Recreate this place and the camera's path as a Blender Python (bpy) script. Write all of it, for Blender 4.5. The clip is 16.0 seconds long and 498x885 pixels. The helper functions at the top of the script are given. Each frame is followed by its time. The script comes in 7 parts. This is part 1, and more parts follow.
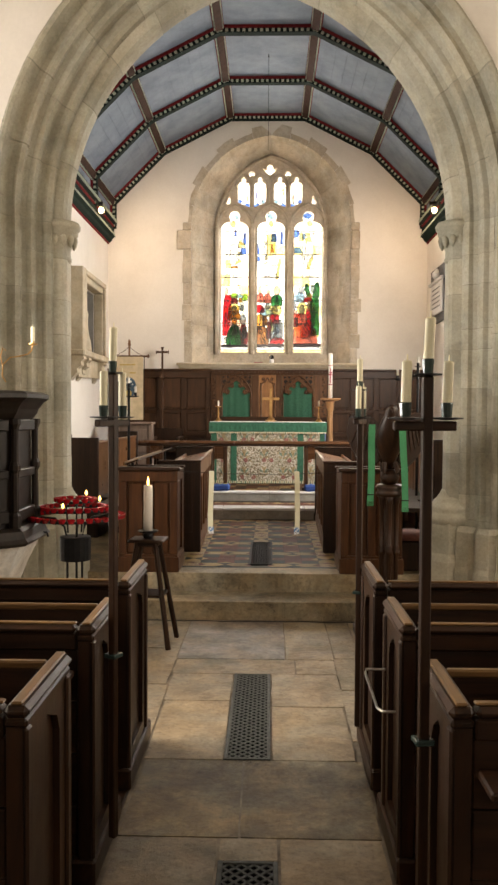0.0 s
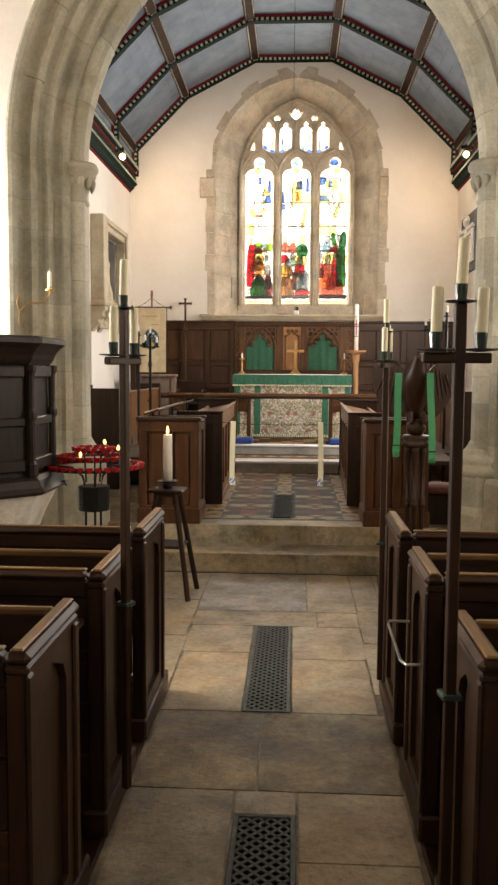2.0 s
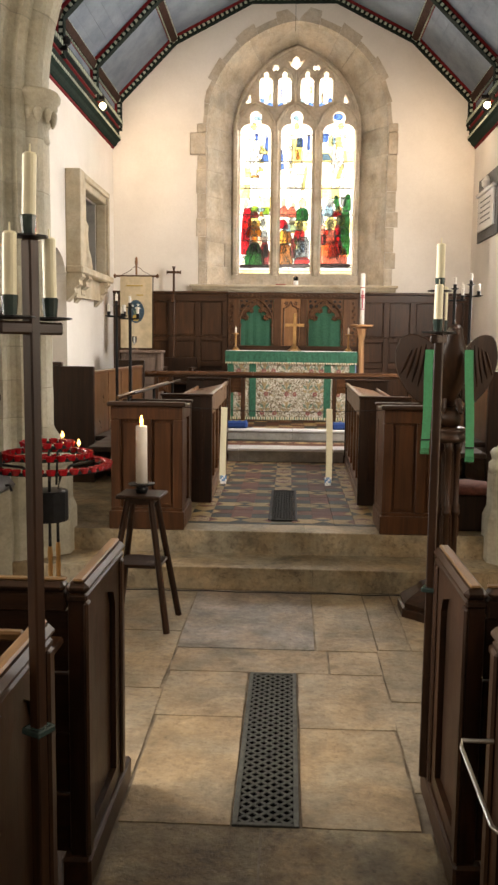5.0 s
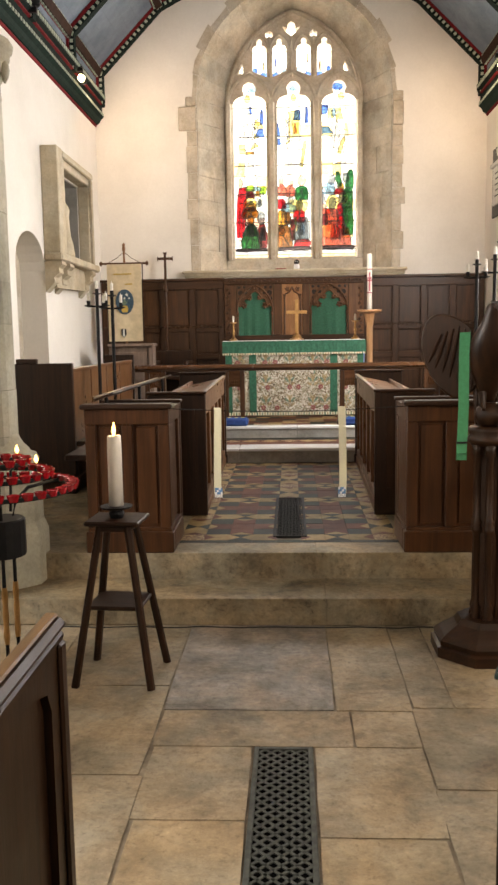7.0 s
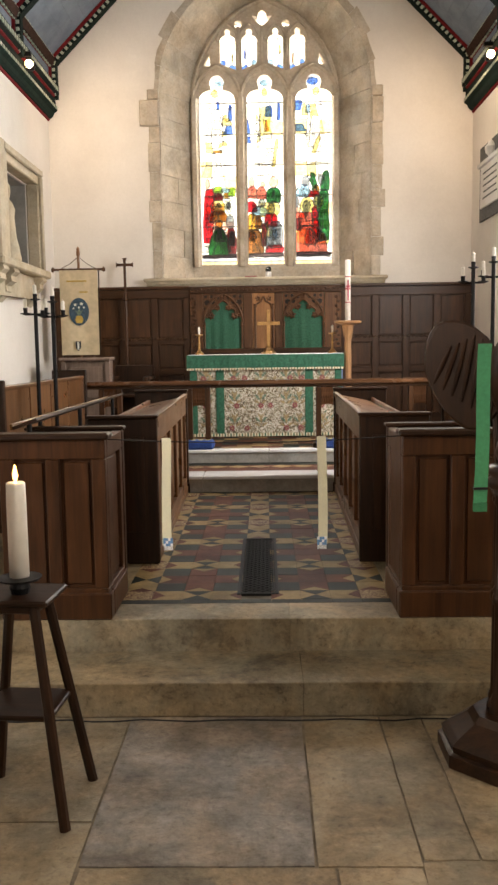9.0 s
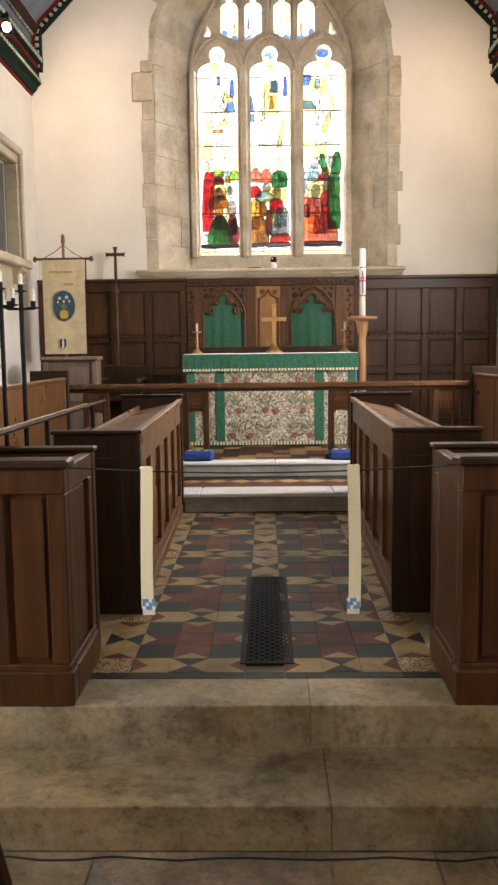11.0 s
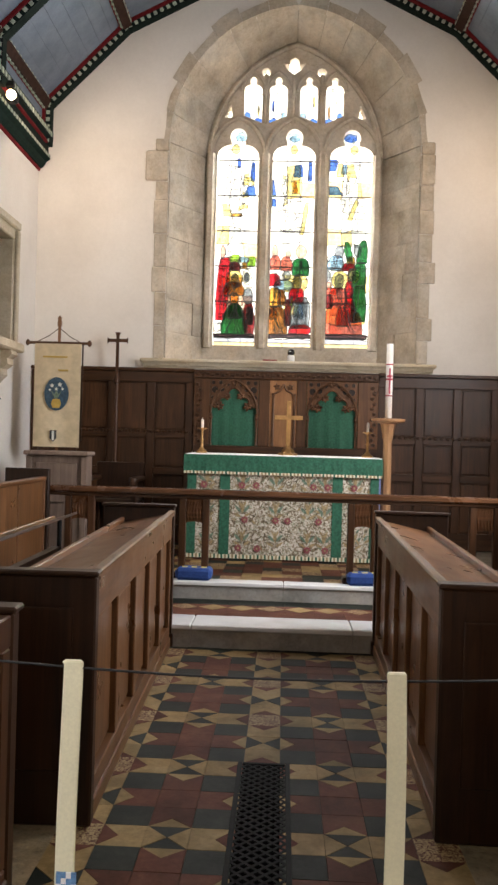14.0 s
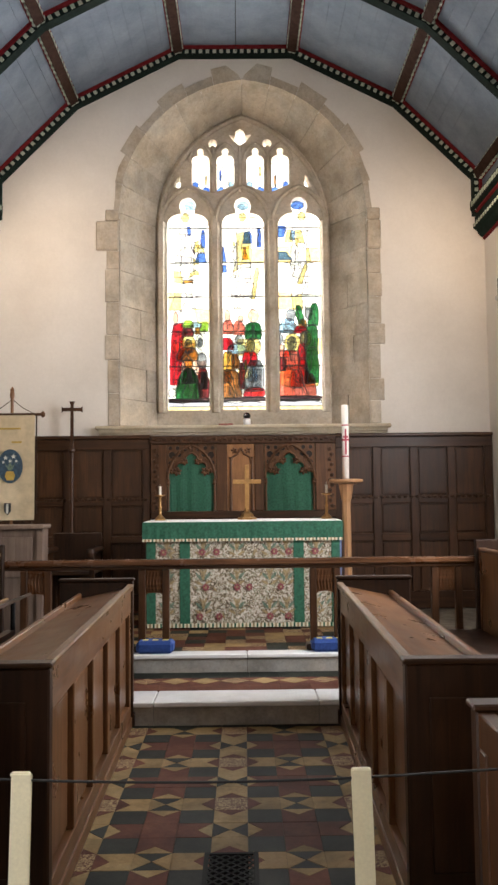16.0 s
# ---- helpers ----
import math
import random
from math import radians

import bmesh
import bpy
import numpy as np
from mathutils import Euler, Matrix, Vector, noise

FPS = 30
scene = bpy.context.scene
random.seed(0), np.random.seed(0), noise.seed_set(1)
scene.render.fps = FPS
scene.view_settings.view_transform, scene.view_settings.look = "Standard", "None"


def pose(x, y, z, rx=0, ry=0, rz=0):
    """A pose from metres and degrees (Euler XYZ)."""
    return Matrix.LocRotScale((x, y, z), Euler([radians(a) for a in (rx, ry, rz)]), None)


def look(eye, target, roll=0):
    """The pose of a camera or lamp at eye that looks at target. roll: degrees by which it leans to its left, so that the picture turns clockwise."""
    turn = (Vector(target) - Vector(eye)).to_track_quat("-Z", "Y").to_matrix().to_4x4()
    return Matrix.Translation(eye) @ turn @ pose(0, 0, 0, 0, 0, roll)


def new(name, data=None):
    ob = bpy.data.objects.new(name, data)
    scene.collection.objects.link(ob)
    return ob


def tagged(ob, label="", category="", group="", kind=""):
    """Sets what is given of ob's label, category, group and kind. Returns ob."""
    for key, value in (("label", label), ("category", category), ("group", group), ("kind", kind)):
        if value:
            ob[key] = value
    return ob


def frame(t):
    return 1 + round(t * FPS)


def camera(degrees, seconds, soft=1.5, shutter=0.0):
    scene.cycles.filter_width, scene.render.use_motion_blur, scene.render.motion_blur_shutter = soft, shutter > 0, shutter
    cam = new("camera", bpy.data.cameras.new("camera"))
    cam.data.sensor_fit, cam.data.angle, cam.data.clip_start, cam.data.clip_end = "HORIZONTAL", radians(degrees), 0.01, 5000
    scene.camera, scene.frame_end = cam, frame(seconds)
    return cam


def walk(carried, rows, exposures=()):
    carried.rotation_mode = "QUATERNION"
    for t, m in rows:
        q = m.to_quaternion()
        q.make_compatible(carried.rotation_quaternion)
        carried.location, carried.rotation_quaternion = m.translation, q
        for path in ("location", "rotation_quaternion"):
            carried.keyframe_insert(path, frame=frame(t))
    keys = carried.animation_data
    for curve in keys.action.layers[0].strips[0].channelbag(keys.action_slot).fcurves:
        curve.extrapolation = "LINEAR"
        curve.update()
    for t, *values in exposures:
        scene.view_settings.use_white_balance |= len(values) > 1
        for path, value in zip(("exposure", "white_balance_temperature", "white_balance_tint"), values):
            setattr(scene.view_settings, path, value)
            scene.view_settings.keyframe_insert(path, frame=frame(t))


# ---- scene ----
cam = camera(33.3, 16.0, 2.6)
PATH = [
    (0, (-0.028, -0.047, 1.538), (-0.076, 1.951, 1.469), 0.3),
    (0.5, (-0.031, -0.07, 1.557), (-0.064, 1.928, 1.476), 0.8),
    (1, (-0.025, -0.036, 1.537), (-0.06, 1.962, 1.446), 0.8),
    (1.5, (-0.015, 0.0, 1.502), (-0.086, 1.995, 1.37), 0.9),
    (2, (-0.009, 0.101, 1.479), (-0.117, 2.091, 1.306), 0.4),
    (2.5, (-0.052, 0.216, 1.499), (-0.132, 2.206, 1.316), -0.2),
    (3, (-0.053, 0.345, 1.494), (-0.111, 2.333, 1.286), -0.4),
    (3.5, (-0.037, 0.564, 1.484), (-0.114, 2.549, 1.255), 0.5),
    (6, (-0.084, 1.55, 1.465), (-0.201, 3.534, 1.236), 0.2),
    (6.5, (-0.068, 1.756, 1.454), (-0.208, 3.735, 1.204), -0.3),
    (7, (-0.077, 1.991, 1.462), (-0.18, 3.973, 1.212), -0.9),
    (7.5, (-0.046, 2.187, 1.461), (-0.134, 4.171, 1.221), -0.0),
    (8, (-0.002, 2.447, 1.458), (-0.08, 4.433, 1.23), 1.2),
    (8.5, (-0.014, 2.664, 1.459), (-0.085, 4.65, 1.231), 0.6),
    (9, (-0.046, 2.904, 1.456), (-0.087, 4.892, 1.238), -0.8),
    (11.5, (-0.086, 4.019, 1.464), (-0.132, 6.006, 1.242), -0.6),
    (12, (-0.058, 4.216, 1.486), (-0.155, 6.204, 1.291), -0.2),
    (12.5, (-0.075, 4.396, 1.49), (-0.202, 6.385, 1.321), -0.2),
    (13, (-0.109, 4.562, 1.524), (-0.207, 6.557, 1.417), -0.5),
    (13.5, (-0.104, 4.677, 1.536), (-0.176, 6.675, 1.484), 0.5),
    (14, (-0.056, 4.764, 1.558), (-0.136, 6.763, 1.55), 1.6),
    (14.5, (-0.038, 4.802, 1.584), (-0.118, 6.8, 1.617), 1.3),
    (15, (-0.05, 4.803, 1.606), (-0.082, 6.801, 1.683), -0.2),
    (15.5, (-0.039, 4.799, 1.617), (-0.033, 6.796, 1.728), -1.0),
    (16, (-0.034, 4.799, 1.625), (-0.02, 6.795, 1.755), -0.6),
]
walk(cam, [(t, look(eye, target, roll)) for t, eye, target, roll in PATH], [(0, -0.28, 7700, 15), (4, -0.2, 7700, 15), (6, -0.12, 7480, 15), (7.5, -0.17, 7400, 15), (8.2, -0.27, 7380, 15), (9, -0.28, 7350, 15), (12, -0.22, 7050, 15), (14, -0.46, 6700, 15), (16, -0.48, 6700, 15)])

# ---- world, sun and large lights ----
world = bpy.data.worlds.new("sky")
scene.world = world
world.use_nodes = True
wn = world.node_tree.nodes
sky = wn.new("ShaderNodeTexSky")
sky.sky_type = "NISHITA"
sky.sun_disc = False
sky.sun_elevation, sky.sun_rotation = radians(48), radians(150)
world.node_tree.links.new(sky.outputs[0], wn["Background"].inputs[0])
wn["Background"].inputs[1].default_value = 0.12

sun = new("sun", bpy.data.lights.new("sun", "SUN"))
sun.data.energy, sun.data.angle, sun.data.color = 2.0, radians(0.5), (1, 0.95, 0.86)
sun.matrix_world = look((6, -10, 12), (0, 0, 0))


def area_lamp(name, eye, target, width, height, watts, color=(1, 1, 1)):
    lamp = new(name, bpy.data.lights.new(name, "AREA"))
    lamp.data.shape, lamp.data.size, lamp.data.size_y = "RECTANGLE", width, height
    lamp.data.energy, lamp.data.color = watts, color
    lamp.matrix_world = look(eye, target)
    return lamp


# daylight in the window openings; the west lamp is an added fill
area_lamp("east_window_daylight", (-0.02, 14.3, 4.1), (-0.02, 11.0, 4.0), 2.4, 4.0, 1080, (0.97, 0.99, 1))
area_lamp("chancel_south_window_daylight", (2.54, 9.5, 2.7), (0.0, 9.9, 1.3), 1.3, 1.9, 265, (0.90, 0.95, 1))
area_lamp("nave_south_window_daylight", (3.98, 3.6, 2.6), (-1.4, 5.6, 1.2), 1.4, 2.0, 108, (1, 0.95, 0.86))
area_lamp("nave_north_window_daylight", (-3.98, 3.2, 2.6), (1.6, 5.4, 1.0), 1.4, 2.0, 130, (1, 0.95, 0.86))
area_lamp("pulpit_window_daylight", (-3.98, 4.75, 1.7), (-1.5, 5.5, 0.7), 0.9, 1.5, 310, (0.86, 0.93, 1))
# unseen fill lamp behind the view, added to lift the dark nave
area_lamp("west_window_daylight", (-0.1, -5.15, 3.6), (-0.1, 0, 3.2), 1.8, 2.4, 75, (1, 0.95, 0.88))


def spot(name, eye, target, watts, degrees=95):
    lamp = new(name, bpy.data.lights.new(name, "SPOT"))
    lamp.data.energy, lamp.data.color, lamp.data.shadow_soft_size = watts, (1, 0.80, 0.60), 0.05
    lamp.data.spot_size, lamp.data.spot_blend = radians(degrees), 1.0
    lamp.matrix_world = look(eye, target)


spot("spotlight_north", (-2.24, 11.66, 4.36), (-1.1, 13.0, 3.6), 75, 165)
spot("spotlight_south", (2.12, 11.66, 4.36), (1.1, 13.0, 3.6), 68, 165)

# ---- materials ----


def material(name, build):
    m = bpy.data.materials.new(name)
    m.use_nodes = True
    t = m.node_tree
    build(t, t.nodes["Principled BSDF"])
    return m


def coords(t, scale=(1, 1, 1), world_space=False):
    mp = t.nodes.new("ShaderNodeMapping")
    mp.inputs["Scale"].default_value = scale
    if world_space:
        g = t.nodes.new("ShaderNodeNewGeometry")
        t.links.new(g.outputs["Position"], mp.inputs[0])
    else:
        g = t.nodes.new("ShaderNodeTexCoord")
        t.links.new(g.outputs["Object"], mp.inputs[0])
    return mp.outputs[0]


def noise_node(t, vec, scale, detail=5, rough=0.6, distortion=0.0):
    n = t.nodes.new("ShaderNodeTexNoise")
    n.inputs["Scale"].default_value = scale
    n.inputs["Detail"].default_value = detail
    n.inputs["Roughness"].default_value = rough
    n.inputs["Distortion"].default_value = distortion
    t.links.new(vec, n.inputs["Vector"])
    return n.outputs["Fac"]


def ramp(t, fac, stops):
    r = t.nodes.new("ShaderNodeValToRGB")
    els = r.color_ramp.elements
    while len(els) < len(stops):
        els.new(0.5)
    for e, (p, c) in zip(els, stops):
        e.position, e.color = p, (*c, 1)
    t.links.new(fac, r.inputs[0])
    return r.outputs[0]


def mix(t, fac, a, b, mode="MIX"):
    n = t.nodes.new("ShaderNodeMix")
    n.data_type, n.blend_type = "RGBA", mode
    for sock, v in ((n.inputs[0], fac), (n.inputs[6], a), (n.inputs[7], b)):
        if isinstance(v, bpy.types.NodeSocket):
            t.links.new(v, sock)
        elif isinstance(v, tuple):
            sock.default_value = (*v, 1)
        else:
            sock.default_value = v
    return n.outputs[2]


def bump(t, bsdf, height, strength=0.3, distance=0.01):
    b = t.nodes.new("ShaderNodeBump")
    b.inputs["Strength"].default_value, b.inputs["Distance"].default_value = strength, distance
    t.links.new(height, b.inputs["Height"])
    t.links.new(b.outputs[0], bsdf.inputs["Normal"])


def random_tint(t, low=0.75, high=1.2, island=False):
    if island:
        o = t.nodes.new("ShaderNodeNewGeometry").outputs["Random Per Island"]
    else:
        o = t.nodes.new("ShaderNodeObjectInfo").outputs["Random"]
    r = t.nodes.new("ShaderNodeMapRange")
    r.inputs[3].default_value, r.inputs[4].default_value = low, high
    t.links.new(o, r.inputs[0])
    c = t.nodes.new("ShaderNodeCombineColor")
    for s in c.inputs:
        t.links.new(r.outputs[0], s)
    return c.outputs[0]


def stone_like(name, dark, mid, light, scale=3.0, rough=0.85, bumped=0.35, tint=None, spots=0.5, fine=60, gloss=0.3, stains=0.0):
    def build(t, b):
        v = coords(t, world_space=True)
        big = noise_node(t, v, scale, 4, 0.6)
        small = noise_node(t, v, fine, 6, 0.7)
        col = ramp(t, big, [(0.3, dark), (0.5, mid), (0.72, light)])
        grain = ramp(t, small, [(0.3, (0.72, 0.72, 0.72)), (0.7, (1.12, 1.12, 1.12))])
        col = mix(t, spots, col, grain, "MULTIPLY")
        if stains:
            patch = noise_node(t, v, 2.3, 9, 0.78, 0.3)
            col = mix(t, stains, col, ramp(t, patch, [(0.36, (0.42, 0.38, 0.33)), (0.47, (0.9, 0.85, 0.78)), (0.6, (1.15, 1.12, 1.08))]), "MULTIPLY")
            warm = noise_node(t, v, 3.1, 4, 0.6, 0.4)
            col = mix(t, stains * 0.8, col, ramp(t, warm, [(0.4, (0.86, 0.93, 1.0)), (0.6, (1.1, 0.98, 0.82))]), "MULTIPLY")
            pits = noise_node(t, v, 34.0, 10, 0.82, 0.2)
            col = mix(t, stains, col, ramp(t, pits, [(0.36, (0.45, 0.43, 0.40)), (0.47, (0.95, 0.95, 0.95)), (0.56, (1.02, 1.02, 1.02)), (0.68, (1.5, 1.48, 1.42))]), "MULTIPLY")
            scuff = noise_node(t, v, 9.0, 12, 0.8, 0.6)
            col = mix(t, ramp(t, scuff, [(0.60, (0, 0, 0)), (0.72, (stains * 0.55,) * 3)]), col, light)
        if tint:
            col = mix(t, 1.0, col, random_tint(t, *tint), "MULTIPLY")
        t.links.new(col, b.inputs["Base Color"])
        b.inputs["Roughness"].default_value = rough
        b.inputs["Specular IOR Level"].default_value = gloss
        bump(t, b, small, bumped, 0.006)
    return material(name, build)


def wood_like(name, dark, light, rough=0.38, grain_axis=2, tint=(0.8, 1.2), gloss=0.3, relief=0.22, blotchy=0.55):
    def build(t, b):
        s = [14, 14, 14]
        s[grain_axis] = 0.9
        v = coords(t, tuple(s))
        g = noise_node(t, v, 2.2, 6, 0.65, 0.6)
        v2 = coords(t, world_space=True)
        blotch = noise_node(t, v2, 5.0, 4, 0.6)
        col = ramp(t, g, [(0.3, dark), (0.7, light)])
        col = mix(t, blotchy, col, ramp(t, blotch, [(0.3, (0.6, 0.6, 0.6)), (0.7, (1.25, 1.2, 1.15))]), "MULTIPLY")
        col = mix(t, 1.0, col, random_tint(t, *tint), "MULTIPLY")
        t.links.new(col, b.inputs["Base Color"])
        rr = ramp(t, blotch, [(0.3, (rough - 0.04,) * 3), (0.7, (rough + 0.07,) * 3)])
        t.links.new(rr, b.inputs["Roughness"])
        b.inputs["Specular IOR Level"].default_value = gloss
        bump(t, b, g, relief, 0.004)
    return material(name, build)


def plain(name, color, rough=0.5, metal=0.0, vary=0.25, scale=20.0, emit=None, strength=0.0, bumped=0.1, gloss=0.4):
    def build(t, b):
        v = coords(t, world_space=True)
        n = noise_node(t, v, scale, 4, 0.6)
        lo, hi = 1 - vary, 1 + vary
        col = ramp(t, n, [(0.3, tuple(c * lo for c in color)), (0.7, tuple(min(1, c * hi) for c in color))])
        t.links.new(col, b.inputs["Base Color"])
        b.inputs["Roughness"].default_value, b.inputs["Metallic"].default_value = rough, metal
        b.inputs["Specular IOR Level"].default_value = gloss
        if bumped:
            bump(t, b, n, bumped, 0.003)
        if emit:
            b.inputs["Emission Color"].default_value = (*emit, 1)
            b.inputs["Emission Strength"].default_value = strength
    return material(name, build)


PLASTER = stone_like("limewashed_plaster", (0.70, 0.655, 0.59), (0.76, 0.715, 0.65), (0.80, 0.76, 0.70), 1.3, 0.9, 0.25, None, 0.15, 35)
ARCH_STONE = stone_like("arch_limestone", (0.28, 0.265, 0.21), (0.40, 0.385, 0.315), (0.49, 0.465, 0.385), 2.2, 0.85, 0.5, (0.84, 1.12), 0.55, 45, 0.2, 0.3)
ARCH_MORTAR = stone_like("arch_mortar", (0.22, 0.205, 0.16), (0.28, 0.265, 0.21), (0.36, 0.34, 0.27), 6, 0.95)
LIME_MORTAR = stone_like("pale_lime_mortar", (0.36, 0.32, 0.26), (0.45, 0.405, 0.335), (0.54, 0.49, 0.41), 8, 0.95)
EAST_STONE = stone_like("window_limestone", (0.40, 0.345, 0.27), (0.52, 0.46, 0.375), (0.63, 0.575, 0.485), 4.0, 0.85, 0.6, (0.88, 1.1), 0.45, 40, 0.2, 0.35)
FLAG = stone_like("flagstone", (0.205, 0.163, 0.112), (0.295, 0.24, 0.168), (0.39, 0.325, 0.24), 4.5, 0.6, 0.8, (0.80, 1.12), 0.7, 30, 0.22, 0.75)
FLAG_GREY = stone_like("blue_grey_flagstone", (0.16, 0.142, 0.13), (0.25, 0.222, 0.20), (0.38, 0.325, 0.285), 5.0, 0.6, 0.9, (0.9, 1.1), 0.9, 30, 0.22, 0.8)
FLAG_OLIVE = stone_like("olive_flagstone", (0.10, 0.078, 0.046), (0.18, 0.143, 0.086), (0.28, 0.225, 0.138), 6.0, 0.6, 0.9, (0.9, 1.1), 0.9, 30, 0.22, 1.0)
FLAG_SAND = stone_like("sandy_flagstone", (0.23, 0.175, 0.108), (0.325, 0.253, 0.163), (0.42, 0.335, 0.225), 4.0, 0.6, 0.8, (0.86, 1.1), 0.7, 30, 0.22, 0.7)
FLAG_JOINT = stone_like("floor_joint", (0.09, 0.07, 0.048), (0.18, 0.145, 0.105), (0.32, 0.265, 0.195), 7, 0.95)
STEP_STONE = stone_like("step_stone", (0.17, 0.138, 0.09), (0.26, 0.21, 0.14), (0.36, 0.295, 0.20), 3.5, 0.68, 0.8, (0.88, 1.1), 0.7, 30, 0.2, 0.85)
# whitish stone made whiter; the cool daylight on it is put into the colour
DAYLIT_STONE = stone_like("daylit_whitish_stone", (0.50, 0.50, 0.48), (0.66, 0.66, 0.64), (0.78, 0.78, 0.76), 5, 0.85, 0.5, None, 0.5, 40, 0.2, 0.35)
MARBLE = stone_like("pale_marble", (0.66, 0.645, 0.62), (0.74, 0.73, 0.71), (0.82, 0.81, 0.79), 4, 0.24, 0.08, None, 0.15, 60, 0.5)
GREY_STONE = stone_like("grey_riser_stone", (0.26, 0.245, 0.22), (0.36, 0.34, 0.31), (0.46, 0.435, 0.40), 4, 0.5, 0.2, None, 0.5, 60, 0.4, 0.4)
MONUMENT = stone_like("monument_marble", (0.40, 0.335, 0.235), (0.49, 0.42, 0.305), (0.57, 0.50, 0.385), 4, 0.7, 0.2, None, 0.4, 60, 0.2, 0.3)
MONUMENT_DARK = stone_like("monument_grey_marble", (0.22, 0.21, 0.19), (0.28, 0.265, 0.24), (0.34, 0.32, 0.29), 5, 0.5, 0.1)
TABLET = stone_like("tablet_slate", (0.03, 0.03, 0.03), (0.05, 0.05, 0.05), (0.075, 0.075, 0.07), 5, 0.5)
OAK_DARK = wood_like("dark_oak", (0.010, 0.0042, 0.0017), (0.044, 0.0175, 0.0066), 0.4)
OAK_DARK_X = wood_like("dark_oak_long", (0.010, 0.0042, 0.0017), (0.044, 0.0175, 0.0066), 0.4, 0)
OAK_DARK_Y = wood_like("dark_oak_deep", (0.010, 0.0042, 0.0017), (0.044, 0.0175, 0.0066), 0.4, 1)
# same oak as the stalls; the desks' shade is put into this colour
OAK_SHADED = wood_like("shaded_desk_oak", (0.026, 0.0092, 0.0030), (0.078, 0.0290, 0.0095), 0.34, 2, (0.9, 1.1), 0.35, 0.12, 0.4)
# stall oak lightened; the south window's light is put into its colour
OAK_LIT = wood_like("lit_stall_oak", (0.07, 0.029, 0.0105), (0.19, 0.084, 0.033), 0.30, 2, (0.9, 1.1), 0.45, 0.07, 0.3)
OAK_LIT_Y = wood_like("lit_stall_oak_long", (0.07, 0.029, 0.0105), (0.19, 0.084, 0.033), 0.30, 1, (0.9, 1.1), 0.45, 0.07, 0.3)
# golden tone for edges: wear together with a painted highlight
OAK_WORN_HIGHLIGHT = wood_like("worn_oak_highlight", (0.07, 0.034, 0.011), (0.23, 0.125, 0.045), 0.4, 0)
OAK_WORN_HIGHLIGHT_Y = wood_like("worn_oak_highlight_deep", (0.07, 0.034, 0.011), (0.23, 0.125, 0.045), 0.4, 1)
OAK_PANEL = wood_like("panelling_oak", (0.026, 0.0112, 0.0046), (0.088, 0.038, 0.016), 0.36)
OAK_PANEL_X = wood_like("panelling_oak_long", (0.026, 0.0112, 0.0046), (0.088, 0.038, 0.016), 0.36, 0)
OAK_PALE = wood_like("pale_oak", (0.19, 0.085, 0.034), (0.34, 0.165, 0.07), 0.4)
OAK_BLOND = wood_like("blond_oak", (0.34, 0.17, 0.075), (0.52, 0.28, 0.13), 0.35, 2, (0.9, 1.1), 0.4, 0.08, 0.3)
OAK_POLISHED = wood_like("polished_rail_oak", (0.065, 0.026, 0.011), (0.16, 0.07, 0.03), 0.24, 0, (0.9, 1.1), 0.5, 0.06, 0.3)
OAK_BLACK = wood_like("blackened_oak", (0.006, 0.004, 0.003), (0.022, 0.014, 0.010), 0.4)
OAK_CARVED = wood_like("carved_oak", (0.055, 0.023, 0.009), (0.15, 0.068, 0.029), 0.42)
IRON = plain("black_iron", (0.012, 0.012, 0.013), 0.45, 0.6, 0.3)
GRATE_BLACK = plain("blackened_iron_grating", (0.008, 0.008, 0.007), 0.7, 0.0, 0.3, 20, None, 0, 0.1, 0.08)
GRATE = plain("cast_iron_grating", (0.04, 0.042, 0.034), 0.6, 0.1, 0.4, 30, None, 0, 0.2, 0.2)
# black that stands for the unlit depth under the gratings
VOID_SHADE = plain("painted_duct_darkness", (0.003, 0.003, 0.003), 0.95, 0, 0.1, 20, None, 0, 0, 0.0)
BRASS = plain("aged_brass", (0.52, 0.30, 0.12), 0.3, 0.9, 0.2)
STEEL = plain("bent_steel_rod", (0.5, 0.48, 0.44), 0.3, 1.0, 0.1)
WAX = plain("cream_wax", (0.80, 0.75, 0.53), 0.45, 0, 0.06)
WAX_WHITE = plain("white_wax", (0.86, 0.82, 0.74), 0.4, 0, 0.05)
WAX_RED = plain("red_candle_transfer", (0.4, 0.03, 0.05), 0.5, 0, 0.1)
FLAME = plain("candle_flame", (1, 0.6, 0.2), 0.5, 0, 0.0, 20, (1, 0.55, 0.16), 9, 0)
BULB = plain("lit_bulb", (1, 0.85, 0.6), 0.5, 0, 0.0, 20, (1, 0.72, 0.40), 14, 0)
RED_GLASS = plain("red_votive_glass", (0.34, 0.010, 0.016), 0.15, 0, 0.3)
RED_CLOTH = plain("red_cushion", (0.22, 0.015, 0.02), 0.9, 0, 0.2, 90)
FADED_CLOTH = plain("faded_red_brown_cloth", (0.15, 0.05, 0.035), 0.9, 0, 0.3, 30)
GREEN_CLOTH = plain("green_damask", (0.024, 0.115, 0.066), 0.75, 0, 0.35, 55, None, 0, 0.25)
GREEN_RIBBON = plain("green_ribbon", (0.038, 0.235, 0.105), 0.6, 0, 0.15, 80)
CREAM_RIBBON = plain("cream_woven_ribbon", (0.74, 0.69, 0.49), 0.7, 0, 0.06, 150)
LINEN = plain("white_linen", (0.82, 0.81, 0.8), 0.8, 0, 0.05, 60)
BLUE_WOOL = plain("blue_needlepoint", (0.016, 0.05, 0.19), 0.85, 0, 0.35, 120, None, 0, 0.4)
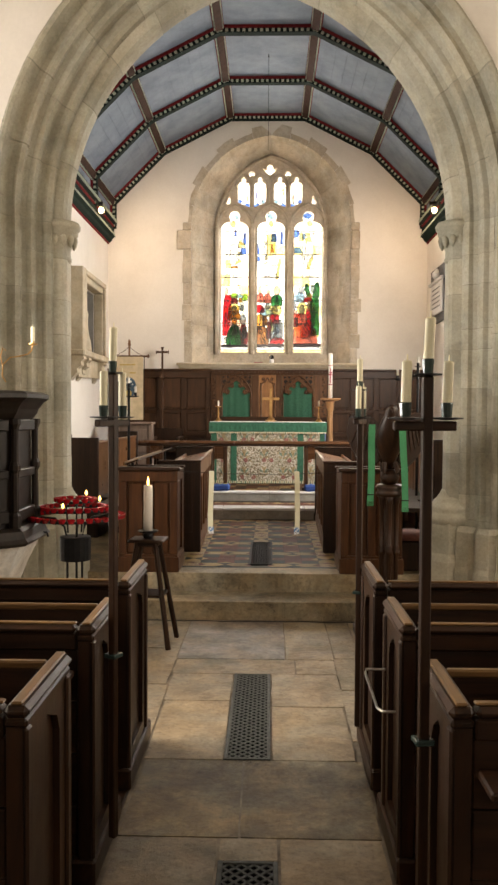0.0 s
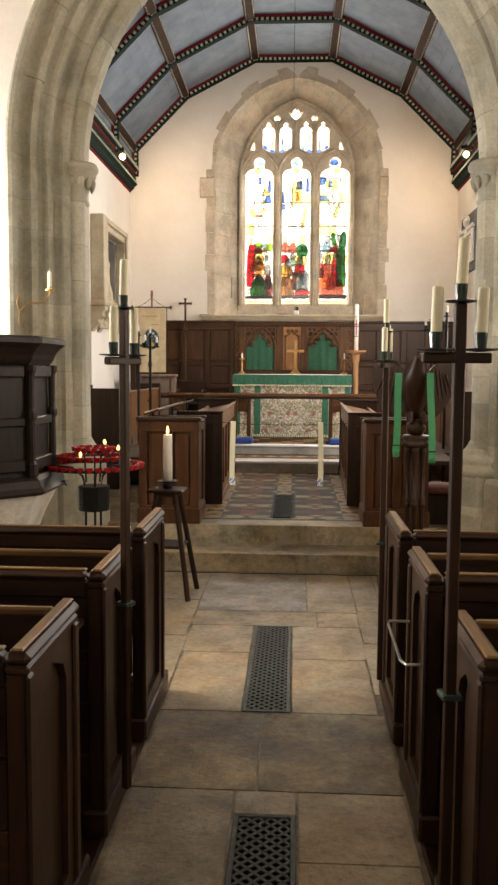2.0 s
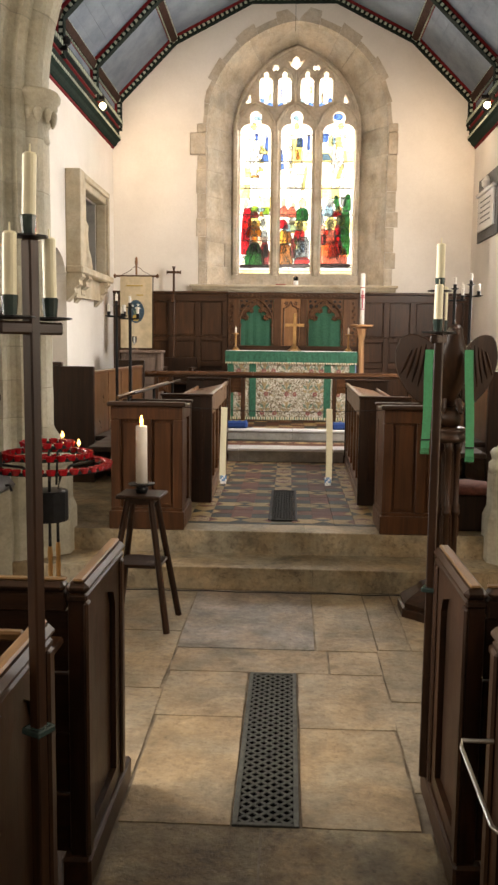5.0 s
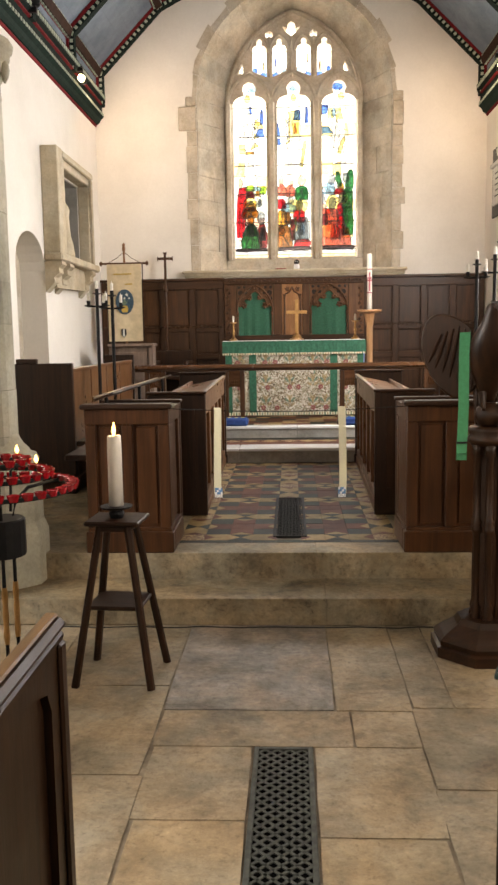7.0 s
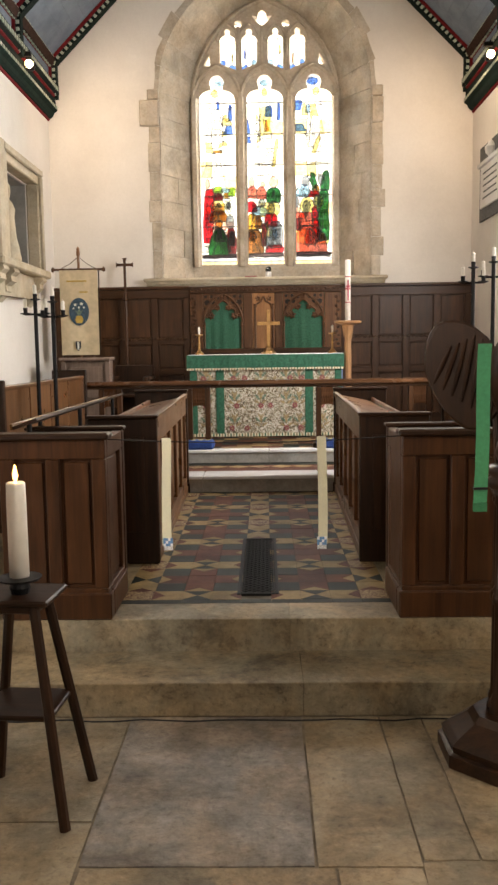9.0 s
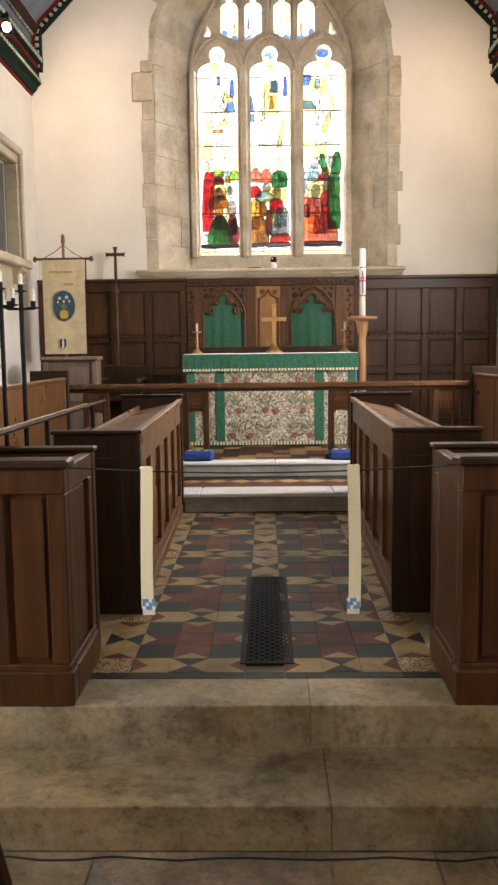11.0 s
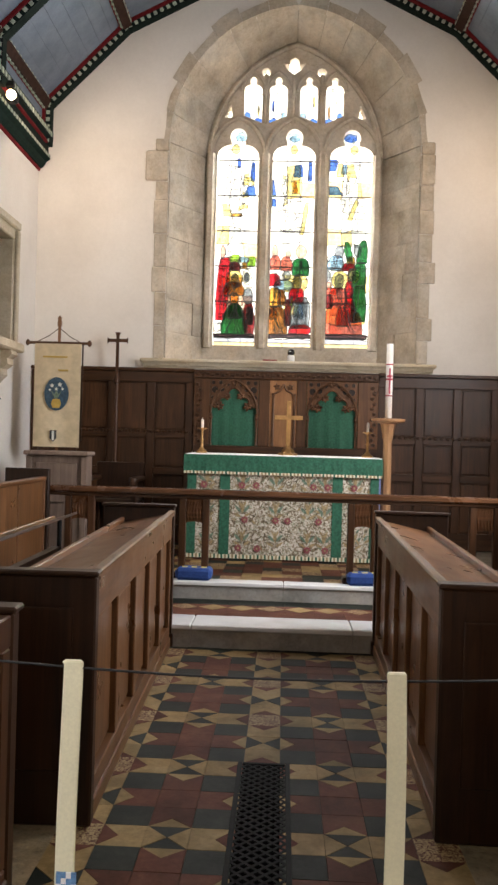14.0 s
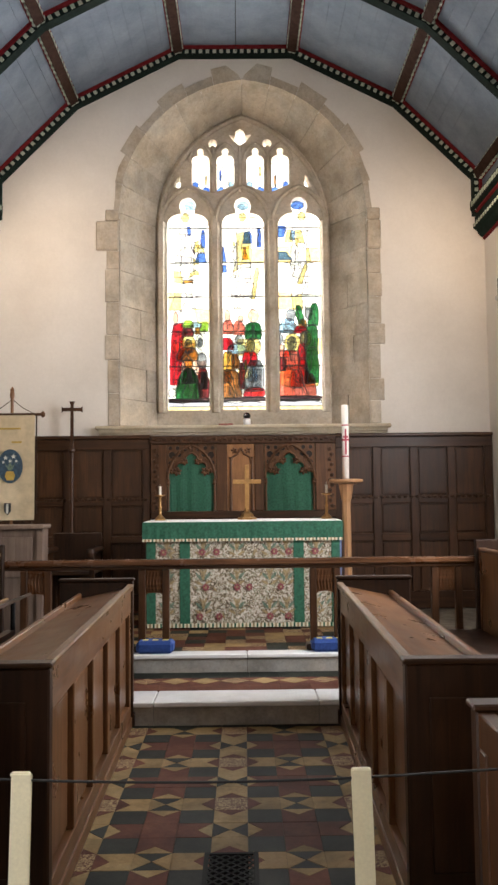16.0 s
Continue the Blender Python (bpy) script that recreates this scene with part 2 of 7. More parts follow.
BLUE_THREAD = plain("pale_blue_thread", (0.12, 0.25, 0.45), 0.8, 0, 0.3, 90)
YELLOW_WOOL = plain("yellow_needlepoint", (0.5, 0.42, 0.12), 0.85, 0, 0.2, 120)
BANNER_CLOTH = plain("cream_banner_silk", (0.66, 0.53, 0.34), 0.75, 0, 0.12, 14, None, 0, 0.2)
BANNER_BLUE = plain("banner_blue_oval", (0.045, 0.085, 0.12), 0.7, 0, 0.4, 40)
LILY_WHITE = plain("banner_white_thread", (0.7, 0.7, 0.62), 0.7, 0, 0.1)
GOLD_THREAD = plain("banner_gold_thread", (0.55, 0.36, 0.08), 0.6, 0.1, 0.2)
ROOF_BLUE = stone_like("blue_grey_roof_board", (0.15, 0.183, 0.228), (0.19, 0.228, 0.28), (0.23, 0.272, 0.33), 3.5, 0.8, 0.2, None, 0.3, 40, 0.1)
RIB_DARK = plain("dark_green_rib_paint", (0.010, 0.018, 0.015), 0.8, 0, 0.3, 20, None, 0, 0.1, 0.06)
RIB_RED = plain("red_rib_paint", (0.16, 0.017, 0.02), 0.8, 0, 0.25, 20, None, 0, 0.1, 0.06)
RIB_BROWN = plain("brown_purlin_paint", (0.045, 0.024, 0.018), 0.8, 0, 0.3, 20, None, 0, 0.1, 0.06)
RIB_CREAM = plain("cream_dentil_paint", (0.42, 0.47, 0.38), 0.8, 0, 0.25, 20, None, 0, 0.1, 0.1)
RIB_GREEN = plain("green_cornice_paint", (0.008, 0.021, 0.016), 0.8, 0, 0.25, 20, None, 0, 0.1, 0.08)
TILE_RED = stone_like("red_clay_tile", (0.075, 0.028, 0.018), (0.110, 0.041, 0.027), (0.148, 0.060, 0.039), 6, 0.62, 0.2, (0.75, 1.2), 0.5, 60, 0.04, 0.4)
TILE_BLACK = stone_like("black_clay_tile", (0.014, 0.016, 0.013), (0.022, 0.025, 0.02), (0.034, 0.037, 0.03), 6, 0.6, 0.2, (0.8, 1.3), 0.5, 60, 0.05, 0.2)
TILE_BUFF = stone_like("buff_clay_tile", (0.20, 0.135, 0.06), (0.29, 0.2, 0.092), (0.37, 0.265, 0.13), 6, 0.6, 0.2, (0.78, 1.15), 0.5, 60, 0.05, 0.4)
WHITE_PLASTIC = plain("white_plastic", (0.8, 0.8, 0.8), 0.35, 0, 0.03)
BLACK_PLASTIC = plain("black_plastic", (0.012, 0.012, 0.012), 0.25, 0, 0.1)
CABLE_BLACK = plain("black_cord", (0.01, 0.01, 0.01), 0.7, 0, 0.1)
LEAD = plain("window_lead", (0.03, 0.03, 0.032), 0.6, 0.3, 0.2)
GLASS_GREEN = plain("dark_green_glass_holder", (0.03, 0.05, 0.045), 0.15, 0, 0.3)
SANDSTONE_PAVE = stone_like("pale_wood_floor", (0.45, 0.31, 0.17), (0.52, 0.37, 0.21), (0.6, 0.44, 0.26), 3, 0.5)
BLUE_PLASTIC = plain("blue_grey_cloth", (0.16, 0.19, 0.34), 0.8, 0, 0.1)


def brocade(t, b):
    v = coords(t, (1, 1, 1), True)
    vo = t.nodes.new("ShaderNodeTexVoronoi")
    vo.inputs["Scale"].default_value = 15
    t.links.new(v, vo.inputs["Vector"])
    n = noise_node(t, v, 27, 4, 0.65, 2.2)
    n2 = noise_node(t, v, 21, 3, 0.6, 2.5)
    col = ramp(t, n, [(0.40, (0.11, 0.08, 0.05)), (0.47, (0.31, 0.23, 0.14)), (0.53, (0.60, 0.54, 0.44)), (0.64, (0.72, 0.67, 0.58))])
    green = ramp(t, n2, [(0.53, (1, 1, 1)), (0.60, (0.55, 0.64, 0.52))])
    col = mix(t, 0.85, col, green, "MULTIPLY")
    t.links.new(col, b.inputs["Base Color"])
    b.inputs["Roughness"].default_value = 0.75
    bump(t, b, n, 0.3, 0.003)


BROCADE = material("floral_brocade", brocade)
BROCADE_RED = plain("brocade_rosette_red", (0.27, 0.075, 0.08), 0.75, 0, 0.45, 60)
BROCADE_LEAF = plain("brocade_leaf_green", (0.15, 0.21, 0.15), 0.75, 0, 0.45, 60)
BROCADE_TAN = plain("brocade_tan", (0.34, 0.25, 0.13), 0.75, 0, 0.45, 60)


def encaustic(t, b):
    v = coords(t, (1, 1, 1), True)
    n = noise_node(t, v, 46, 2, 0.5, 3.0)
    col = ramp(t, n, [(0.46, (0.09, 0.035, 0.022)), (0.52, (0.33, 0.235, 0.12))])
    t.links.new(col, b.inputs["Base Color"])
    b.inputs["Roughness"].default_value = 0.55
    b.inputs["Specular IOR Level"].default_value = 0.05


TILE_PATTERN = material("encaustic_tile", encaustic)


def stained(name, color):
    m = bpy.data.materials.new(name)
    m.use_nodes = True
    t = m.node_tree
    t.nodes.remove(t.nodes["Principled BSDF"])
    out = t.nodes["Material Output"]
    tr = t.nodes.new("ShaderNodeBsdfTransparent")
    gl = t.nodes.new("ShaderNodeBsdfGlossy")
    gl.inputs["Roughness"].default_value = 0.12
    mx = t.nodes.new("ShaderNodeMixShader")
    mx.inputs[0].default_value = 0.06
    v = coords(t, world_space=True)
    n = noise_node(t, v, 22, 3, 0.6)
    col = ramp(t, n, [(0.3, tuple(c * 0.72 for c in color)), (0.7, tuple(min(1, c * 1.15) for c in color))])
    t.links.new(col, tr.inputs[0])
    t.links.new(tr.outputs[0], mx.inputs[1])
    t.links.new(gl.outputs[0], mx.inputs[2])
    t.links.new(mx.outputs[0], out.inputs[0])
    return m


GLASS = {k: stained("glass_" + k, c) for k, c in dict(
    white=(0.80, 0.83, 0.79), pale_yellow=(0.74, 0.63, 0.27), blue=(0.07, 0.17, 0.55), sky_blue=(0.30, 0.48, 0.66), red=(0.52, 0.016, 0.028), clear_grey=(0.50, 0.53, 0.54),
    rose=(0.66, 0.17, 0.125), green=(0.016, 0.15, 0.045), bright_green=(0.24, 0.45, 0.05), brown=(0.36, 0.14, 0.03),
    grey=(0.30, 0.33, 0.37), dark=(0.04, 0.02, 0.024), flesh=(0.62, 0.42, 0.33), amber=(0.58, 0.30, 0.05), maroon=(0.20, 0.026, 0.03)).items()}

# ---- mesh helpers ----


def link(name, bm, mat, parent=None, label="", smooth=False):
    me = bpy.data.meshes.new(name)
    bmesh.ops.recalc_face_normals(bm, faces=bm.faces[:])
    bm.to_mesh(me)
    bm.free()
    for one in mat if isinstance(mat, (list, tuple)) else [mat]:
        me.materials.append(one)
    if smooth:
        for p in me.polygons:
            p.use_smooth = True
    ob = new(name, me)
    if parent:
        ob.parent = parent
    if label:
        ob["label"] = label
    return ob


def part(name, bm, mat, parent, label="", smooth=False):
    return link(name, bm, mat, parent, label, smooth)


def thing(name, x, y, z, label, category, group="", rz=0.0):
    e = new(name)
    e.empty_display_size = 0.05
    e.matrix_basis = pose(x, y, z, 0, 0, rz)
    return tagged(e, label, category, group)


def structure(ob, label=""):
    return tagged(ob, label, "", "", "structure")


def box(x0, x1, y0, y1, z0, z1, bevel=0.0, bm=None):
    own = bm or bmesh.new()
    vs = [own.verts.new((x, y, z)) for x in (x0, x1) for y in (y0, y1) for z in (z0, z1)]
    fs = [own.faces.new([vs[i] for i in q]) for q in ((0, 1, 3, 2), (4, 6, 7, 5), (0, 4, 5, 1), (2, 3, 7, 6), (0, 2, 6, 4), (1, 5, 7, 3))]
    if bevel:
        es = list({e for f in fs for e in f.edges})
        bmesh.ops.bevel(own, geom=es, offset=bevel, segments=1, affect="EDGES", profile=0.5)
    return own


def prism(poly, d0, d1, axis="y", bm=None, bevel=0.0):
    """A flat outline made solid: its two numbers are (x, z) for y, (y, z) for x and (x, y) for z."""
    own = bm or bmesh.new()

    def at(p, d):
        return {"y": (p[0], d, p[1]), "x": (d, p[0], p[1]), "z": (p[0], p[1], d)}[axis]
    a, b = [own.verts.new(at(p, d0)) for p in poly], [own.verts.new(at(p, d1)) for p in poly]
    fs = [own.faces.new(a), own.faces.new(b[::-1])]
    for i in range(len(poly)):
        j = (i + 1) % len(poly)
        fs.append(own.faces.new((a[i], b[i], b[j], a[j])))
    if bevel:
        es = list({e for f in fs[:2] for e in f.edges})
        bmesh.ops.bevel(own, geom=es, offset=bevel, segments=1, affect="EDGES")
    return own


def lathe(profile, x=0.0, y=0.0, seg=20, bm=None, turn=0.0):
    own = bm or bmesh.new()
    rings = []
    for r, z in profile:
        rings.append([own.verts.new((x + r * math.cos(turn + 2 * math.pi * k / seg), y + r * math.sin(turn + 2 * math.pi * k / seg), z)) for k in range(seg)])
    for a, b in zip(rings, rings[1:]):
        for k in range(seg):
            own.faces.new((a[k], a[(k + 1) % seg], b[(k + 1) % seg], b[k]))
    own.faces.new(rings[0][::-1])
    own.faces.new(rings[-1])
    return own


def tube(points, r, seg=8, bm=None, closed=False):
    own = bm or bmesh.new()
    ps = [Vector(p) for p in points]
    n = len(ps)
    rings = []
    for i, p in enumerate(ps):
        a = ps[(i - 1) % n] if closed or i else p
        b = ps[(i + 1) % n] if closed or i < n - 1 else p
        d = (b - a).normalized()
        side = d.cross(Vector((0, 0, 1)))
        if side.length < 0.05:
            side = d.cross(Vector((0, 1, 0)))
        side.normalize()
        up = side.cross(d)
        rr = r[i] if isinstance(r, (list, tuple)) else r
        rings.append([own.verts.new(p + rr * (math.cos(2 * math.pi * k / seg) * side + math.sin(2 * math.pi * k / seg) * up)) for k in range(seg)])
    for i in range(n if closed else n - 1):
        a, b = rings[i], rings[(i + 1) % n]
        for k in range(seg):
            own.faces.new((a[k], a[(k + 1) % seg], b[(k + 1) % seg], b[k]))
    if not closed:
        own.faces.new(rings[0][::-1])
        own.faces.new(rings[-1])
    return own


def pointed(c, w, spring, apex, n=12):
    """A pointed arch's outline from the left springing over the top to the right one, as (x, z)."""
    h = apex - spring
    if h <= w:
        return [(c - w * math.cos(math.pi * k / (2 * n)), spring + h * math.sin(math.pi * k / (2 * n))) for k in range(2 * n + 1)]
    r = (w * w + h * h) / (2 * w)
    end = math.acos((r - w) / r)
    left = [(c - w + r - r * math.cos(end * k / n), spring + r * math.sin(end * k / n)) for k in range(n + 1)]
    return left + [(2 * c - x, z) for x, z in left[-2::-1]]


def sheet_with_holes(outer, holes, y0, y1):
    """A wall in x and z between y0 and y1 with holes through it."""
    bm = bmesh.new()
    loops = []
    for poly in [outer, *holes]:
        vs = [bm.verts.new((x, y0, z)) for x, z in poly]
        for i in range(len(vs)):
            bm.edges.new((vs[i], vs[(i + 1) % len(vs)]))
        loops.append(vs)
    bmesh.ops.triangle_fill(bm, edges=bm.edges[:], use_beauty=True, use_dissolve=False)
    front = bm.faces[:]
    back = {}
    for vs in loops:
        for v in vs:
            back[v] = bm.verts.new((v.co.x, y1, v.co.z))
    for f in front:
        bm.faces.new([back[v] for v in reversed(f.verts[:])])
    for vs in loops:
        for i in range(len(vs)):
            a, b = vs[i], vs[(i + 1) % len(vs)]
            bm.faces.new((a, back[a], back[b], b))
    return bm


def swap_xy(bm):
    for v in bm.verts:
        v.co = Vector((v.co.y, v.co.x, v.co.z))
    return bm


# ---- the large structure ----
NX, SX = -2.55, 2.40          # chancel side walls
EAST = 12.96                  # east wall face
Z1, Z2, Z3, Z4 = 0.14, 0.285, 0.42, 0.54   # chancel steps, sanctuary steps
Y1, Y2, Y3, Y4 = 6.10, 6.46, 9.80, 10.64
WX = -0.015                   # middle of the east window
AX = -0.13                    # middle of the chancel arch

# east wall, pierced for the window
face_arch = pointed(WX, 1.235, 4.47, 5.83, 14)
hole = [(WX - 1.235, 2.30)] + face_arch + [(WX + 1.235, 2.30)]
structure(link("wall_east", sheet_with_holes([(-3.2, 0), (-3.2, 7.4), (3.1, 7.4), (3.1, 0)], [hole], EAST, EAST + 0.75), PLASTER), "cream limewashed plaster east wall")
# side walls of the chancel; the south one has a window opening
structure(link("wall_north", swap_xy(sheet_with_holes([(6.95, 0), (6.95, 5.2), (EAST, 5.2), (EAST, 0)], [[(9.52, 0.6)] + pointed(9.98, 0.46, 2.16, 2.50, 6) + [(10.44, 0.6)], [(10.777, 2.33), (10.777, 3.23), (11.868, 3.23), (11.868, 2.33)]], NX - 0.5, NX)), PLASTER), "white limewashed plaster chancel wall")
structure(link("wall_blocked_doorway", box(NX - 0.5, NX - 0.26, 9.46, 10.50, 0.4, 2.6), EAST_STONE), "blocked pointed doorway in pale stone")
structure(link("wall_south", swap_xy(sheet_with_holes([(6.95, 0), (6.95, 5.2), (EAST, 5.2), (EAST, 0)], [[(8.8, 1.7)] + pointed(9.5, 0.7, 3.2, 3.75, 6) + [(10.2, 1.7)]], SX, SX + 0.5)), PLASTER), "white limewashed plaster chancel wall")
# nave shell
structure(link("wall_nave_north", swap_xy(sheet_with_holes([(-5.0, 0), (-5.0, 7.0), (5.95, 7.0), (5.95, 0)], [[(2.4, 1.5), (2.4, 3.7), (3.95, 3.7), (3.95, 1.5)], [(4.28, 0.9), (4.28, 2.5), (5.22, 2.5), (5.22, 0.9)]], -4.3, -3.8)), PLASTER), "cream plaster nave wall")
structure(link("wall_nave_south", swap_xy(sheet_with_holes([(-5.0, 0), (-5.0, 7.0), (5.95, 7.0), (5.95, 0)], [[(2.8, 1.5), (2.8, 3.7), (4.4, 3.7), (4.4, 1.5)]], 3.8, 4.3)), PLASTER), "cream plaster nave wall")
# the opening here is made up for the west fill lamp
structure(link("wall_west", sheet_with_holes([(-4.3, 0), (-4.3, 7.0), (4.3, 7.0), (4.3, 0)], [[(-1.1, 2.3), (-1.1, 4.9), (0.9, 4.9), (0.9, 2.3)]], -5.4, -5.0), PLASTER), "cream plaster west wall")
structure(link("ceiling_nave", box(-4.3, 4.3, -5.4, 5.95, 7.0, 7.2), PLASTER), "plain plaster nave ceiling")

# chancel arch: the wall with its opening, then the moulded orders
R_OUT, SPRING = 2.35, 2.98
CXL = 0.325                   # centre of the left arc; the right one mirrors it
Z_FOOT = 0.0


def arch_line(u, n=16):
    """The arch's line at a depth u inside the wall's opening: jamb foot, springing, apex and down."""
    r = R_OUT - u
    end = math.acos((CXL - AX) / r)
    left = [(CXL - r * math.cos(end * k / n), SPRING + r * math.sin(end * k / n)) for k in range(n + 1)]
    right = [(2 * AX - x, z) for x, z in left[-2::-1]]
    return left, right


lf, rt = arch_line(0.0)
outline = [(lf[0][0], 0.0)] + lf + rt + [(rt[-1][0], 0.0)]
# the opening reaches the floor, so the wall is one outline that runs round it
structure(link("wall_chancel_arch", prism([(-4.3, 0), (-4.3, 7.2), (4.3, 7.2), (4.3, 0)] + outline[::-1], 5.95, 6.95), PLASTER), "cream plaster wall above the chancel arch")

ARCH_PROFILE = [(-0.01, 5.955), (-0.01, 5.93), (0.01, 5.915), (0.035, 5.925), (0.045, 5.96), (0.05, 5.985), (0.055, 6.01), (0.065, 6.05), (0.10, 6.06), (0.13, 6.05), (0.155, 6.075),
                (0.16, 6.11), (0.185, 6.145), (0.225, 6.15), (0.24, 6.18), (0.245, 6.235), (0.275, 6.25), (0.31, 6.245), (0.335, 6.27), (0.345, 6.31), (0.375, 6.325), (0.41, 6.34), (0.43, 6.38), (0.435, 6.45),
                (0.43, 6.52), (0.41, 6.56), (0.345, 6.60), (0.245, 6.66), (0.16, 6.76), (0.065, 6.85), (0.0, 6.94)]


def arch_place(u, y, s):
    """s from -1 (left foot) by 0 (left springing), 0.5 (apex), 1 (right springing) to 2 (right foot)."""
    r = R_OUT - u
    if s <= 0:
        return Vector((CXL - r, y, SPRING + s * (SPRING - Z_FOOT)))
    if s >= 1:
        return Vector((2 * AX - (CXL - r), y, SPRING - (s - 1) * (SPRING - Z_FOOT)))
    end = math.acos((CXL - AX) / r)
    a = 2 * min(s, 1 - s) * end
    x, z = CXL - r * math.cos(a), SPRING + r * math.sin(a)
    return Vector((x if s <= 0.5 else 2 * AX - x, y, z))


def arch_piece(s0, s1, steps, shrink=0.0, first=0, last=len(ARCH_PROFILE) - 1):
    """A stretch of the moulding between two places along the arch, whole or from one point of its profile to another."""
    bm = bmesh.new()
    rows = []
    for k in range(steps + 1):
        s = s0 + (s1 - s0) * k / steps
        line = [arch_place(u - shrink, y + (shrink if y < 6.45 else -shrink), s) for u, y in ARCH_PROFILE[first:last + 1]]
        if last - first < len(ARCH_PROFILE) - 1:
            line += [arch_place(ARCH_PROFILE[last][0] - 0.06, ARCH_PROFILE[last][1] + 0.05, s), arch_place(ARCH_PROFILE[first][0] - 0.06, ARCH_PROFILE[first][1] + 0.05, s)]
        rows.append([bm.verts.new(p) for p in line])
    for a, b in zip(rows, rows[1:]):
        for i in range(len(a) - 1):
            bm.faces.new((a[i], a[i + 1], b[i + 1], b[i]))
    bm.faces.new(rows[0])
    bm.faces.new(rows[-1][::-1])
    return bm


chancel_arch = structure(link("chancel_arch", arch_piece(-1, 2, 90, 0.003), ARCH_MORTAR), "moulded grey limestone chancel arch")

# chancel roof: polygonal boarded ceiling
ROOF = [(-2.50, 4.40), (-2.50, 4.81), (-1.714, 5.60), (-0.662, 6.13), (0.507, 6.13), (1.561, 5.60), (2.36, 4.81), (2.36, 4.40)]
bm = bmesh.new()
for (xa, za), (xb, zb) in zip(ROOF, ROOF[1:]):
    a, b = Vector((xa, za)), Vector((xb, zb))
    out = Vector((-(b - a).y, (b - a).x)).normalized()
    n = max(2, round((b - a).length / 0.15))
    for k in range(n):
        p, q = a + (b - a) * ((k + 0.008) / n), a + (b - a) * ((k + 0.992) / n)
        prism([tuple(p), tuple(q), tuple(q + out * 0.02), tuple(p + out * 0.02)], 6.95, EAST, "y", bm)
    lo, hi = out * 0.006, out * 0.1
    prism([tuple(a + lo), tuple(b + lo), tuple(b + hi), tuple(a + hi)], 6.95, EAST, "y", bm)
structure(link("ceiling", bm, ROOF_BLUE), "blue-grey painted board chancel ceiling")
structure(link("roof_cover", box(-3.2, 3.1, 6.95, EAST + 0.75, 7.2, 7.4), PLASTER), "plain roof cover")

# floors
floor = structure(link("floor", box(-4.3, 4.3, -5.4, 6.9, -0.1, -0.0038), FLAG_JOINT), "worn stone-flagged nave floor")
TILE_JOINT = stone_like("tile_grout", (0.07, 0.056, 0.04), (0.115, 0.094, 0.068), (0.18, 0.15, 0.11), 9, 0.95)
chancel_floor = structure(link("floor_chancel", box(NX, SX, Y2 + 0.20, Y3 + 0.1, 0.0, Z2 - 0.008), TILE_JOINT), "Victorian clay-tiled chancel floor")
sanctuary_floor = structure(link("floor_sanctuary", box(NX, SX, Y3 + 0.05, EAST, 0.0, Z3 - 0.012), TILE_JOINT), "tiled sanctuary floor")
altar_floor = structure(link("floor_altar_step", box(NX, SX, Y4 + 0.05, EAST, 0.30, Z4 - 0.01), TILE_JOINT), "tiled altar platform")

# bright overcast sky behind the east window
GLOW = plain("bright_sky", (1, 1, 1), 1, 0, 0, 1, (0.95, 0.985, 1.0), 1.42, 0)
structure(link("backdrop", box(-4, 4, 16.0, 16.05, -1, 10), GLOW), "bright sky beyond the east window")


def course_stones(s_breaks, steps, first=0, last=len(ARCH_PROFILE) - 1):
    for a, b in zip(s_breaks, s_breaks[1:]):
        gap = 0.0008
        part("stone", arch_piece(a + gap, b - gap, steps, rng.uniform(-0.0015, 0.0015), first, last), ARCH_STONE, chancel_arch)


rng = random.Random(4)


def breaks(a, b, n, jitter):
    inner = [a + (b - a) * (k + rng.uniform(-jitter, jitter)) / n for k in range(1, n)]
    return [a, *inner, b]


# the jambs in two bonded rows of ashlar, the arch in longer voussoirs
for first, last, n in ((0, 11, 11), (11, 19, 12), (19, len(ARCH_PROFILE) - 1, 10)):
    course_stones(breaks(-1, 0, n, 0.22), 1, first, last)
    course_stones(breaks(0, 1, 12, 0.2), 4, first, last)
    course_stones(breaks(1, 2, n, 0.22), 1, first, last)

